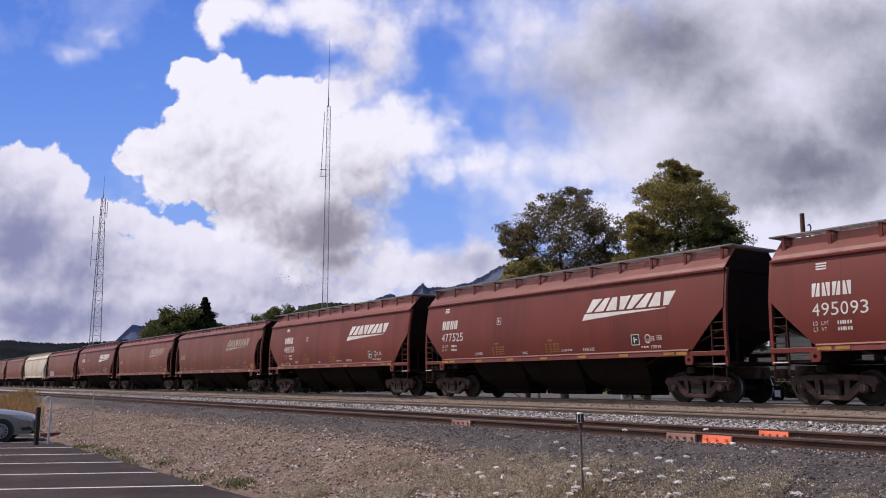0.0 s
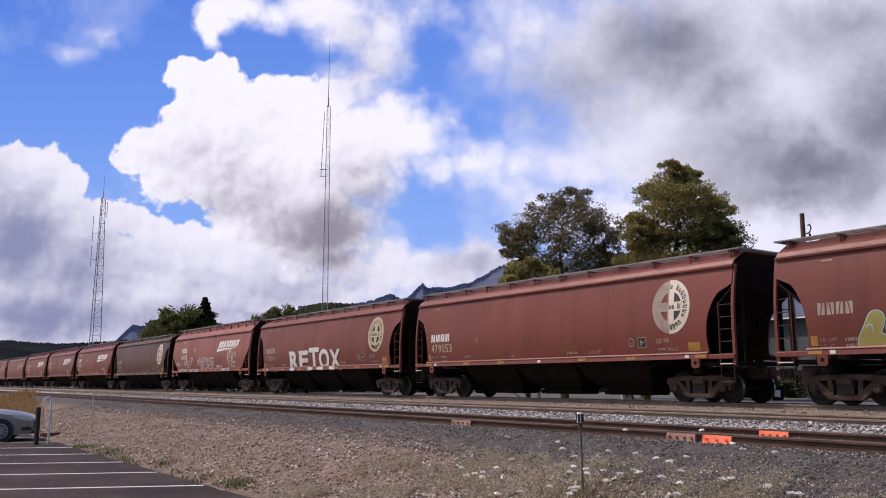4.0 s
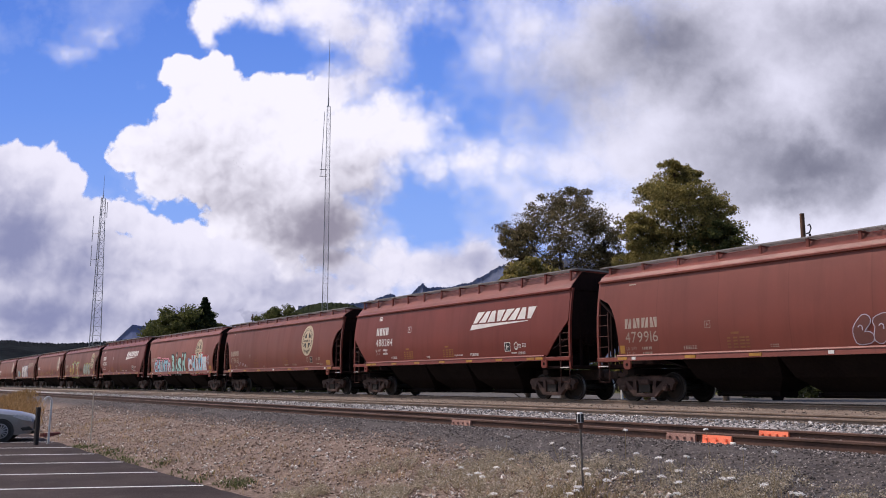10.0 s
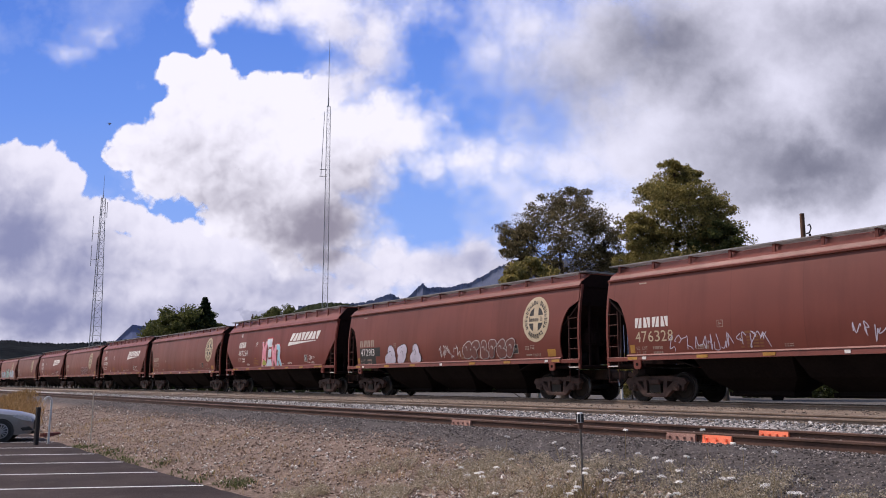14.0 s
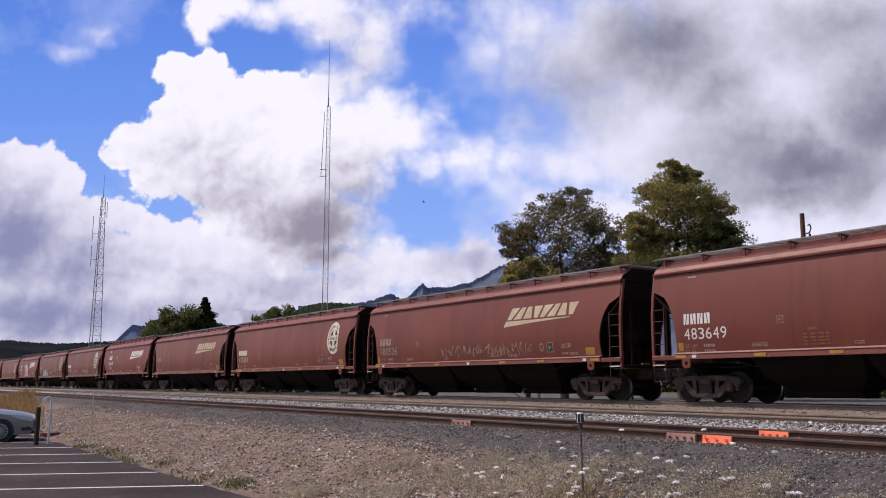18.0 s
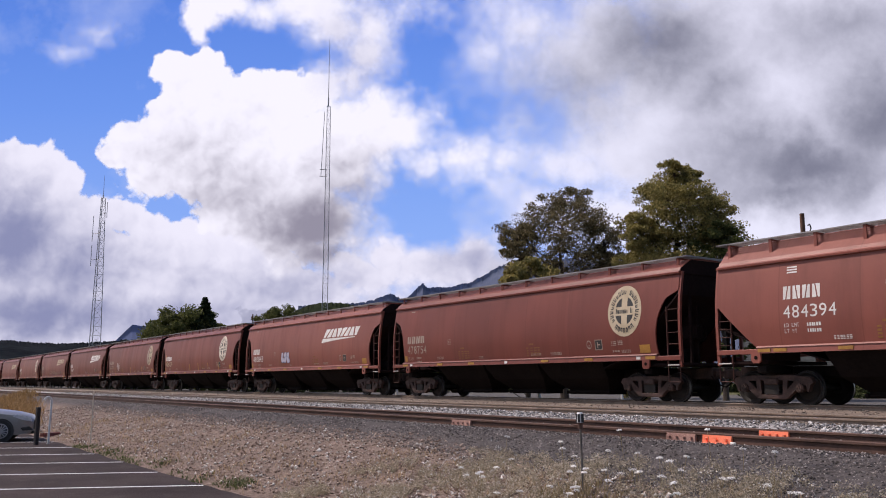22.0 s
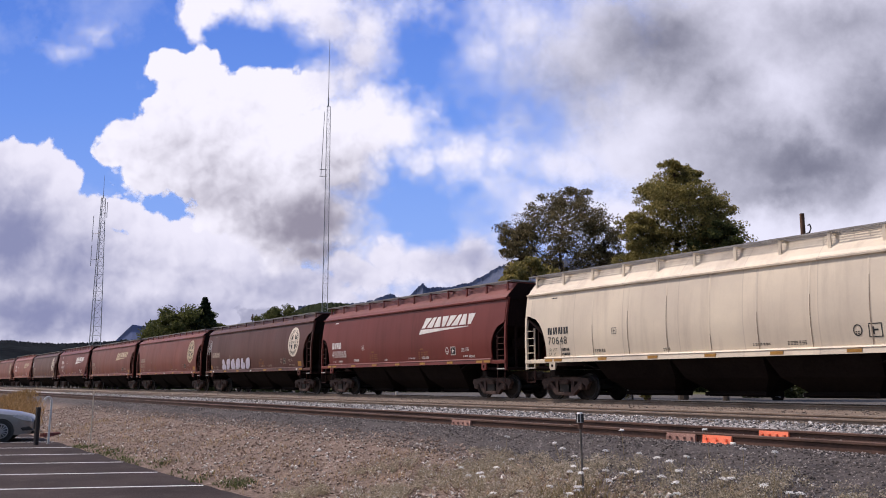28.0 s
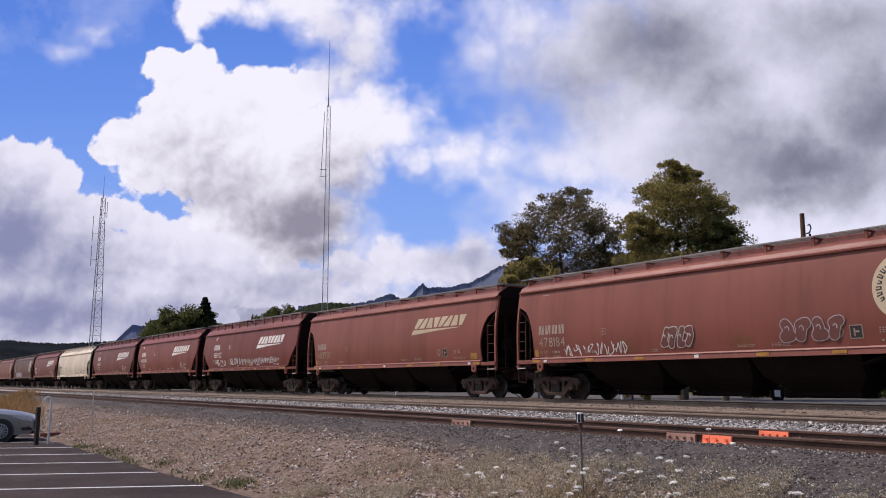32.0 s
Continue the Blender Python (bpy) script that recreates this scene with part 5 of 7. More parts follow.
def ground_material():
    k = Nodes("gravel_ground")
    sep = k.n("SeparateXYZ")
    k.link(k.coords(), sep.inputs[0])
    y = sep.outputs[1]
    big, mid, fine, grit = k.noise(0.35, 4), k.noise(2.2, 6), k.noise(14, 7, 0.65), k.noise(60, 4, 0.7)
    vor = k.n("TexVoronoi")
    vor.inputs["Scale"].default_value = 16.0
    k.link(k.coords(), vor.inputs["Vector"])
    f = k.math("ADD", k.math("MULTIPLY", fine, 0.6), k.math("MULTIPLY", mid, 0.4))
    tan = k.ramp(f, [(0.30, (0.068, 0.047, 0.037)), (0.52, (0.205, 0.149, 0.118)), (0.72, (0.41, 0.31, 0.255))])
    tan = k.mix(k.ramp(grit, [(0.60, (0, 0, 0)), (0.72, (0.8, 0.8, 0.8))]), tan, (0.44, 0.38, 0.33))
    dark = k.ramp(f, [(0.30, (0.035, 0.030, 0.029)), (0.72, (0.15, 0.132, 0.126))])
    pale = k.ramp(f, [(0.30, (0.17, 0.155, 0.15)), (0.70, (0.50, 0.47, 0.45))])
    brown = k.ramp(f, [(0.30, (0.13, 0.10, 0.08)), (0.70, (0.31, 0.25, 0.205))])
    asph = k.ramp(f, [(0.30, (0.085, 0.079, 0.075)), (0.70, (0.135, 0.126, 0.119))])
    green = k.ramp(f, [(0.3, (0.05, 0.06, 0.02)), (0.7, (0.16, 0.15, 0.06))])

    def band(at, soft, wob):
        mr = k.n("MapRange", interpolation_type="SMOOTHSTEP")
        k.link(k.math("ADD", y, k.math("MULTIPLY_ADD", mid, wob, -wob / 2)), mr.inputs["Value"])
        mr.inputs["From Min"].default_value, mr.inputs["From Max"].default_value = at - soft, at + soft
        return mr.outputs["Result"]

    slant = k.math("MULTIPLY", k.math("MAXIMUM", k.math("ADD", sep.outputs[0], 12.5), 0.0), 0.21)
    edge = k.n("MapRange", interpolation_type="SMOOTHSTEP")
    k.link(k.math("ADD", k.math("ADD", y, slant), k.math("MULTIPLY_ADD", mid, 1.4, -0.7)), edge.inputs["Value"])
    edge.inputs["From Min"].default_value, edge.inputs["From Max"].default_value = 7.7, 8.6
    col = k.mix(edge.outputs["Result"], tan, dark)
    col = k.mix(band(11.35, 0.2, 0.4), col, pale)
    col = k.mix(band(13.6, 0.10, 0.2), col, brown)
    col = k.mix(band(25.2, 0.4, 0.6), col, asph)
    col = k.mix(band(62.0, 2.0, 3.0), col, green)
    k.bump(k.math("ADD", k.math("MULTIPLY", vor.outputs["Distance"], 0.5), fine), 0.9, 0.05)
    return k.done(col, 0.95, 0, 0.2)


GROUND = ground_material()
xs, ys = axis_steps(-46.0, 6.0, 0.25, -4900, 4900), axis_steps(4.5, 27.0, 0.25, -4900, 4900)
g = Geo().sheet([[(x, y, ground_z(x, y)) for x in xs] for y in ys])
solid("ground", g.mesh("ground", GROUND, True), None, None, "stony brown trackside ground with gravel beds", "ground", kind="structure")


def asphalt_material():
    k = Nodes("worn_asphalt")
    f, b, c = k.noise(45, 6, 0.7), k.noise(0.6, 5), k.noise(3.0, 6)
    col = k.ramp(k.math("ADD", k.math("MULTIPLY", f, 0.4), k.math("MULTIPLY", b, 0.6)), [(0.34, (0.025, 0.0195, 0.019)), (0.66, (0.065, 0.050, 0.048))])
    col = k.mix(k.ramp(c, [(0.55, (0, 0, 0)), (0.75, (0.4, 0.4, 0.4))]), col, (0.09, 0.077, 0.072))
    k.bump(f, 0.4, 0.01)
    return k.done(col, 0.95, 0, 0.1)


ASPHALT = asphalt_material()
ragged = [(x, 4.72 + 0.10 * noise.noise((x * 0.9, 0, 7)) + 0.05 * noise.noise((x * 3.1, 0, 2))) for x in [6 - 0.4 * i for i in range(150)]]
g = Geo()
g.sheet([[(x, y, LOT_Z + 0.03) for x, y in ragged], [(x, y - 0.5, LOT_Z + 0.035) for x, y in ragged], [(x, -30, LOT_Z + 0.035) for x, _ in ragged]], (0, 0, -0.12))
lot = solid("parking_lot", g, ASPHALT, None, "dark worn asphalt parking lot with ragged edge", "pavement", kind="structure")
LINE_P = worn("lot_line_paint", (0.36, 0.36, 0.36), (0.66, 0.66, 0.65), 14, 0.8, bump=0.1)
for i in range(7):
    x = -13.4 - 2.42 * i
    a, b = Vector((x, 4.66, 0)), Vector((x - 1.95, 0.4, 0))
    n = Vector((0.055, -0.02, 0))
    z = LOT_Z + 0.0395
    solid("parking_line", Geo().add([(*(a - n).xy, z), (*(a + n).xy, z), (*(b + n).xy, z), (*(b - n).xy, z)], [(0, 1, 2, 3)]), LINE_P, None, "worn white painted parking line on asphalt", "road marking", "parking lines", "structure")

# ---- the tracks ----
RAIL = [(-0.07, 0.0), (0.07, 0.0), (0.07, 0.012), (0.012, 0.035), (0.009, 0.125), (0.036, 0.14), (0.036, 0.165), (0.03, 0.172), (-0.03, 0.172), (-0.036, 0.165), (-0.036, 0.14), (-0.009, 0.125), (-0.012, 0.035), (-0.07, 0.012)]


def make_track(name, y0, top, x0, x1, polished, label):
    tr = thing(name, pose(0, y0, top), label, "railway track", "", "structure")
    for s in (-0.7525, 0.7525):
        g = Geo()
        g.prism([(s + p, q - 0.172) for p, q in RAIL], 0, x0, x1)
        me = g.mesh("rail", [RAIL_DUSTY if polished else RAIL_RUST, RAIL_TOP])
        if polished:
            for p in me.polygons:
                if p.normal.z > 0.9 and p.center.z > -0.02:
                    p.material_index = 1
        part("rail", me, None, tr)
    return tr


siding = make_track("track_siding", 10.28, -0.077, -900, 120, False, "rusty unused siding track half sunk in ballast")
middle = make_track("track_middle", 14.43, 0.0, -900, 120, True, "middle railway track with worn rails")
main_line = make_track("track_main", TRACK_Y, 0.0, -900, 120, True, "main railway track under the train")
TIE = Geo().box(-0.115, 0.115, -1.3, 1.3, -0.185, 0.0, 0.012).mesh("tie", WOOD_TIE)
for tr, n, sink in ((siding, 60, -0.186), (middle, 70, -0.118), (main_line, 44, -0.126)):
    for i in range(n):
        part("tie", TIE, None, tr, at=pose(2 - i * 0.54 + random.uniform(-0.03, 0.03), random.uniform(-0.05, 0.05), sink + random.uniform(-0.012, 0.008), 0, 0, random.uniform(-1, 1)))
# ---- far hills ----
def hill_material(name, a, b, scale):
    k = Nodes(name)
    f = k.math("ADD", k.math("MULTIPLY", k.noise(scale, 6, 0.6), 0.6), k.math("MULTIPLY", k.noise(scale * 7, 5, 0.6), 0.4))
    return k.done(k.ramp(f, [(0.36, a), (0.64, b)]), 1.0, 0, 0.0)


def bearing(px, dist):
    """A place at the horizontal distance dist, in the direction px milli-units right of the view's middle."""
    a = HEAD + math.atan(px / (1508.9 / math.cos(TILT)))
    return Vector((-math.cos(a), math.sin(a), 0)) * dist


def ridge(name, dist, px0, px1, height, rough, seed, material, label, deep=0.25, fringe=0.0):
    """A ridge of hills: height(px) gives its skyline, with noise on its flank."""
    g = Geo()
    n = int((px1 - px0) / (1.3 if fringe > 1 else 3))
    rows = []
    for r in range(9):
        t = r / 8
        row = []
        for i in range(n + 1):
            px = px0 + (px1 - px0) * i / n
            d = dist * (1 - deep * (1 - t))
            p = bearing(px, d)
            hgt = height(px) * dist / 1508.9
            nz = noise.fractal((px * 0.02 + seed, t * 2.0, seed), 1.0, 2.1, 5)
            z = hgt * (t ** 0.8) * (1 + rough * nz * (0.3 + 0.7 * (1 - t))) + rough * nz * hgt * 0.25 * t
            if t == 1 and fringe:
                z += fringe * abs(noise.noise((px * 0.9 + seed, 5, 1))) + fringe * 0.6 * random.random()
            row.append((p.x, p.y, z - 2.0))
        rows.append(row)
    back = [(x * 1.15, y * 1.15, -2.0) for x, y, z in rows[-1]]
    rows.append(back)
    g.sheet(rows)
    return solid(name, g.mesh(name, material, not fringe), None, None, label, "hill", kind="structure")


FOREST_FAR = hill_material("far_forest", (0.010, 0.012, 0.015), (0.024, 0.028, 0.032), 0.012)
FOREST_MID = hill_material("forest_hill", (0.012, 0.016, 0.010), (0.040, 0.048, 0.028), 0.03)
# Both mountains carry the distance haze as blue in their base colour.
MOUNTAIN_DIM = hill_material("haze_dimmed_mountain", (0.068, 0.085, 0.150), (0.085, 0.105, 0.18), 0.003)
MOUNTAIN = hill_material("haze_tinted_mountain", (0.075, 0.092, 0.145), (0.135, 0.155, 0.215), 0.004)


def tents(*peaks):
    """A skyline of peaks: place, height, fall to one side and to the other."""
    def f(px):
        return max(h - ((c - px) * a if px < c else (px - c) * b) for c, h, a, b in peaks)
    return f


ridge("forest_ridge", 1500.0, -1100, -380, lambda q: 66 + 3 * math.sin(q * 0.021) + max(0, (q + 760)) * 0.02 - max(0, (q + 500)) * 0.2, 0.04, 3.0, FOREST_FAR, "dark wooded ridge far behind the tracks", 0.25, 3.2)
ridge("mountain_dim", 3100.0, -760, -420, tents((-556, 96, 0.9, 0.02), (-520, 98, 0.9, 0.3)), 0.04, 8.0, MOUNTAIN_DIM, "mountain tinted dim blue by painted haze, under the cloud", 0.2, 1.0)
ridge("mountain_peaks", 2900.0, -260, 700, tents((-94, 158, 0.5, 0.3), (-37, 173, 0.75, 0.9), (-20, 161, 0.5, 0.25), (-150, 142, 0.1, 0.15), (110, 208, 0.48, 0.12), (240, 216, 0.2, 0.1)), 0.06, 5.0, MOUNTAIN, "distant rocky mountain crest with blue haze painted in", 0.2, 7.0)
ridge("wooded_hill", 900.0, -300, 60, lambda q: 143 * math.exp(-((q + 200) / 200.0) ** 2), 0.03, 6.0, FOREST_MID, "low wooded hill behind the train", 0.2, 2.0)


# ---- trees ----
def leaf_material(name, a, b, c):
    k = Nodes(name)
    isl = k.n("NewGeometry").outputs["Random Per Island"]
    big = k.noise(0.5, 3)
    col = k.ramp(k.math("ADD", k.math("MULTIPLY", isl, 0.6), k.math("MULTIPLY", big, 0.4)), [(0.2, a), (0.55, b), (0.85, c)])
    k.bsdf.inputs["Subsurface Weight"].default_value = 0.0
    tl = k.n("BsdfTranslucent")
    k.link(col, tl.inputs["Color"])
    mx = k.n("MixShader")
    mx.inputs[0].default_value = 0.4
    k.done(col, 0.7, 0, 0.25)
    k.link(k.bsdf.outputs[0], mx.inputs[1])
    k.link(tl.outputs[0], mx.inputs[2])
    k.t.links.new(mx.outputs[0], k.t.nodes["Material Output"].inputs["Surface"])
    return k.mat


LEAF_A = leaf_material("locust_leaves", (0.074, 0.066, 0.032), (0.150, 0.124, 0.062), (0.30, 0.235, 0.125))
LEAF_B = leaf_material("maple_leaves", (0.125, 0.118, 0.040), (0.255, 0.215, 0.070), (0.44, 0.355, 0.125))
LEAF_C = leaf_material("dark_leaves", (0.046, 0.058, 0.018), (0.100, 0.112, 0.034), (0.17, 0.17, 0.06))
LEAF_D = leaf_material("conifer_needles", (0.012, 0.020, 0.010), (0.026, 0.040, 0.018), (0.045, 0.060, 0.026))


def leaf_cloud(rnd, centres, per, spread, size):
    """Many small leaf blades round the given centres, as one mesh."""
    cs = np.array(centres)
    rs = np.random.RandomState(rnd.randint(0, 10 ** 6))
    c = np.repeat(cs[:, :3], per, axis=0)
    n = len(c)
    rad = np.repeat(cs[:, 3], per)
    d = rs.normal(size=(n, 3))
    d /= np.linalg.norm(d, axis=1)[:, None]
    c = c + d * (rad * rs.uniform(0.15, 1.0, n) ** 0.6)[:, None] * np.array([1, 1, spread])
    u = rs.normal(size=(n, 3))
    u /= np.linalg.norm(u, axis=1)[:, None]
    w = np.cross(u, rs.normal(size=(n, 3)))
    w /= np.linalg.norm(w, axis=1)[:, None]
    s = size * rs.uniform(0.6, 1.4, n)[:, None]
    v = np.stack([c - u * s, c + w * s * 0.42, c + u * s, c - w * s * 0.42], axis=1).reshape(-1, 3)
    me = bpy.data.meshes.new("crown")
    me.vertices.add(4 * n)
    me.vertices.foreach_set("co", v.ravel())
    me.loops.add(4 * n)
    me.loops.foreach_set("vertex_index", np.arange(4 * n))
    me.polygons.add(n)
    me.polygons.foreach_set("loop_start", np.arange(0, 4 * n, 4))
    me.update(calc_edges=True)
    return me


def make_tree(base, height, width, trunk_r, seed, leaf, clumps, per, leaf_size, label, first=0.3, flat_top=0.6, name="tree", gap=1.0):
    rnd = random.Random(seed)
    tree = thing(name, Matrix.Translation(base), label, "tree")
    g = Geo()
    pts = [Vector((0, 0, -0.3))]
    for i in range(1, 7):
        pts.append(Vector((rnd.uniform(-0.03, 0.03) * height * i / 6, rnd.uniform(-0.03, 0.03) * height * i / 6, height * 0.82 * i / 6)))
    for i in range(6):
        g.rod(pts[i], pts[i + 1], trunk_r * (1 - i / 6.6), trunk_r * (1 - (i + 1) / 6.6), n=8)
    centres = []
    for i in range(clumps):
        t = first + (1 - first) * ((i + 0.5) / clumps)
        a = i * 2.39996 + rnd.uniform(-0.5, 0.5)
        u = (t - first) / (1 - first)
        reach = width / 2 * (math.sin(math.pi * min(1, 0.22 + 0.72 * u)) ** flat_top) * rnd.uniform(0.45, 1.0)
        s = min(5, int(t * 0.82 * 6 * 0.8))
        root = pts[s].lerp(pts[s + 1], rnd.random())
        tip = Vector((math.cos(a) * reach, math.sin(a) * reach, height * t))
        mid = root.lerp(tip, 0.5) + Vector((0, 0, -0.04 * height * rnd.random()))
        r0 = trunk_r * 0.26 * (1 - 0.6 * t)
        g.rod(root, mid, r0, r0 * 0.65, n=5).rod(mid, tip, r0 * 0.65, r0 * 0.2, n=5)
        for q in range(3):
            off = Vector((rnd.uniform(-1, 1), rnd.uniform(-1, 1), rnd.uniform(-0.6, 0.6))) * width * 0.09
            g.rod(mid.lerp(tip, 0.6), tip + off, r0 * 0.3, r0 * 0.08, n=4)
            centres.append((*(tip + off), width * rnd.uniform(0.055, 0.115) * gap))
    part("trunk", g, BARK, tree)
    me = leaf_cloud(rnd, centres, per, 0.62, leaf_size)
    me.materials.append(leaf)
    part("crown", me, None, tree)
    return tree


def make_lobed_tree(base, height, trunk_r, seed, leaf, scale, lobes, per, leaf_size, label, fork=0.42):
    """A tree whose crown is a set of boughs: lobes of (across, up, half size); across is seen from the siding."""
    rnd = random.Random(seed)
    tree = thing("tree", Matrix.Translation(base), label, "tree")
    aside, away = Vector((math.sin(HEAD), math.cos(HEAD), 0)), Vector((-math.cos(HEAD), math.sin(HEAD), 0))
    g = Geo()
    pts = [Vector((0, 0, -0.3))] + [aside * rnd.uniform(-0.35, 0.35) + Vector((0, 0, height * 0.86 * i / 6)) for i in range(1, 7)]
    for i in range(6):
        g.rod(pts[i], pts[i + 1], trunk_r * (1 - i / 6.6), trunk_r * (1 - (i + 1) / 6.6), n=8)
    centres = []
    for q, up, r in lobes:
        tip = aside * (q * scale) + away * rnd.uniform(-0.30, 0.30) * height * 0.5 + Vector((0, 0, up))
        t = min(0.95, max(fork, (up - abs(q * scale) * 0.9) / (height * 0.86)))
        s = min(5, int(t * 6))
        root = pts[s].lerp(pts[s + 1], t * 6 - s) if s < 6 else pts[6]
        mid = root.lerp(tip, 0.55) + Vector((0, 0, -0.25 * r))
        r0 = trunk_r * 0.42 * (1 - 0.6 * t)
        g.rod(root, mid, r0, r0 * 0.6, n=6).rod(mid, tip, r0 * 0.6, r0 * 0.2, n=5)
        for _ in range(30):
            a, u = rnd.uniform(0, 6.283), rnd.uniform(-0.8, 0.9)
            d = math.sqrt(1 - u * u) * rnd.uniform(0.25, 1.35)
            p = tip + Vector((math.cos(a) * d * r, math.sin(a) * d * r, u * r * 0.75))
            g.rod(mid.lerp(tip, 0.7), p, r0 * 0.28, r0 * 0.06, n=4)
            centres.append((*p, r * rnd.uniform(0.28, 0.52)))
    part("trunk", g, BARK, tree)
    me = leaf_cloud(rnd, centres, per, 0.6, leaf_size)
    me.materials.append(leaf)
    part("crown", me, None, tree)
    return tree


def make_conifer(base, height, width, seed, label):
    rnd = random.Random(seed)
    tree = thing("conifer_tree", Matrix.Translation(base), label, "tree")
    part("trunk", Geo().rod((0, 0, -0.3), (0, 0, height), 0.02 * height, 0.01, n=7), BARK, tree)
    centres = []
    for i in range(90):
        t = 0.12 + 0.88 * i / 90
        a = i * 2.4
        reach = width / 2 * (1 - t) ** 0.85 * rnd.uniform(0.5, 1.0)
        for q in (0.45, 0.9):
            centres.append((math.cos(a) * reach * q, math.sin(a) * reach * q, height * t - reach * q * 0.25, width * 0.09 * (1.2 - t)))
    me = leaf_cloud(rnd, centres, 60, 0.5, 0.018 * height)
    me.materials.append(LEAF_D)
    part("crown", me, None, tree)
    return tree


G0 = -0.40


def spot(px, dist):
    p = bearing(px, dist)
    return Vector((p.x, p.y, G0))


make_lobed_tree(spot(216, 58), 14.2, 0.30, 21, LEAF_A, 0.0350, [(-15, 13.2, 1.3), (20, 13.2, 1.1), (-50, 12.1, 1.4), (-84, 11.5, 1.2), (-98, 10.8, 0.9), (35, 12.0, 1.5), (70, 12.0, 1.2), (95, 10.6, 1.2), (0, 11.4, 1.8), (-60, 10.3, 1.5), (60, 10.3, 1.5),
    (-98, 9.6, 0.8), (102, 9.3, 0.9), (0, 9.7, 1.5), (-32, 8.9, 1.2), (40, 8.6, 1.3), (82, 9.1, 1.1), (-72, 8.7, 0.9), (105, 8.3, 0.9)], 78, 0.080, "spreading locust tree with olive-brown leaves and gaps")
make_lobed_tree(spot(424, 54), 14.6, 0.34, 33, LEAF_B, 0.0285, [(50, 14.2, 0.7), (30, 13.4, 1.1), (-10, 13.8, 0.8), (-5, 12.9, 1.2), (-42, 12.9, 0.9), (-30, 11.9, 1.4), (20, 12.0, 1.6), (65, 12.3, 1.1), (80, 11.4, 1.0), (-52, 11.0, 1.2), (0, 10.6, 1.9), (50, 10.6, 1.7), (90, 10.4, 1.1), (100, 9.5, 1.2), (-66, 9.8, 1.1),
    (-92, 10.6, 0.8), (-96, 9.6, 0.9), (-90, 8.5, 0.9), (-45, 9.0, 1.6), (10, 8.8, 1.9), (60, 8.8, 1.7), (104, 8.6, 1.1), (-60, 7.8, 1.4), (0, 7.4, 1.7), (60, 7.4, 1.6)], 105, 0.080, "tall dense broad-leaved tree with yellowish green leaves")
make_tree(spot(500, 52), 10.2, 4.2, 0.18, 35, LEAF_C, 40, 110, 0.13, "smaller dark green tree beside the tall one", 0.25, 0.6)
make_tree(spot(150, 50), 7.9, 5.4, 0.16, 40, LEAF_B, 40, 110, 0.14, "low leafy shrub at the foot of the tree", 0.15, 0.5, "shrub")
for i, (px, d, hgt, w, seed) in enumerate(((-505, 190, 12.5, 11, 51), (-468, 185, 15.5, 15, 52), (-440, 200, 16, 13, 53), (-310, 260, 22.0, 12, 55), (-285, 255, 22.5, 13, 56), (-255, 270, 20.5, 10, 57))):
    make_tree(spot(px, d), hgt, w, 0.35, seed, LEAF_C, 46, 170, 0.30, "dark green leafy tree far behind the tracks", 0.12, 0.5, gap=1.5)
make_conifer(spot(-427, 184), 18.6, 19.0, 61, "dark pointed conifer beside leafy trees")
for i, px in enumerate((-216, -196, -170, -150)):
    make_tree(spot(px, 330), 26 + 2 * (i % 2), 14, 0.35, 70 + i, LEAF_C, 30, 130, 0.42, "dark tree crown on the far side of the yard", 0.12, 0.5, gap=1.6)


# ---- masts and poles ----
def lattice_tower(name, px, dist, z0, z1, w0, w1, legs, mast, label, bays):
    tower = thing(name, Matrix.Translation(spot(px, dist)), label, "radio tower")
    turn = HEAD + 0.5

    def corner(i, t):
        a = turn + 2 * math.pi * i / legs
        w = (w0 + (w1 - w0) * t) / (2 * math.sin(math.pi / legs))
        return Vector((w * math.cos(a), w * math.sin(a), (z1 - G0) * t))

    for i in range(legs):
        part("leg", Geo().rod(corner(i, 0), corner(i, 1), 0.055 * w0 ** 0.5, 0.04 * w0 ** 0.5, n=6), GREY_GALV, tower)
        g = Geo()
        for b in range(bays):
            t0, t1 = b / bays, (b + 1) / bays
            p, q = corner(i, t0), corner((i + 1) % legs, t1)
            if b % 2:
                p, q = corner((i + 1) % legs, t0), corner(i, t1)
            g.rod(p, q, 0.012 * w0, n=4).rod(corner(i, t1), corner((i + 1) % legs, t1), 0.011 * w0, n=4)
        part("lattice_bracing", g, GREY_GALV, tower)
    top = Vector((0, 0, z1 - G0))
    g = Geo().rod(top, top + Vector((0, 0, mast * 0.12)), 0.10, 0.09, n=8).rod(top + Vector((0, 0, mast * 0.12)), top + Vector((0, 0, mast)), 0.05, 0.02, n=6)
    part("whip_antenna", g, GREY_GALV, tower)
    return tower, corner


t1, corner1 = lattice_tower("radio_tower", -213.5, 106.0, 0, 35.6, 0.85, 0.48, 3, 9.0, "slim grey lattice radio tower with a whip antenna", 60)
g = Geo()
side = Vector((-math.sin(HEAD), -math.cos(HEAD), 0))
for z in (26.8, 27.7):
    g.rod(Vector((0, 0, z)), Vector((0, 0, z)) + side * 0.9, 0.05, n=5)
g.rod(Vector((0, 0, 26.8)) + side * 0.75, Vector((0, 0, 35.3)) + side * 0.45, 0.04, n=6)
part("side_antenna", g, GREY_GALV, t1)
t2, corner2 = lattice_tower("radio_tower", -622, 172.0, 0, 35.5, 2.4, 0.75, 3, 4.5, "tapered steel lattice tower with antennas", 22)
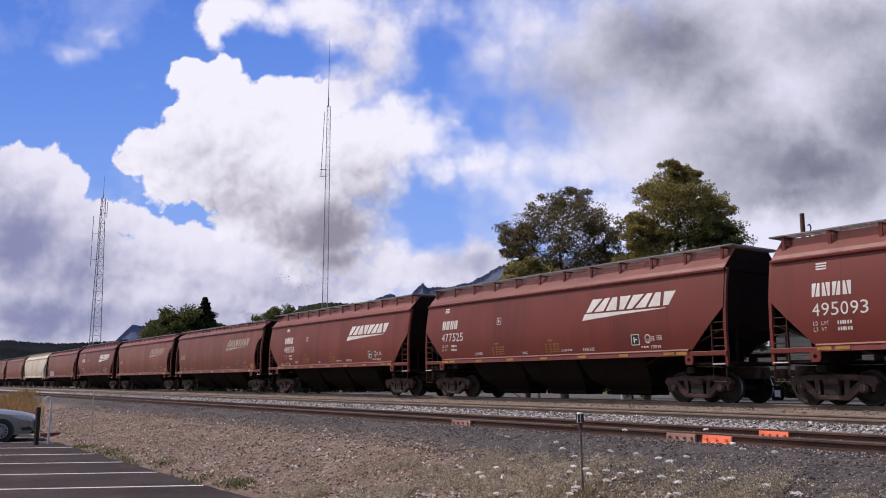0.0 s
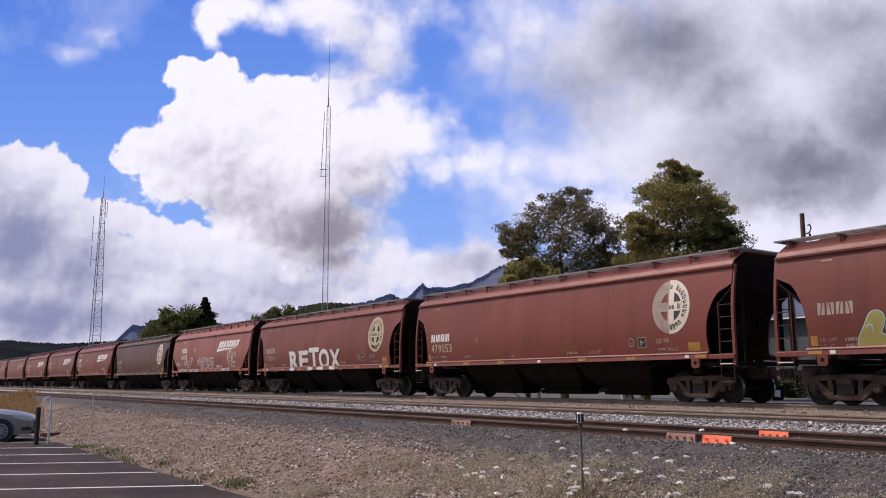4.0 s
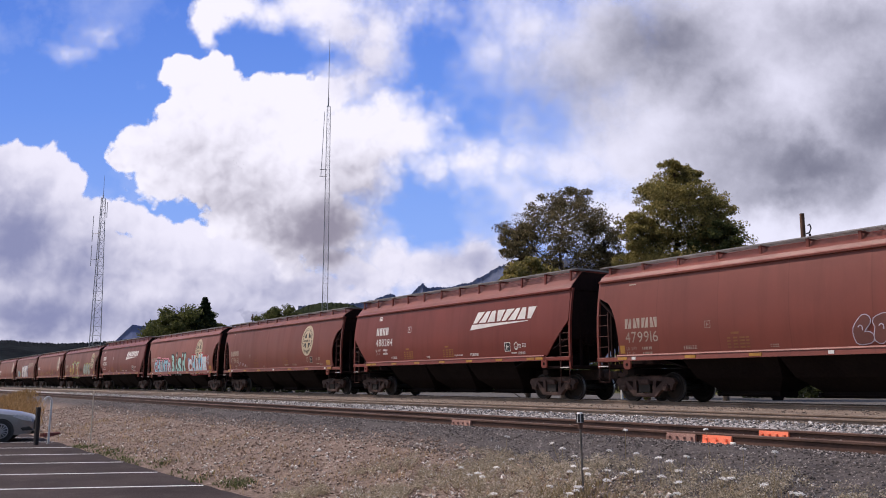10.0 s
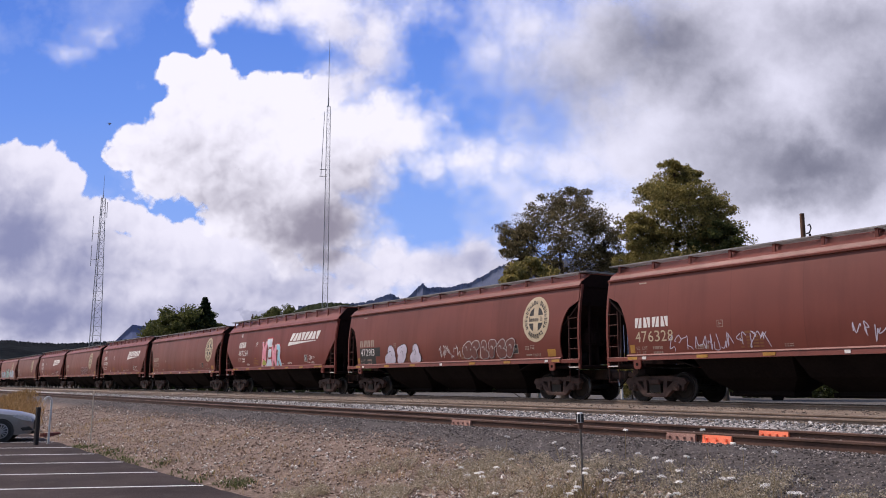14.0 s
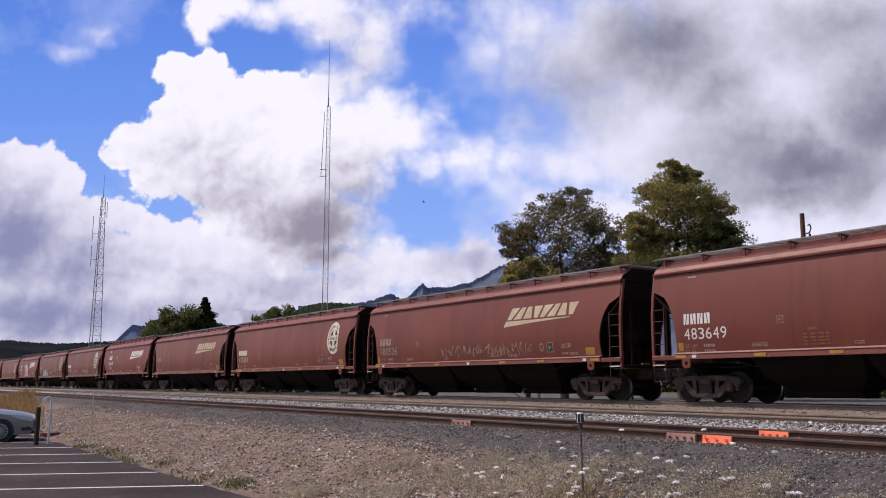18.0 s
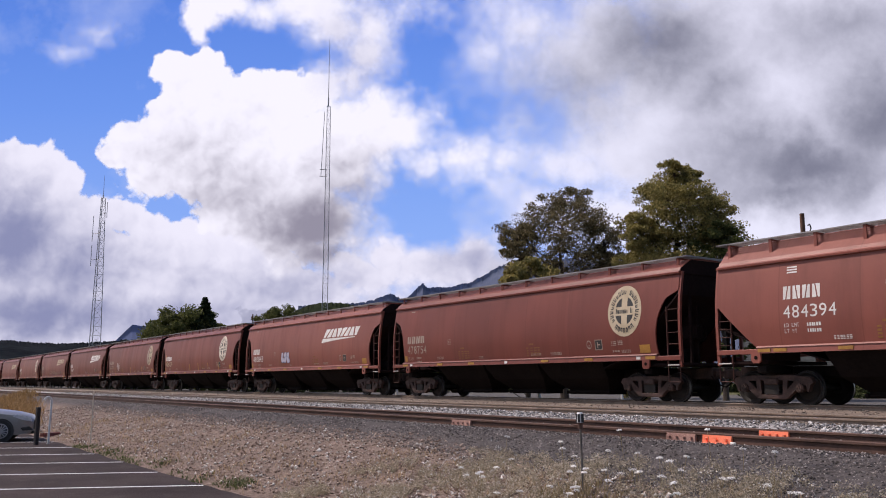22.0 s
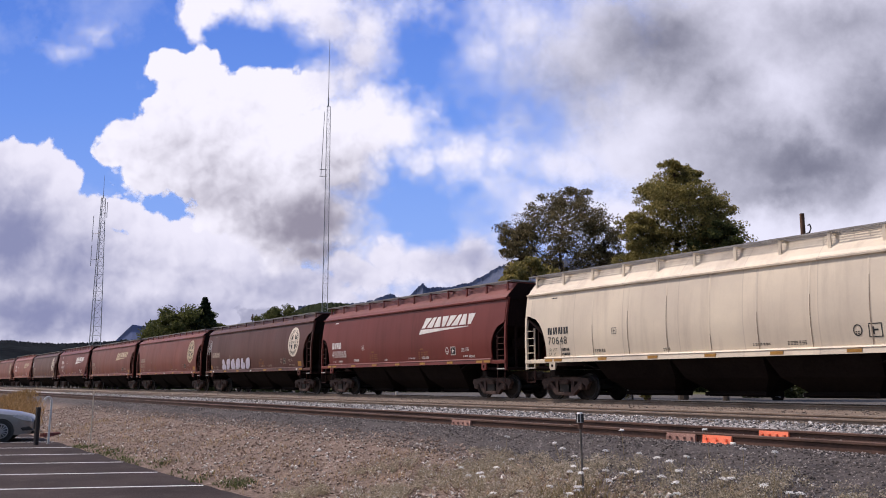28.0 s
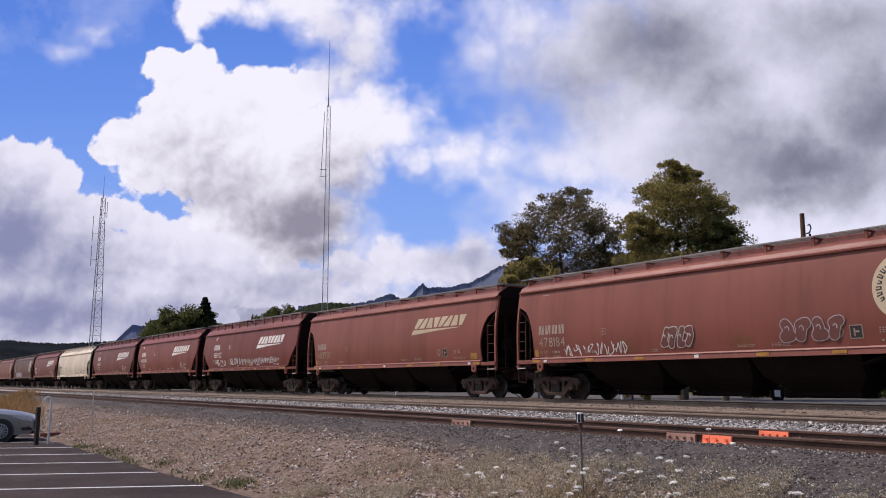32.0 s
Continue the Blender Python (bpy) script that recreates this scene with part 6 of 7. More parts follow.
for j, (z, l) in enumerate(((29, 5.0), (24, 4.0), (33, 3.0))):
    g = Geo()
    p = Vector((0, 0, z)) + side * (1.6 if j < 2 else -0.9)
    g.rod(Vector((0, 0, z)), p, 0.05, n=5).rod(p - Vector((0, 0, l * 0.3)), p + Vector((0, 0, l * 0.7)), 0.06, n=6)
    part("side_antenna", g, GREY_GALV, t2)

pole = thing("utility_pole", Matrix.Translation(spot(655, 80)), "brown wooden utility pole with hooked bracket and pale foot", "utility pole")
part("pole_shaft", Geo().rod((0, 0, 2.2), (0, 0, 15.7), 0.27, 0.20, n=12), POLE_WOOD, pole)
part("painted_foot", Geo().rod((0, 0, -0.3), (0, 0, 2.2), 0.29, 0.27, n=12), BRIGHT_WHITE, pole)
r_ = -side
hook = [Vector((0, 0, 13.9)) + r_ * 0.25, Vector((0, 0, 14.0)) + r_ * 0.55, Vector((0, 0, 14.4)) + r_ * 0.73, Vector((0, 0, 14.75)) + r_ * 0.62, Vector((0, 0, 14.65)) + r_ * 0.44]
part("bracket", Geo().path(hook, 0.055), BLACK, pole)
part("insulator", Geo().rod(Vector((0, 0, 13.3)) + r_ * 0.58, Vector((0, 0, 13.9)) + r_ * 0.58, 0.12, 0.09, n=8), BLACK, pole)


# ---- loose stones ----
def stone_material(name, a, b, c):
    k = Nodes(name)
    isl = k.n("NewGeometry").outputs["Random Per Island"]
    fine = k.noise(40, 5)
    col = k.ramp(isl, [(0.1, a), (0.6, b), (0.97, c)])
    col = k.mix(k.math("MULTIPLY", fine, 0.5), col, k.mix(0.5, col, (0.05, 0.042, 0.036)))
    k.bump(fine, 0.4, 0.01)
    return k.done(col, 0.9, 0, 0.25)


def scatter_stones(name, seed, n, xfun, y0, y1, size, material, label, lift=0.25, slant=0.0, top_slant=0.0):
    rs = np.random.RandomState(seed)
    x = xfun(rs, n)
    low = y0 - slant * np.maximum(0, x + 12.5)
    high = y1 - top_slant * np.maximum(0, x + 12.5)
    y = low + (high - low) * rs.uniform(0, 1, n)
    z = np.array([ground_z(a, b) for a, b in zip(x, y)])
    s = size[0] + (size[1] - size[0]) * rs.uniform(0, 1, n) ** 2.6
    base = np.array([(1, 0, 0), (0.2, 0.95, 0), (-0.9, 0.4, 0), (-0.5, -0.8, 0), (0.6, -0.85, 0), (0.1, 0.1, 0.8), (0, 0, -0.6)])
    tris = np.array([(0, 1, 5), (1, 2, 5), (2, 3, 5), (3, 4, 5), (4, 0, 5), (1, 0, 6), (2, 1, 6), (3, 2, 6), (4, 3, 6), (0, 4, 6)])
    v = base[None] * s[:, None, None] * rs.uniform(0.6, 1.35, (n, 7, 3))
    a = rs.uniform(0, 6.28, n)
    c, d = np.cos(a)[:, None], np.sin(a)[:, None]
    vx, vy = v[:, :, 0] * c - v[:, :, 1] * d, v[:, :, 0] * d + v[:, :, 1] * c
    tilt = rs.uniform(-0.4, 0.4, (n, 1))
    vz = v[:, :, 2] + vx * tilt
    co = np.stack([vx + x[:, None], vy + y[:, None], vz + (z + s * lift)[:, None]], axis=2).reshape(-1, 3)
    f = (tris[None] + 7 * np.arange(n)[:, None, None]).reshape(-1)
    me = bpy.data.meshes.new(name)
    me.vertices.add(len(co))
    me.vertices.foreach_set("co", co.ravel())
    me.loops.add(len(f))
    me.loops.foreach_set("vertex_index", f)
    me.polygons.add(len(f) // 3)
    me.polygons.foreach_set("loop_start", np.arange(0, len(f), 3))
    me.update(calc_edges=True)
    me.materials.append(material)
    return solid(name, me, None, None, label, "stones", kind="stuff")


TAN_STONE = stone_material("tan_stones", (0.13, 0.085, 0.065), (0.33, 0.230, 0.178), (0.58, 0.46, 0.38))
DARK_STONE = stone_material("dark_ballast", (0.034, 0.029, 0.027), (0.175, 0.150, 0.142), (0.46, 0.41, 0.385))
PALE_STONE = stone_material("pale_ballast", (0.08, 0.075, 0.07), (0.42, 0.395, 0.38), (0.78, 0.75, 0.72))
WHITE_STONE = stone_material("white_stones", (0.50, 0.46, 0.41), (0.72, 0.67, 0.61), (0.88, 0.84, 0.79))
near_x = lambda rs, n: -3.0 - 38.0 * rs.uniform(0, 1, n) ** 1.7
far_x = lambda rs, n: -4.0 - 66.0 * rs.uniform(0, 1, n) ** 1.6
scatter_stones("bank_stones", 1, 40000, near_x, 5.0, 8.5, (0.005, 0.030), TAN_STONE, "loose tan stones over the sloping bank", top_slant=0.19)
scatter_stones("white_stones", 2, 4200, near_x, 5.0, 8.1, (0.006, 0.036), WHITE_STONE, "scattered pale stones on the bank", top_slant=0.16)
scatter_stones("dark_ballast_stones", 3, 52000, near_x, 7.8, 9.55, (0.005, 0.019), DARK_STONE, "dark grey ballast stones along the siding", 0.25, 0.19)
scatter_stones("dark_ballast_stones", 4, 14000, far_x, 9.55, 11.4, (0.010, 0.034), DARK_STONE, "dark grey ballast stones between the siding rails")
scatter_stones("pale_ballast_stones", 5, 30000, far_x, 11.2, 13.6, (0.012, 0.040), PALE_STONE, "pale grey ballast stones between the tracks", 0.4)
scatter_stones("white_stones", 7, 420, near_x, 5.1, 8.3, (0.018, 0.046), WHITE_STONE, "larger pale stones strewn over the bank", top_slant=0.14)
BROWN_STONE = stone_material("dusty_ballast", (0.12, 0.095, 0.078), (0.24, 0.195, 0.16), (0.38, 0.32, 0.27))
scatter_stones("dusty_ballast_stones", 6, 14000, lambda rs, n: -8.0 - 80.0 * rs.uniform(0, 1, n) ** 1.4, 13.2, 24.3, (0.016, 0.045), BROWN_STONE, "dusty brown ballast stones round the running tracks", 0.2)

# ---- joint bars on the siding's rails ----
def joint_bar(x0, x1, y, z, material, label, bolts=4):
    bar = thing("joint_bar", pose((x0 + x1) / 2, y, z), label, "rail joint")
    w = (x1 - x0) / 2
    part("fishplate", Geo().prism([(-0.055, 0.03), (-0.040, 0.135), (-0.012, 0.128), (-0.012, 0.034)], 0, -w, w), material, bar)
    for i in range(bolts):
        x = -w + (i + 0.5) * 2 * w / bolts
        part("bolt", Geo().rod((x, -0.05, 0.082), (x, -0.085, 0.082), 0.02, n=6), material, bar)
    return bar


S_BASE = -0.077 - 0.158
joint_bar(-8.30, -7.80, 10.28 - 0.7525, S_BASE, JOINT_RUST, "rusty bolted rail joint bar on the siding")
bar = joint_bar(-7.68, -7.22, 10.28 - 0.7525, S_BASE, ORANGE_P, "rail joint bar sprayed bright orange", 3)
part("painted_foot", Geo().prism([(-0.16, -0.004), (-0.15, 0.02), (-0.05, 0.04), (-0.05, -0.004)], 0, -0.21, 0.18), ORANGE_P, bar)
part("flag_end", Geo().box(0.24, 0.32, -0.10, -0.06, 0.03, 0.06, 0.008), BRIGHT_WHITE, bar)
joint_bar(-7.88, -7.40, 10.28 + 0.7525, S_BASE, ORANGE_P, "rail joint bar sprayed orange on the far rail", 4)
joint_bar(-13.55, -12.95, 10.28 - 0.7525, S_BASE, JOINT_RUST, "rusty bolted rail joint bar on the siding")

# ---- posts at the edge of the lot ----
hook_post = thing("hooked_vent_pipe", pose(-24.8, 4.40, LOT_Z + 0.03), "white-painted pipe bent over at its top", "pipe")
cane = [(0, 0, 0), (0.0, 0.02, 1.08), (0, 0.01, 1.16), (0, -0.03, 1.21), (0, -0.08, 1.225), (0, -0.13, 1.20), (0, -0.155, 1.14)]
part("pipe", Geo().path(cane, 0.027, n=10), BRIGHT_WHITE, hook_post)
solid("timber_bollard", Geo().box(-0.048, 0.048, -0.048, 0.048, 0, 0.97, 0.012), worn("dark_timber", (0.022, 0.018, 0.018), (0.055, 0.045, 0.042), 8, 0.9), pose(-24.5, 4.06, LOT_Z + 0.03, 0, 0, 20), "dark square timber post at the lot's edge", "bollard")
STAKE = worn("weathered_stake", (0.42, 0.37, 0.30), (0.60, 0.54, 0.45), 9, 0.85)
stake = solid("survey_stake", Geo().box(-0.012, 0.012, -0.012, 0.012, 0, 1.30, 0.004), STAKE, pose(-22.6, 4.97, -0.90, 0, 1.0, 12), "thin pale weathered wooden stake", "stake")
marker = thing("rail_marker_post", pose(-7.185, 6.815, ground_z(-7.185, 6.815) - 0.02, 0.6, -1.2, 0), "grey pipe marker with black and white cap", "marker post")
part("pipe", Geo().rod((0, 0, 0), (0, 0, 0.84), 0.012, n=10), worn("dull_pipe", (0.10, 0.088, 0.078), (0.20, 0.18, 0.16), 9, 0.6, 0.3), marker)
part("collar", Geo().rod((0, 0, 0.76), (0, 0, 0.83), 0.027, n=10).rod((0.0, 0, 0.795), (-0.07, -0.03, 0.80), 0.016, n=6), RAIL_RUST, marker)
cap = part("cap", Geo().rod((0, 0, 0.83), (0, 0, 0.92), 0.038, n=12).rod((0, 0, 0.92), (0, 0, 0.945), 0.038, 0.026, n=12), BRIGHT_WHITE, marker)
for a in range(6):
    t = a * math.pi / 3 + 0.5
    part("black_stripe", Geo().box(-0.013, 0.013, 0.030, 0.042, 0.832, 0.925), DARK_P, cap, at=pose(0, 0, 0, 0, 0, math.degrees(t)))
solid("tie_offcut", Geo().box(-0.30, 0.30, -0.09, 0.09, -0.08, 0.07, 0.02), WOOD_TIE, pose(-7.05, 6.32, ground_z(-7.05, 6.32) + 0.0, 2, 0, 44), "weathered dark timber offcut half sunk in weeds", "timber")


# ---- weeds ----
def blades(name, seed, spots, n, height, lean, width, material, label, category="grass"):
    """Tufts of bent blades, three quads each."""
    rs = random.Random(seed)
    g = Geo()
    for cx, cy, r in spots:
        for i in range(n):
            a, q = rs.uniform(0, 6.28), r * rs.random() ** 0.6
            x, y = cx + q * math.cos(a), cy + q * math.sin(a)
            z = ground_z(x, y) - 0.01
            hgt = height * rs.uniform(0.4, 1.15)
            b = rs.uniform(0, 6.28)
            dx, dy = math.cos(b), math.sin(b)
            l = lean * hgt * rs.uniform(0.3, 1.2)
            w = width * rs.uniform(0.7, 1.4)
            px, py = -dy * w, dx * w
            rows = []
            for t, k in ((0, 1), (0.45, 0.9), (0.8, 0.55), (1.0, 0.08)):
                ox, oy, oz = x + dx * l * t * t, y + dy * l * t * t, z + hgt * (t - 0.15 * t * t * lean)
                rows.append([(ox - px * k, oy - py * k, oz), (ox + px * k, oy + py * k, oz)])
            g.sheet(rows)
    return solid(name, g.mesh(name, material), None, None, label, category, kind="stuff")


STRAW = leaf_material("dry_straw", (0.25, 0.165, 0.085), (0.43, 0.30, 0.16), (0.56, 0.43, 0.26))
WEED = leaf_material("olive_weeds", (0.14, 0.108, 0.050), (0.27, 0.21, 0.105), (0.46, 0.37, 0.22))
GREENW = leaf_material("green_weeds", (0.050, 0.066, 0.022), (0.100, 0.115, 0.042), (0.18, 0.18, 0.08))
GOLD = leaf_material("golden_grass", (0.165, 0.098, 0.040), (0.285, 0.172, 0.072), (0.41, 0.275, 0.128))
rw = random.Random(77)
spots_dry = [(rw.uniform(-12.5, -3.6), rw.uniform(5.5, 7.5), 0.35) for _ in range(115)]
blades("dry_grass", 1, spots_dry, 22, 0.10, 1.0, 0.0035, STRAW, "short dry straw-coloured grass on the bank")
WEED_LEAF = leaf_material("grey_green_weeds", (0.20, 0.168, 0.110), (0.46, 0.39, 0.275), (0.80, 0.71, 0.60))


def weed_mat(name, seed, n, x0, x1, y0, y1, tall, per, size, material, label):
    """A low ragged mat of small leaves over the bank."""
    rs = random.Random(seed)
    centres = []
    while len(centres) < n:
        x, y = rs.uniform(x0, x1), y0 + (y1 - y0) * rs.random() ** 1.5
        if noise.noise((x * 0.8, y * 1.1, seed)) < -0.12:
            continue
        k = rs.uniform(0.4, 1.0)
        centres.append((x, y, ground_z(x, y) + tall * k * 0.5, tall * k))
    me = leaf_cloud(rs, centres, per, 0.8, size)
    me.materials.append(material)
    return solid(name, me, None, None, label, "weeds", kind="stuff")


weed_mat("weeds", 2, 2000, -11.5, -2.8, 5.0, 8.0, 0.105, 60, 0.0115, WEED_LEAF, "grey-green flowering weeds among the stones")
weed_mat("weeds", 12, 200, -8.4, -5.2, 5.8, 8.2, 0.17, 70, 0.0125, WEED_LEAF, "taller weeds round the marker post")
weed_mat("white_blossoms", 13, 420, -10.5, -3.0, 5.2, 8.2, 0.16, 7, 0.011, BRIGHT_WHITE, "small white blossoms among the weeds")
blades("weeds", 3, [(-7.1 + rw.uniform(-0.5, 0.5), 6.7 + rw.uniform(-0.4, 0.4), 0.2) for _ in range(10)], 40, 0.15, 0.6, 0.005, WEED, "olive weeds round the marker post", "weeds")
blades("weeds", 4, [(-13.2 + rw.uniform(-0.4, 0.4), 4.95 + rw.uniform(-0.1, 0.25), 0.2) for _ in range(9)] + [(-14.0 - rw.uniform(0, 10.5), 4.85 + rw.uniform(-0.1, 0.35), 0.25) for _ in range(34)], 34, 0.085, 1.0, 0.008, GREENW, "low green weeds along the lot's edge", "weeds")
blades("tall_dry_grass", 5, [(-q, q * rw.uniform(0.125, 0.158), 0.6) for q in [rw.uniform(34, 62) for _ in range(120)]], 34, 0.46, 0.6, 0.012, GOLD, "tall golden dry grass behind the parked car")
blades("dry_grass", 6, [(rw.uniform(-30, -12), rw.uniform(5.0, 7.8), 0.4) for _ in range(60)], 18, 0.14, 0.8, 0.005, STRAW, "sparse dry grass on the bank")


def flower_plant(seed, hgt):
    rs = random.Random(seed)
    plant = thing("wild_carrot_plant", None, "slender weed with white lacy flower head", "flower", "white flowers on the bank")
    top = Vector((rs.uniform(-0.04, 0.04), rs.uniform(-0.04, 0.04), hgt))
    part("stem", Geo().path([(0, 0, -0.03), tuple(top * 0.5 + Vector((0.01, 0, 0))), tuple(top)], 0.0028, n=5), WEED, plant)
    g = Geo()
    r = rs.uniform(0.022, 0.044)
    for i in range(60):
        a, u = i * 2.4, (i + 0.5) / 60
        q = r * math.sqrt(1 - (1 - u) ** 2)
        p = top + Vector((q * math.cos(a) * rs.uniform(0.7, 1.3), q * math.sin(a) * rs.uniform(0.7, 1.3), r * 0.45 * (1 - u) + rs.uniform(-0.3, 0.2) * r))
        s = 0.0065
        g.add([p + Vector((s, 0, 0)), p + Vector((0, s, 0.002)), p + Vector((-s, 0, 0)), p + Vector((0, -s, 0.002)), p + Vector((0, 0, 0.006))], [(0, 1, 4), (1, 2, 4), (2, 3, 4), (3, 0, 4)])
    tagged(part("flower_head", g, BRIGHT_WHITE, plant), kind="stuff")
    return plant


FLOWERS = []
models_f = [flower_plant(900 + i, hh) for i, hh in enumerate((0.16, 0.24, 0.33, 0.44))]
for i in range(52):
    near = i < 36
    x, y = (rw.gauss(-6.8, 0.9), rw.gauss(7.0, 0.6)) if near else (rw.uniform(-10.5, -3.9), rw.uniform(6.0, 8.4))
    y = min(max(y, 5.9), 8.5)
    m = Matrix.Translation((x, y, ground_z(x, y))) @ pose(0, 0, 0, rw.uniform(-8, 8), rw.uniform(-8, 8), rw.uniform(0, 360))
    src = models_f[i % 4 if near else i % 2]
    if i < 4:
        models_f[i].matrix_basis = m
        FLOWERS.append((models_f[i], m))
    else:
        FLOWERS.append((copy_thing(src, m), m))


# ---- the parked car at the edge of the lot ----
def make_sedan():
    car = thing("parked_car", pose(-26.9, 4.42, LOT_Z + 0.035, 0, 0, 75) @ Matrix.Scale(0.87, 4), "silver sedan parked nose-in at the lot's edge", "car")
    SILVER_P = worn("silver_car_paint", (0.26, 0.263, 0.272), (0.32, 0.323, 0.334), 5, 0.3, 0.55, bump=0)
    GLASS = worn("dark_car_glass", (0.012, 0.014, 0.016), (0.02, 0.022, 0.025), 5, 0.08, bump=0, spec=0.6)
    RUBBER = worn("tyre_rubber", (0.014, 0.014, 0.014), (0.03, 0.03, 0.03), 10, 0.85)
    ALLOY = worn("alloy_rim", (0.38, 0.38, 0.39), (0.52, 0.52, 0.53), 9, 0.35, 0.7, bump=0)
    PLASTIC = worn("black_trim", (0.015, 0.015, 0.016), (0.03, 0.03, 0.032), 9, 0.6)
    # stations from the nose back: x, half width, foot, shoulder, top
    st = [(0.0, 0.64, 0.30, 0.62, 0.70), (-0.10, 0.75, 0.24, 0.70, 0.79), (-0.45, 0.84, 0.20, 0.79, 0.88), (-1.10, 0.88, 0.20, 0.88, 0.97), (-1.45, 0.885, 0.20, 0.92, 1.03), (-2.2, 0.89, 0.20, 0.93, 1.02), (-3.2, 0.89, 0.20, 0.95, 1.04), (-3.9, 0.88, 0.22, 0.98, 1.06), (-4.35, 0.82, 0.28, 0.96, 1.05), (-4.55, 0.72, 0.36, 0.80, 0.92)]
    rows = []
    for x, w, z0, z1, z2 in st:
        rows.append([(x, -w * 0.94, z0), (x, -w, (z0 + z1) / 2), (x, -w * 0.985, z1), (x, -w * 0.80, z2 - 0.02), (x, 0, z2 + 0.03), (x, w * 0.80, z2 - 0.02), (x, w * 0.985, z1), (x, w, (z0 + z1) / 2), (x, w * 0.94, z0)])
    body = Geo().sheet(rows)
    n = 9
    body.add(rows[0], [tuple(range(n))]).add(rows[-1], [tuple(range(n))])
    part("body", body, SILVER_P, car, smooth=True)
    roof = []
    for x, w, z in ((-1.25, 0.70, 1.0), (-1.95, 0.60, 1.38), (-2.5, 0.60, 1.45), (-3.2, 0.60, 1.42), (-4.0, 0.66, 1.06)):
        roof.append([(x, -w - 0.12 * (z < 1.1), z - 0.03), (x, 0, z + 0.02), (x, w + 0.12 * (z < 1.1), z - 0.03)])
    part("windscreen", Geo().sheet(roof[:2], (0, 0, -0.02)), GLASS, car)
    part("roof", Geo().sheet(roof[1:4], (0, 0, -0.04)), SILVER_P, car, smooth=True)
    part("rear_window", Geo().sheet(roof[3:], (0, 0, -0.02)), GLASS, car)
    for s in (-1, 1):
        part("side_window", Geo().add([(-1.35, s * 0.80, 0.99), (-3.85, s * 0.79, 1.02), (-3.2, s * 0.61, 1.38), (-1.98, s * 0.61, 1.35)], [(0, 1, 2, 3)]), GLASS, car)
        part("pillar", Geo().prism([(-2.55, 1.0), (-2.65, 1.0), (-2.62, 1.40), (-2.55, 1.40)], 1, s * 0.60, s * 0.80), PLASTIC, car)
        part("mirror", Geo().box(-1.62, -1.45, min(s * 0.88, s * 1.05), max(s * 0.88, s * 1.05), 0.98, 1.12, 0.03), SILVER_P, car)
        part("headlight", Geo().prism([(-0.03, 0.62), (-0.08, 0.73), (-0.52, 0.84), (-0.60, 0.78), (-0.30, 0.66)], 1, s * 0.56, s * 0.852), worn("headlamp_lens", (0.45, 0.46, 0.48), (0.62, 0.63, 0.66), 9, 0.1, bump=0), car)
        part("fog_lamp_recess", Geo().prism([(0.01, 0.34), (-0.10, 0.46), (-0.36, 0.42), (-0.30, 0.33)], 1, s * 0.55, s * 0.80), PLASTIC, car)
        for x in (-0.92, -3.62):
            part("wheel_arch", Geo().rod((x, s * 0.70, 0.33), (x, s * 0.897, 0.33), 0.385, n=24), PLASTIC, car)
            t = Geo()
            t.rod((x, s * 0.72, 0.325), (x, s * 0.905, 0.325), 0.325, n=28)
            wheel = part("wheel", t, RUBBER, car)
            part("rim_backing", Geo().rod((x, s * 0.90, 0.325), (x, s * 0.908, 0.325), 0.215, n=24), PLASTIC, wheel)
            rim = Geo().rod((x, s * 0.90, 0.325), (x, s * 0.925, 0.325), 0.045, n=12)
            rim.path([(x + 0.22 * math.cos(q * math.pi / 12), s * 0.908, 0.325 + 0.22 * math.sin(q * math.pi / 12)) for q in range(25)], 0.016)
            for q in range(14):
                a = 2 * math.pi * q / 14
                rim.rod((x, s * 0.918, 0.325), (x + 0.21 * math.cos(a), s * 0.914, 0.325 + 0.21 * math.sin(a)), 0.018, n=5)
            part("rim", rim, ALLOY, wheel)
    part("grille", Geo().box(-0.04, 0.035, -0.60, 0.60, 0.36, 0.64, 0.02), PLASTIC, car)
    part("bumper_lip", Geo().box(-0.30, 0.035, -0.66, 0.66, 0.22, 0.32, 0.03), PLASTIC, car)
    return car


make_sedan()
RUSTRED = worn("rusty_red_steel", (0.10, 0.022, 0.016), (0.20, 0.05, 0.035), 8, 0.7)
solid("wheel_stop", Geo().prism([(-0.10, 0.0), (0.10, 0.0), (0.06, 0.10), (-0.06, 0.10)], 1, -0.32, 0.32), RUSTRED, pose(-28.2, 5.05, -0.985, 0, 0, 35), "low reddish wheel stop before the car", "wheel stop")

# ---- across the tracks: a grey house, hedges, a sign ----
SIDING_G = worn("grey_blue_siding", (0.055, 0.060, 0.061), (0.085, 0.092, 0.093), 4, 0.8)
house = thing("house", Matrix.Translation(spot(705, 70)) @ pose(0, 0, 0, 0, 0, 4), "dark grey two-storey house with white window frames", "house")
part("wall", Geo().box(-8, 9, 0, 8, -0.3, 6.0), SIDING_G, house)
for i in range(33):
    part("clapboard", Geo().prism([(-0.03, 0.0), (-0.008, 0.16), (0.0, 0.16), (0.0, 0.0)], 0, -8, 9), SIDING_G, house, at=pose(0, 0, 0.02 + i * 0.18))
part("roof", Geo().prism([(-0.5, 6.02), (4.0, 6.5), (8.5, 6.02), (8.5, 5.88), (-0.5, 5.88)], 0, -8.4, 9.4), worn("dark_shingles", (0.03, 0.03, 0.032), (0.07, 0.068, 0.07), 6, 0.9), house)
part("gutter", Geo().box(-8.4, 9.4, -0.6, -0.5, 5.88, 6.0, 0.02), BRIGHT_WHITE, house)
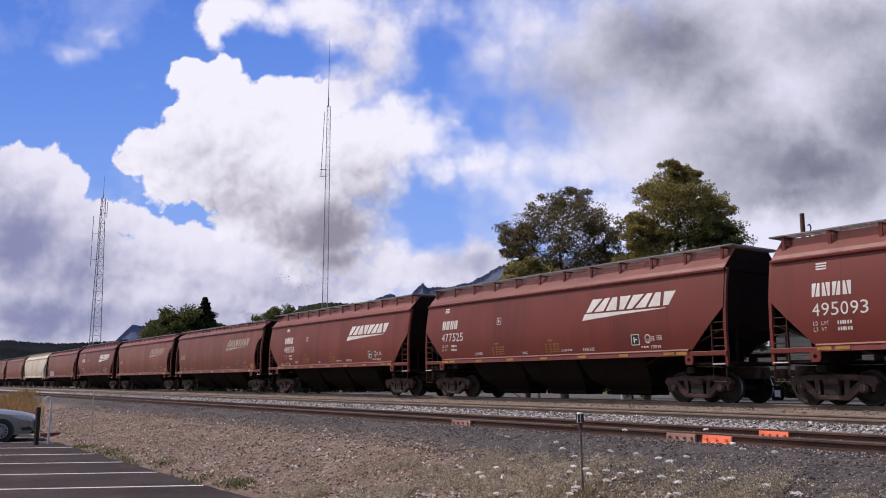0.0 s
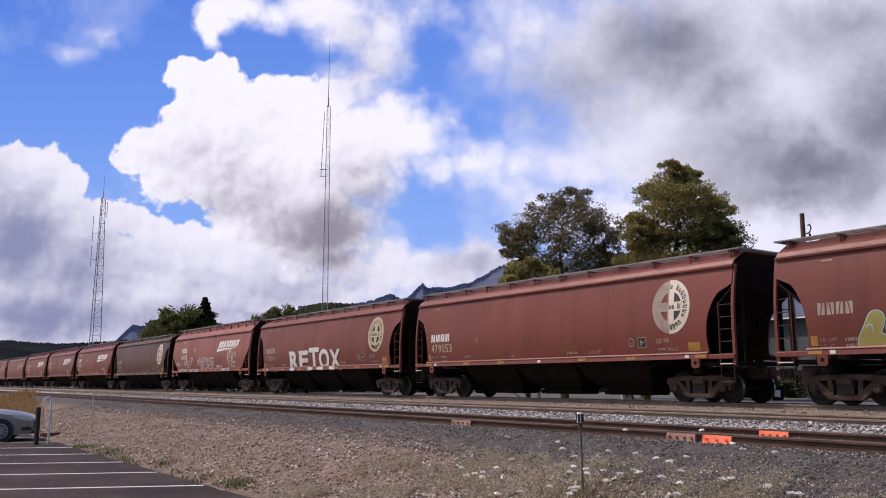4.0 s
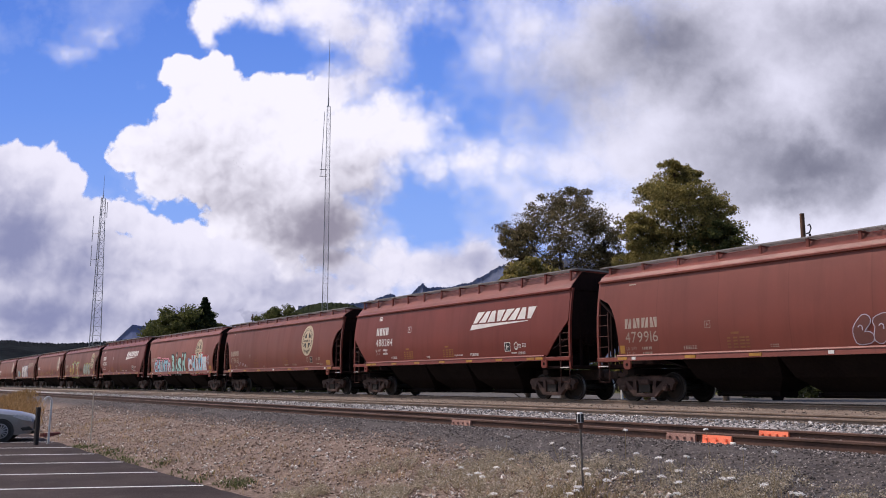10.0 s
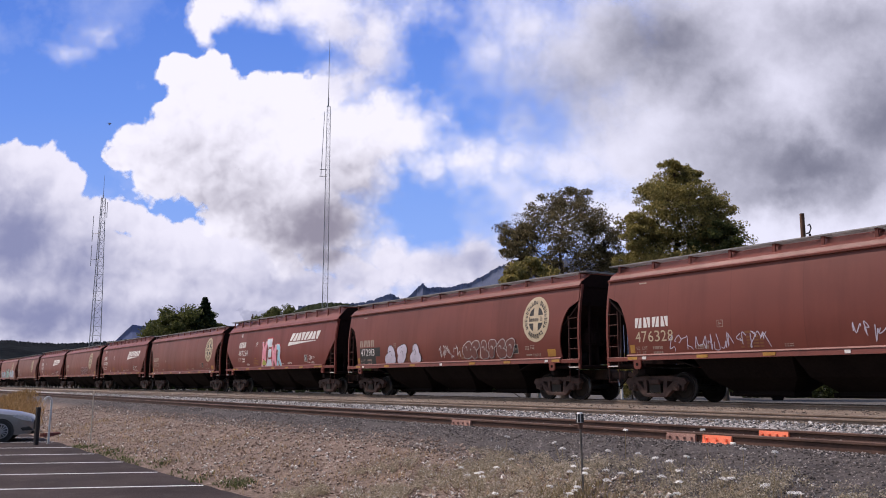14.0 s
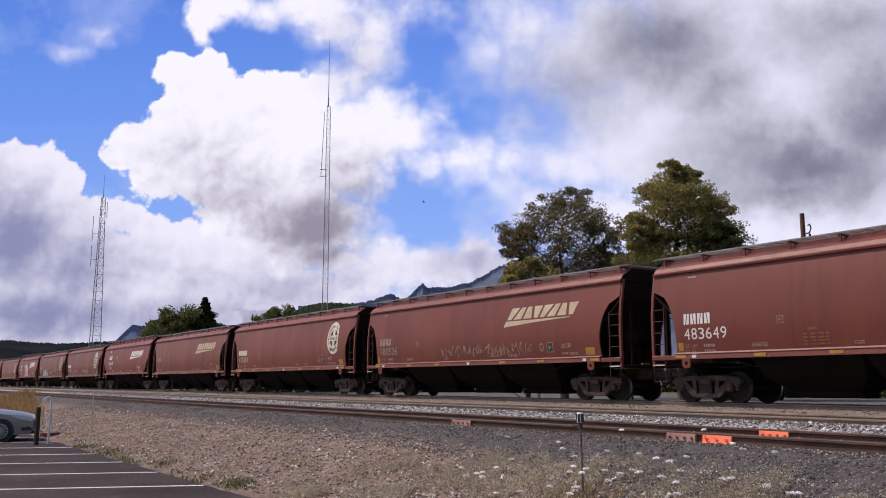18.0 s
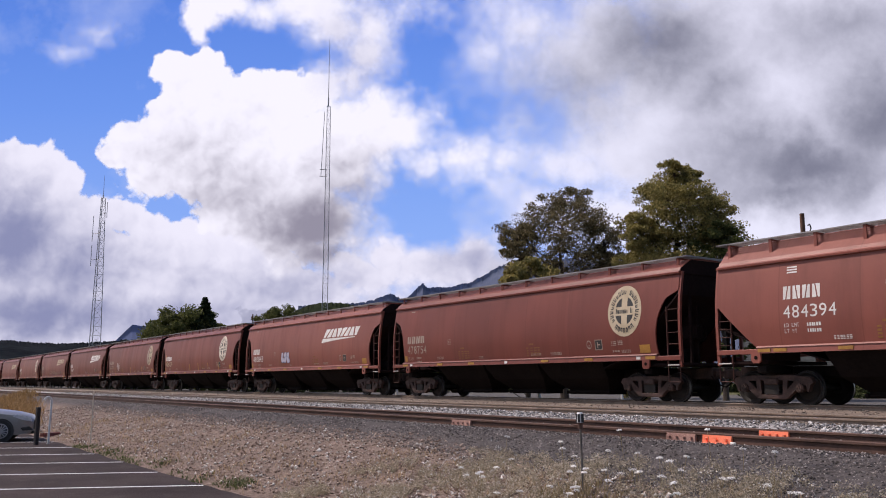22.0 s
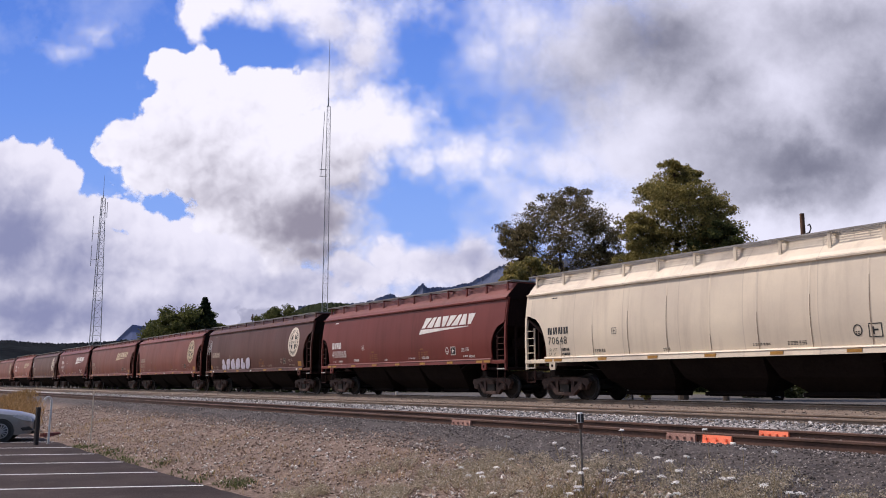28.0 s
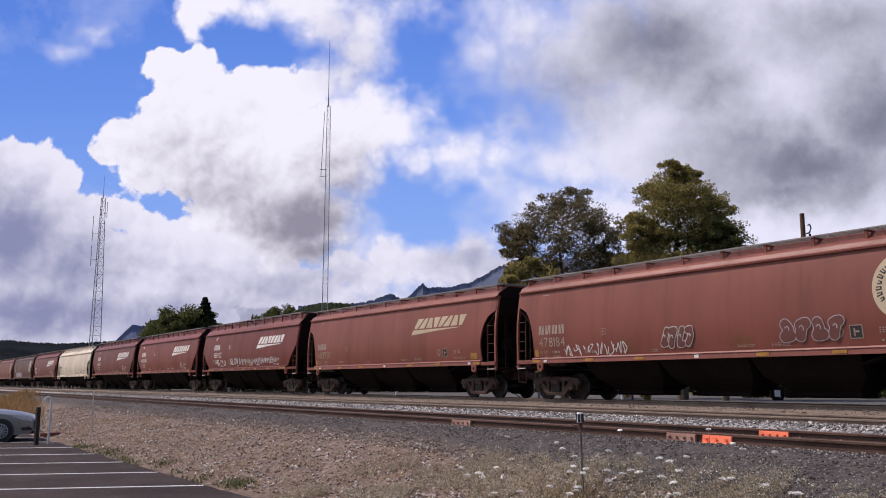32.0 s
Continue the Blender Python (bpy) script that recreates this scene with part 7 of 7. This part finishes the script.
PANE = worn("house_window_glass", (0.02, 0.024, 0.028), (0.04, 0.045, 0.05), 3, 0.08, bump=0, spec=0.6)
for x in (-6.0, -1.6, 1.0, 2.3, 3.6, 6.5):
    f = Geo()
    for a in ((-0.46, 0.46, 3.88, 4.02), (-0.46, 0.46, 5.24, 5.38), (-0.46, -0.33, 4.02, 5.24), (0.33, 0.46, 4.02, 5.24), (-0.33, 0.33, 4.58, 4.65)):
        f.box(x + a[0], x + a[1], -0.07, -0.025, a[2], a[3])
    w = part("window", f, BRIGHT_WHITE, house)
    part("pane", Geo().box(x - 0.33, x + 0.33, -0.045, -0.032, 4.02, 5.24), PANE, w)
HEDGE = leaf_material("hedge_leaves", (0.026, 0.036, 0.013), (0.055, 0.068, 0.022), (0.10, 0.11, 0.04))


def hedge(px0, px1, dist, hgt, seed, label):
    rs = random.Random(seed)
    centres = []
    n = int((px1 - px0) * dist / 1508.9 / 0.8) + 2
    for i in range(n):
        p = spot(px0 + (px1 - px0) * i / (n - 1), dist + rs.uniform(-1.2, 1.2))
        for z in (0.15, 0.45, 0.8):
            centres.append((p.x, p.y, p.z + hgt * z * rs.uniform(0.8, 1.15), hgt * 0.34 * rs.uniform(0.8, 1.2)))
    me = leaf_cloud(rs, centres, 90, 0.8, 0.16 * dist / 60)
    me.materials.append(HEDGE)
    return solid("hedge", me, None, None, label, "hedge", kind="stuff")


hedge(-830, -630, 420.0, 9.0, 300, "dark far line of bushes beyond the tracks")
hedge(-630, -420, 150.0, 4.0, 301, "dark distant hedge beyond the yard")
hedge(-430, 120, 95.0, 3.4, 302, "dark hedge across the road")
hedge(100, 560, 98.0, 3.6, 303, "dark hedge across the road")
hedge(560, 640, 95.0, 3.0, 304, "dark hedge beside the house")
hedge(535, 800, 63.0, 1.45, 305, "clipped dark hedge before the house")
sign = thing("lit_sign", Matrix.Translation(spot(591, 54)) @ pose(0, 0, 0, 0, 0, 30), "small white notice board in a dark frame", "sign")
part("frame", Geo().box(-0.36, 0.36, -0.06, 0.0, 0.1, 0.75, 0.02), BLACK, sign)
part("panel", Geo().box(-0.16, 0.16, -0.075, -0.061, 0.2, 0.58), BRIGHT_WHITE, sign)
part("foot", Geo().box(-0.3, 0.3, -0.1, 0.1, -0.05, 0.1), BLACK, sign)
heap = Geo()
heap.sheet([[(0.001 * math.cos(a), 0.001 * math.sin(a), 0.22) for a in [i * 0.3927 for i in range(17)]]] + [[(r * (1 + 0.12 * noise.noise((math.cos(a) * 2, math.sin(a) * 2, r))) * math.cos(a), r * math.sin(a), 0.22 * (1 - r / 1.4) ** 1.3 - 0.02) for a in [i * 0.3927 for i in range(17)]] for r in (0.35, 0.7, 1.05, 1.39)])
solid("gravel_heap", heap.mesh("gravel_heap", GROUND, True), None, Matrix.Translation(spot(673, 78)), "low heap of gravel across the tracks", "gravel heap")
for px, d, hh in ((316, 40, 0.9), (-82, 52, 1.0), (170, 36, 0.6)):
    solid("marker_stake", Geo().box(-0.05, 0.05, -0.05, 0.05, -0.2, hh, 0.01), BRIGHT_WHITE, Matrix.Translation(spot(px, d)), "short pale post across the tracks", "post")
solid("timber_post", Geo().box(-0.13, 0.13, -0.13, 0.13, -0.2, 1.5, 0.02), POLE_WOOD, Matrix.Translation(spot(362, 50)), "stout dark timber post beside a bush", "post")
solid("utility_pole", Geo().rod((0, 0, -0.3), (0, 0, 17.0), 0.16, 0.11, n=8).box(-0.8, 0.8, -0.05, 0.05, 16.2, 16.35), POLE_WOOD, Matrix.Translation(spot(-341, 205)), "distant wooden utility pole among the trees", "utility pole")
make_tree(spot(335, 47), 2.6, 2.4, 0.06, 91, LEAF_B, 22, 60, 0.10, "small yellowish bush across the tracks", 0.1, 0.5, "shrub")


# ---- birds ----
FEATHER = worn("dark_feathers", (0.012, 0.011, 0.011), (0.035, 0.032, 0.030), 12, 0.8)


def make_bird(span, label, group=""):
    """A bird that heads along +x, with two bent wings."""
    bird = thing("bird", None, label, "bird", group)
    l = span * 0.45
    body = Geo()
    prof = [(-0.55, 0.02), (-0.40, 0.07), (-0.1, 0.15), (0.2, 0.16), (0.38, 0.10), (0.46, 0.11), (0.54, 0.08), (0.66, 0.008)]
    rows = [[(x * l, r * l * math.cos(a), r * l * math.sin(a)) for a in [i * math.pi / 4 for i in range(9)]] for x, r in prof]
    body.sheet(rows).prism([(-0.5 * l, -0.03 * l), (-0.5 * l, 0.03 * l), (-0.85 * l, 0.14 * l), (-0.85 * l, -0.14 * l)], 2, 0, 0.02 * l)
    part("body", body, FEATHER, bird)
    w = span / 2
    for s in (-1, 1):
        g = Geo().sheet([[(0.16 * w, 0, 0), (-0.18 * w, 0, 0)], [(0.24 * w, s * 0.42 * w, 0.08 * w), (-0.16 * w, s * 0.42 * w, 0.07 * w)], [(0.08 * w, s * 0.75 * w, 0.06 * w), (-0.16 * w, s * 0.75 * w, 0.05 * w)], [(-0.14 * w, s * w, 0.02 * w), (-0.20 * w, s * w, 0.02 * w)]], (0, 0, 0.012 * w))
        part("wing", g, FEATHER, bird)
    return bird


LONE_BIRD = make_bird(0.80, "dark bird gliding alone under the clouds")
FLOCK = [make_bird(0.34, "tiny dark bird in a loose flock", "flock of small birds")]
for _ in range(27):
    FLOCK.append(copy_thing(FLOCK[0], Matrix()))


# small run-in and run-out of the couplings, metres at each second
SLACK = [0.0, 0.31, 0.16, 0.44, 0.21, -0.02, -0.25, -0.05, 0.28, 0.32, -0.10, -0.15, 0.33, -0.09, 0.25, 0.19, 0.14, 0.08, 0.0, -0.05, 0.0, 0.06, 0.10, -0.28, -0.13, -0.05, -0.03, -0.02, 0.0, 0.20, 0.45, 0.0, -0.10]


def travelled(t):
    """How far the train has gone, at a nearly even 80 km/h."""
    u = t / 32.0
    i = min(31, int(t))
    slack = SLACK[i] + (SLACK[i + 1] - SLACK[i]) * (t - i)
    return 0.965 * t * (23.145 - 0.461 * u + 0.501 * u * u - 0.135 * u ** 3) + slack


def flight(rows, spread=Vector((0, 0, 0))):
    """Poses along the places (t, x, y, z), each turned to where the next one lies."""
    out = []
    for (t, *a), (t2, *b) in zip(rows, rows[1:] + rows[-1:]):
        a, b = Vector(a), Vector(b)
        if (b - a).length > 1e-6:
            turn = math.degrees(math.atan2(b.y - a.y, b.x - a.x))
        out.append((t, Matrix.Translation(a + spread) @ pose(0, 0, 0, 0, 0, turn)))
    return out


def birds():
    lone = [(0.0, -112.0, -190.0, 33.5), (6.0, -112.0, -100.0, 33.2), (13.4, -109.0, 14.6, 32.6), (14.4, -106.1, 28.9, 32.2), (15.5, -102.2, 40.4, 31.4), (16.5, -98.2, 49.5, 30.2), (17.4, -94.8, 55.8, 26.9), (18.2, -91.3, 61.3, 23.3), (19.0, -88.5, 65.3, 20.4), (20.4, -83.8, 71.2, 13.4), (22.0, -79.0, 78.0, 5.0), (24.0, -70.0, 88.0, 3.0), (32.0, -30.0, 140.0, 3.0)]
    walk(LONE_BIRD, flight(lone))
    for j, wing in enumerate([o for o in LONE_BIRD.children if o.name.startswith("wing")]):
        s = 1 if j else -1
        walk(wing, [(0.0, pose(0, 0, 0, 0, 0, 0))] + [(13.0 + 0.1 * i, pose(0, 0, 0, s * 24 * math.sin(2.4 * i), 0, 0)) for i in range(75)] + [(32.0, pose(0, 0, 0, 0, 0, 0))])
    swarm = [(0.0, -118.4, 53.8, 15.4), (0.2, -120.1, 49.7, 17.6), (0.5, -121.4, 46.4, 19.3), (1.0, -122.9, 42.1, 21.1), (1.5, -124.3, 38.0, 21.2), (2.0, -125.3, 34.5, 22.4), (2.5, -130.3, 35.3, 25.0), (3.0, -144.4, 40.4, 29.7), (3.5, -168.0, 49.0, 36.9), (5.5, -262.0, 90.0, 68.0), (12.0, -560.0, 210.0, 150.0), (32.0, -1450.0, 540.0, 380.0)]
    rnd = random.Random(8)
    for bird in FLOCK:
        u = rnd.gauss(0, 1)
        walk(bird, flight(swarm, Vector((rnd.gauss(0, 2.0), 1.45 * u, -0.45 * u + rnd.gauss(0, 0.55)))))


def motions():
    birds()
    for k, car in CARS.items():
        rows = [(t, pose(-travelled(t), 0, 0) @ REST[k]) for t in range(0, 33)]
        walk(car, rows)
        # the wheels roll while the car is near enough to see them turn
        near = [f / FPS for f in range(0, 32 * FPS + 1) if -62 < REST[k].translation.x - travelled(f / FPS) < 6]
        if len(near) < 3:
            continue
        for bogie in [o for o in car.children if o.name.startswith("bogie")]:
            for wheel in [o for o in bogie.children if o.name.startswith("wheelset")]:
                base = wheel.matrix_basis.copy()
                turn = [(t, base @ pose(0, 0, 0, 0, -80.0 * (t - near[0]) * FPS, 0)) for t in near]
                rows = ([(0.0, base)] if near[0] > 0 else []) + turn + ([(32.0, turn[-1][1])] if near[-1] < 32 else [])
                walk(wheel, rows)
    # the flowers nod in the wind
    for i, (plant, m) in enumerate(FLOWERS[:24]):
        rows = [(t, m @ pose(0, 0, 0, 5 * math.sin(1.9 * t + i), 6 * math.sin(1.4 * t + 2.3 * i), 0)) for t in range(0, 33)]
        walk(plant, rows)
    for sheet, (du, dv) in SHEETS.items():
        a = sheet.matrix_basis.copy()
        walk(sheet, [(0.0, a), (16.0, a @ pose(du / 2, dv / 2, 0)), (32.0, a @ pose(du, dv, 0))])


motions()
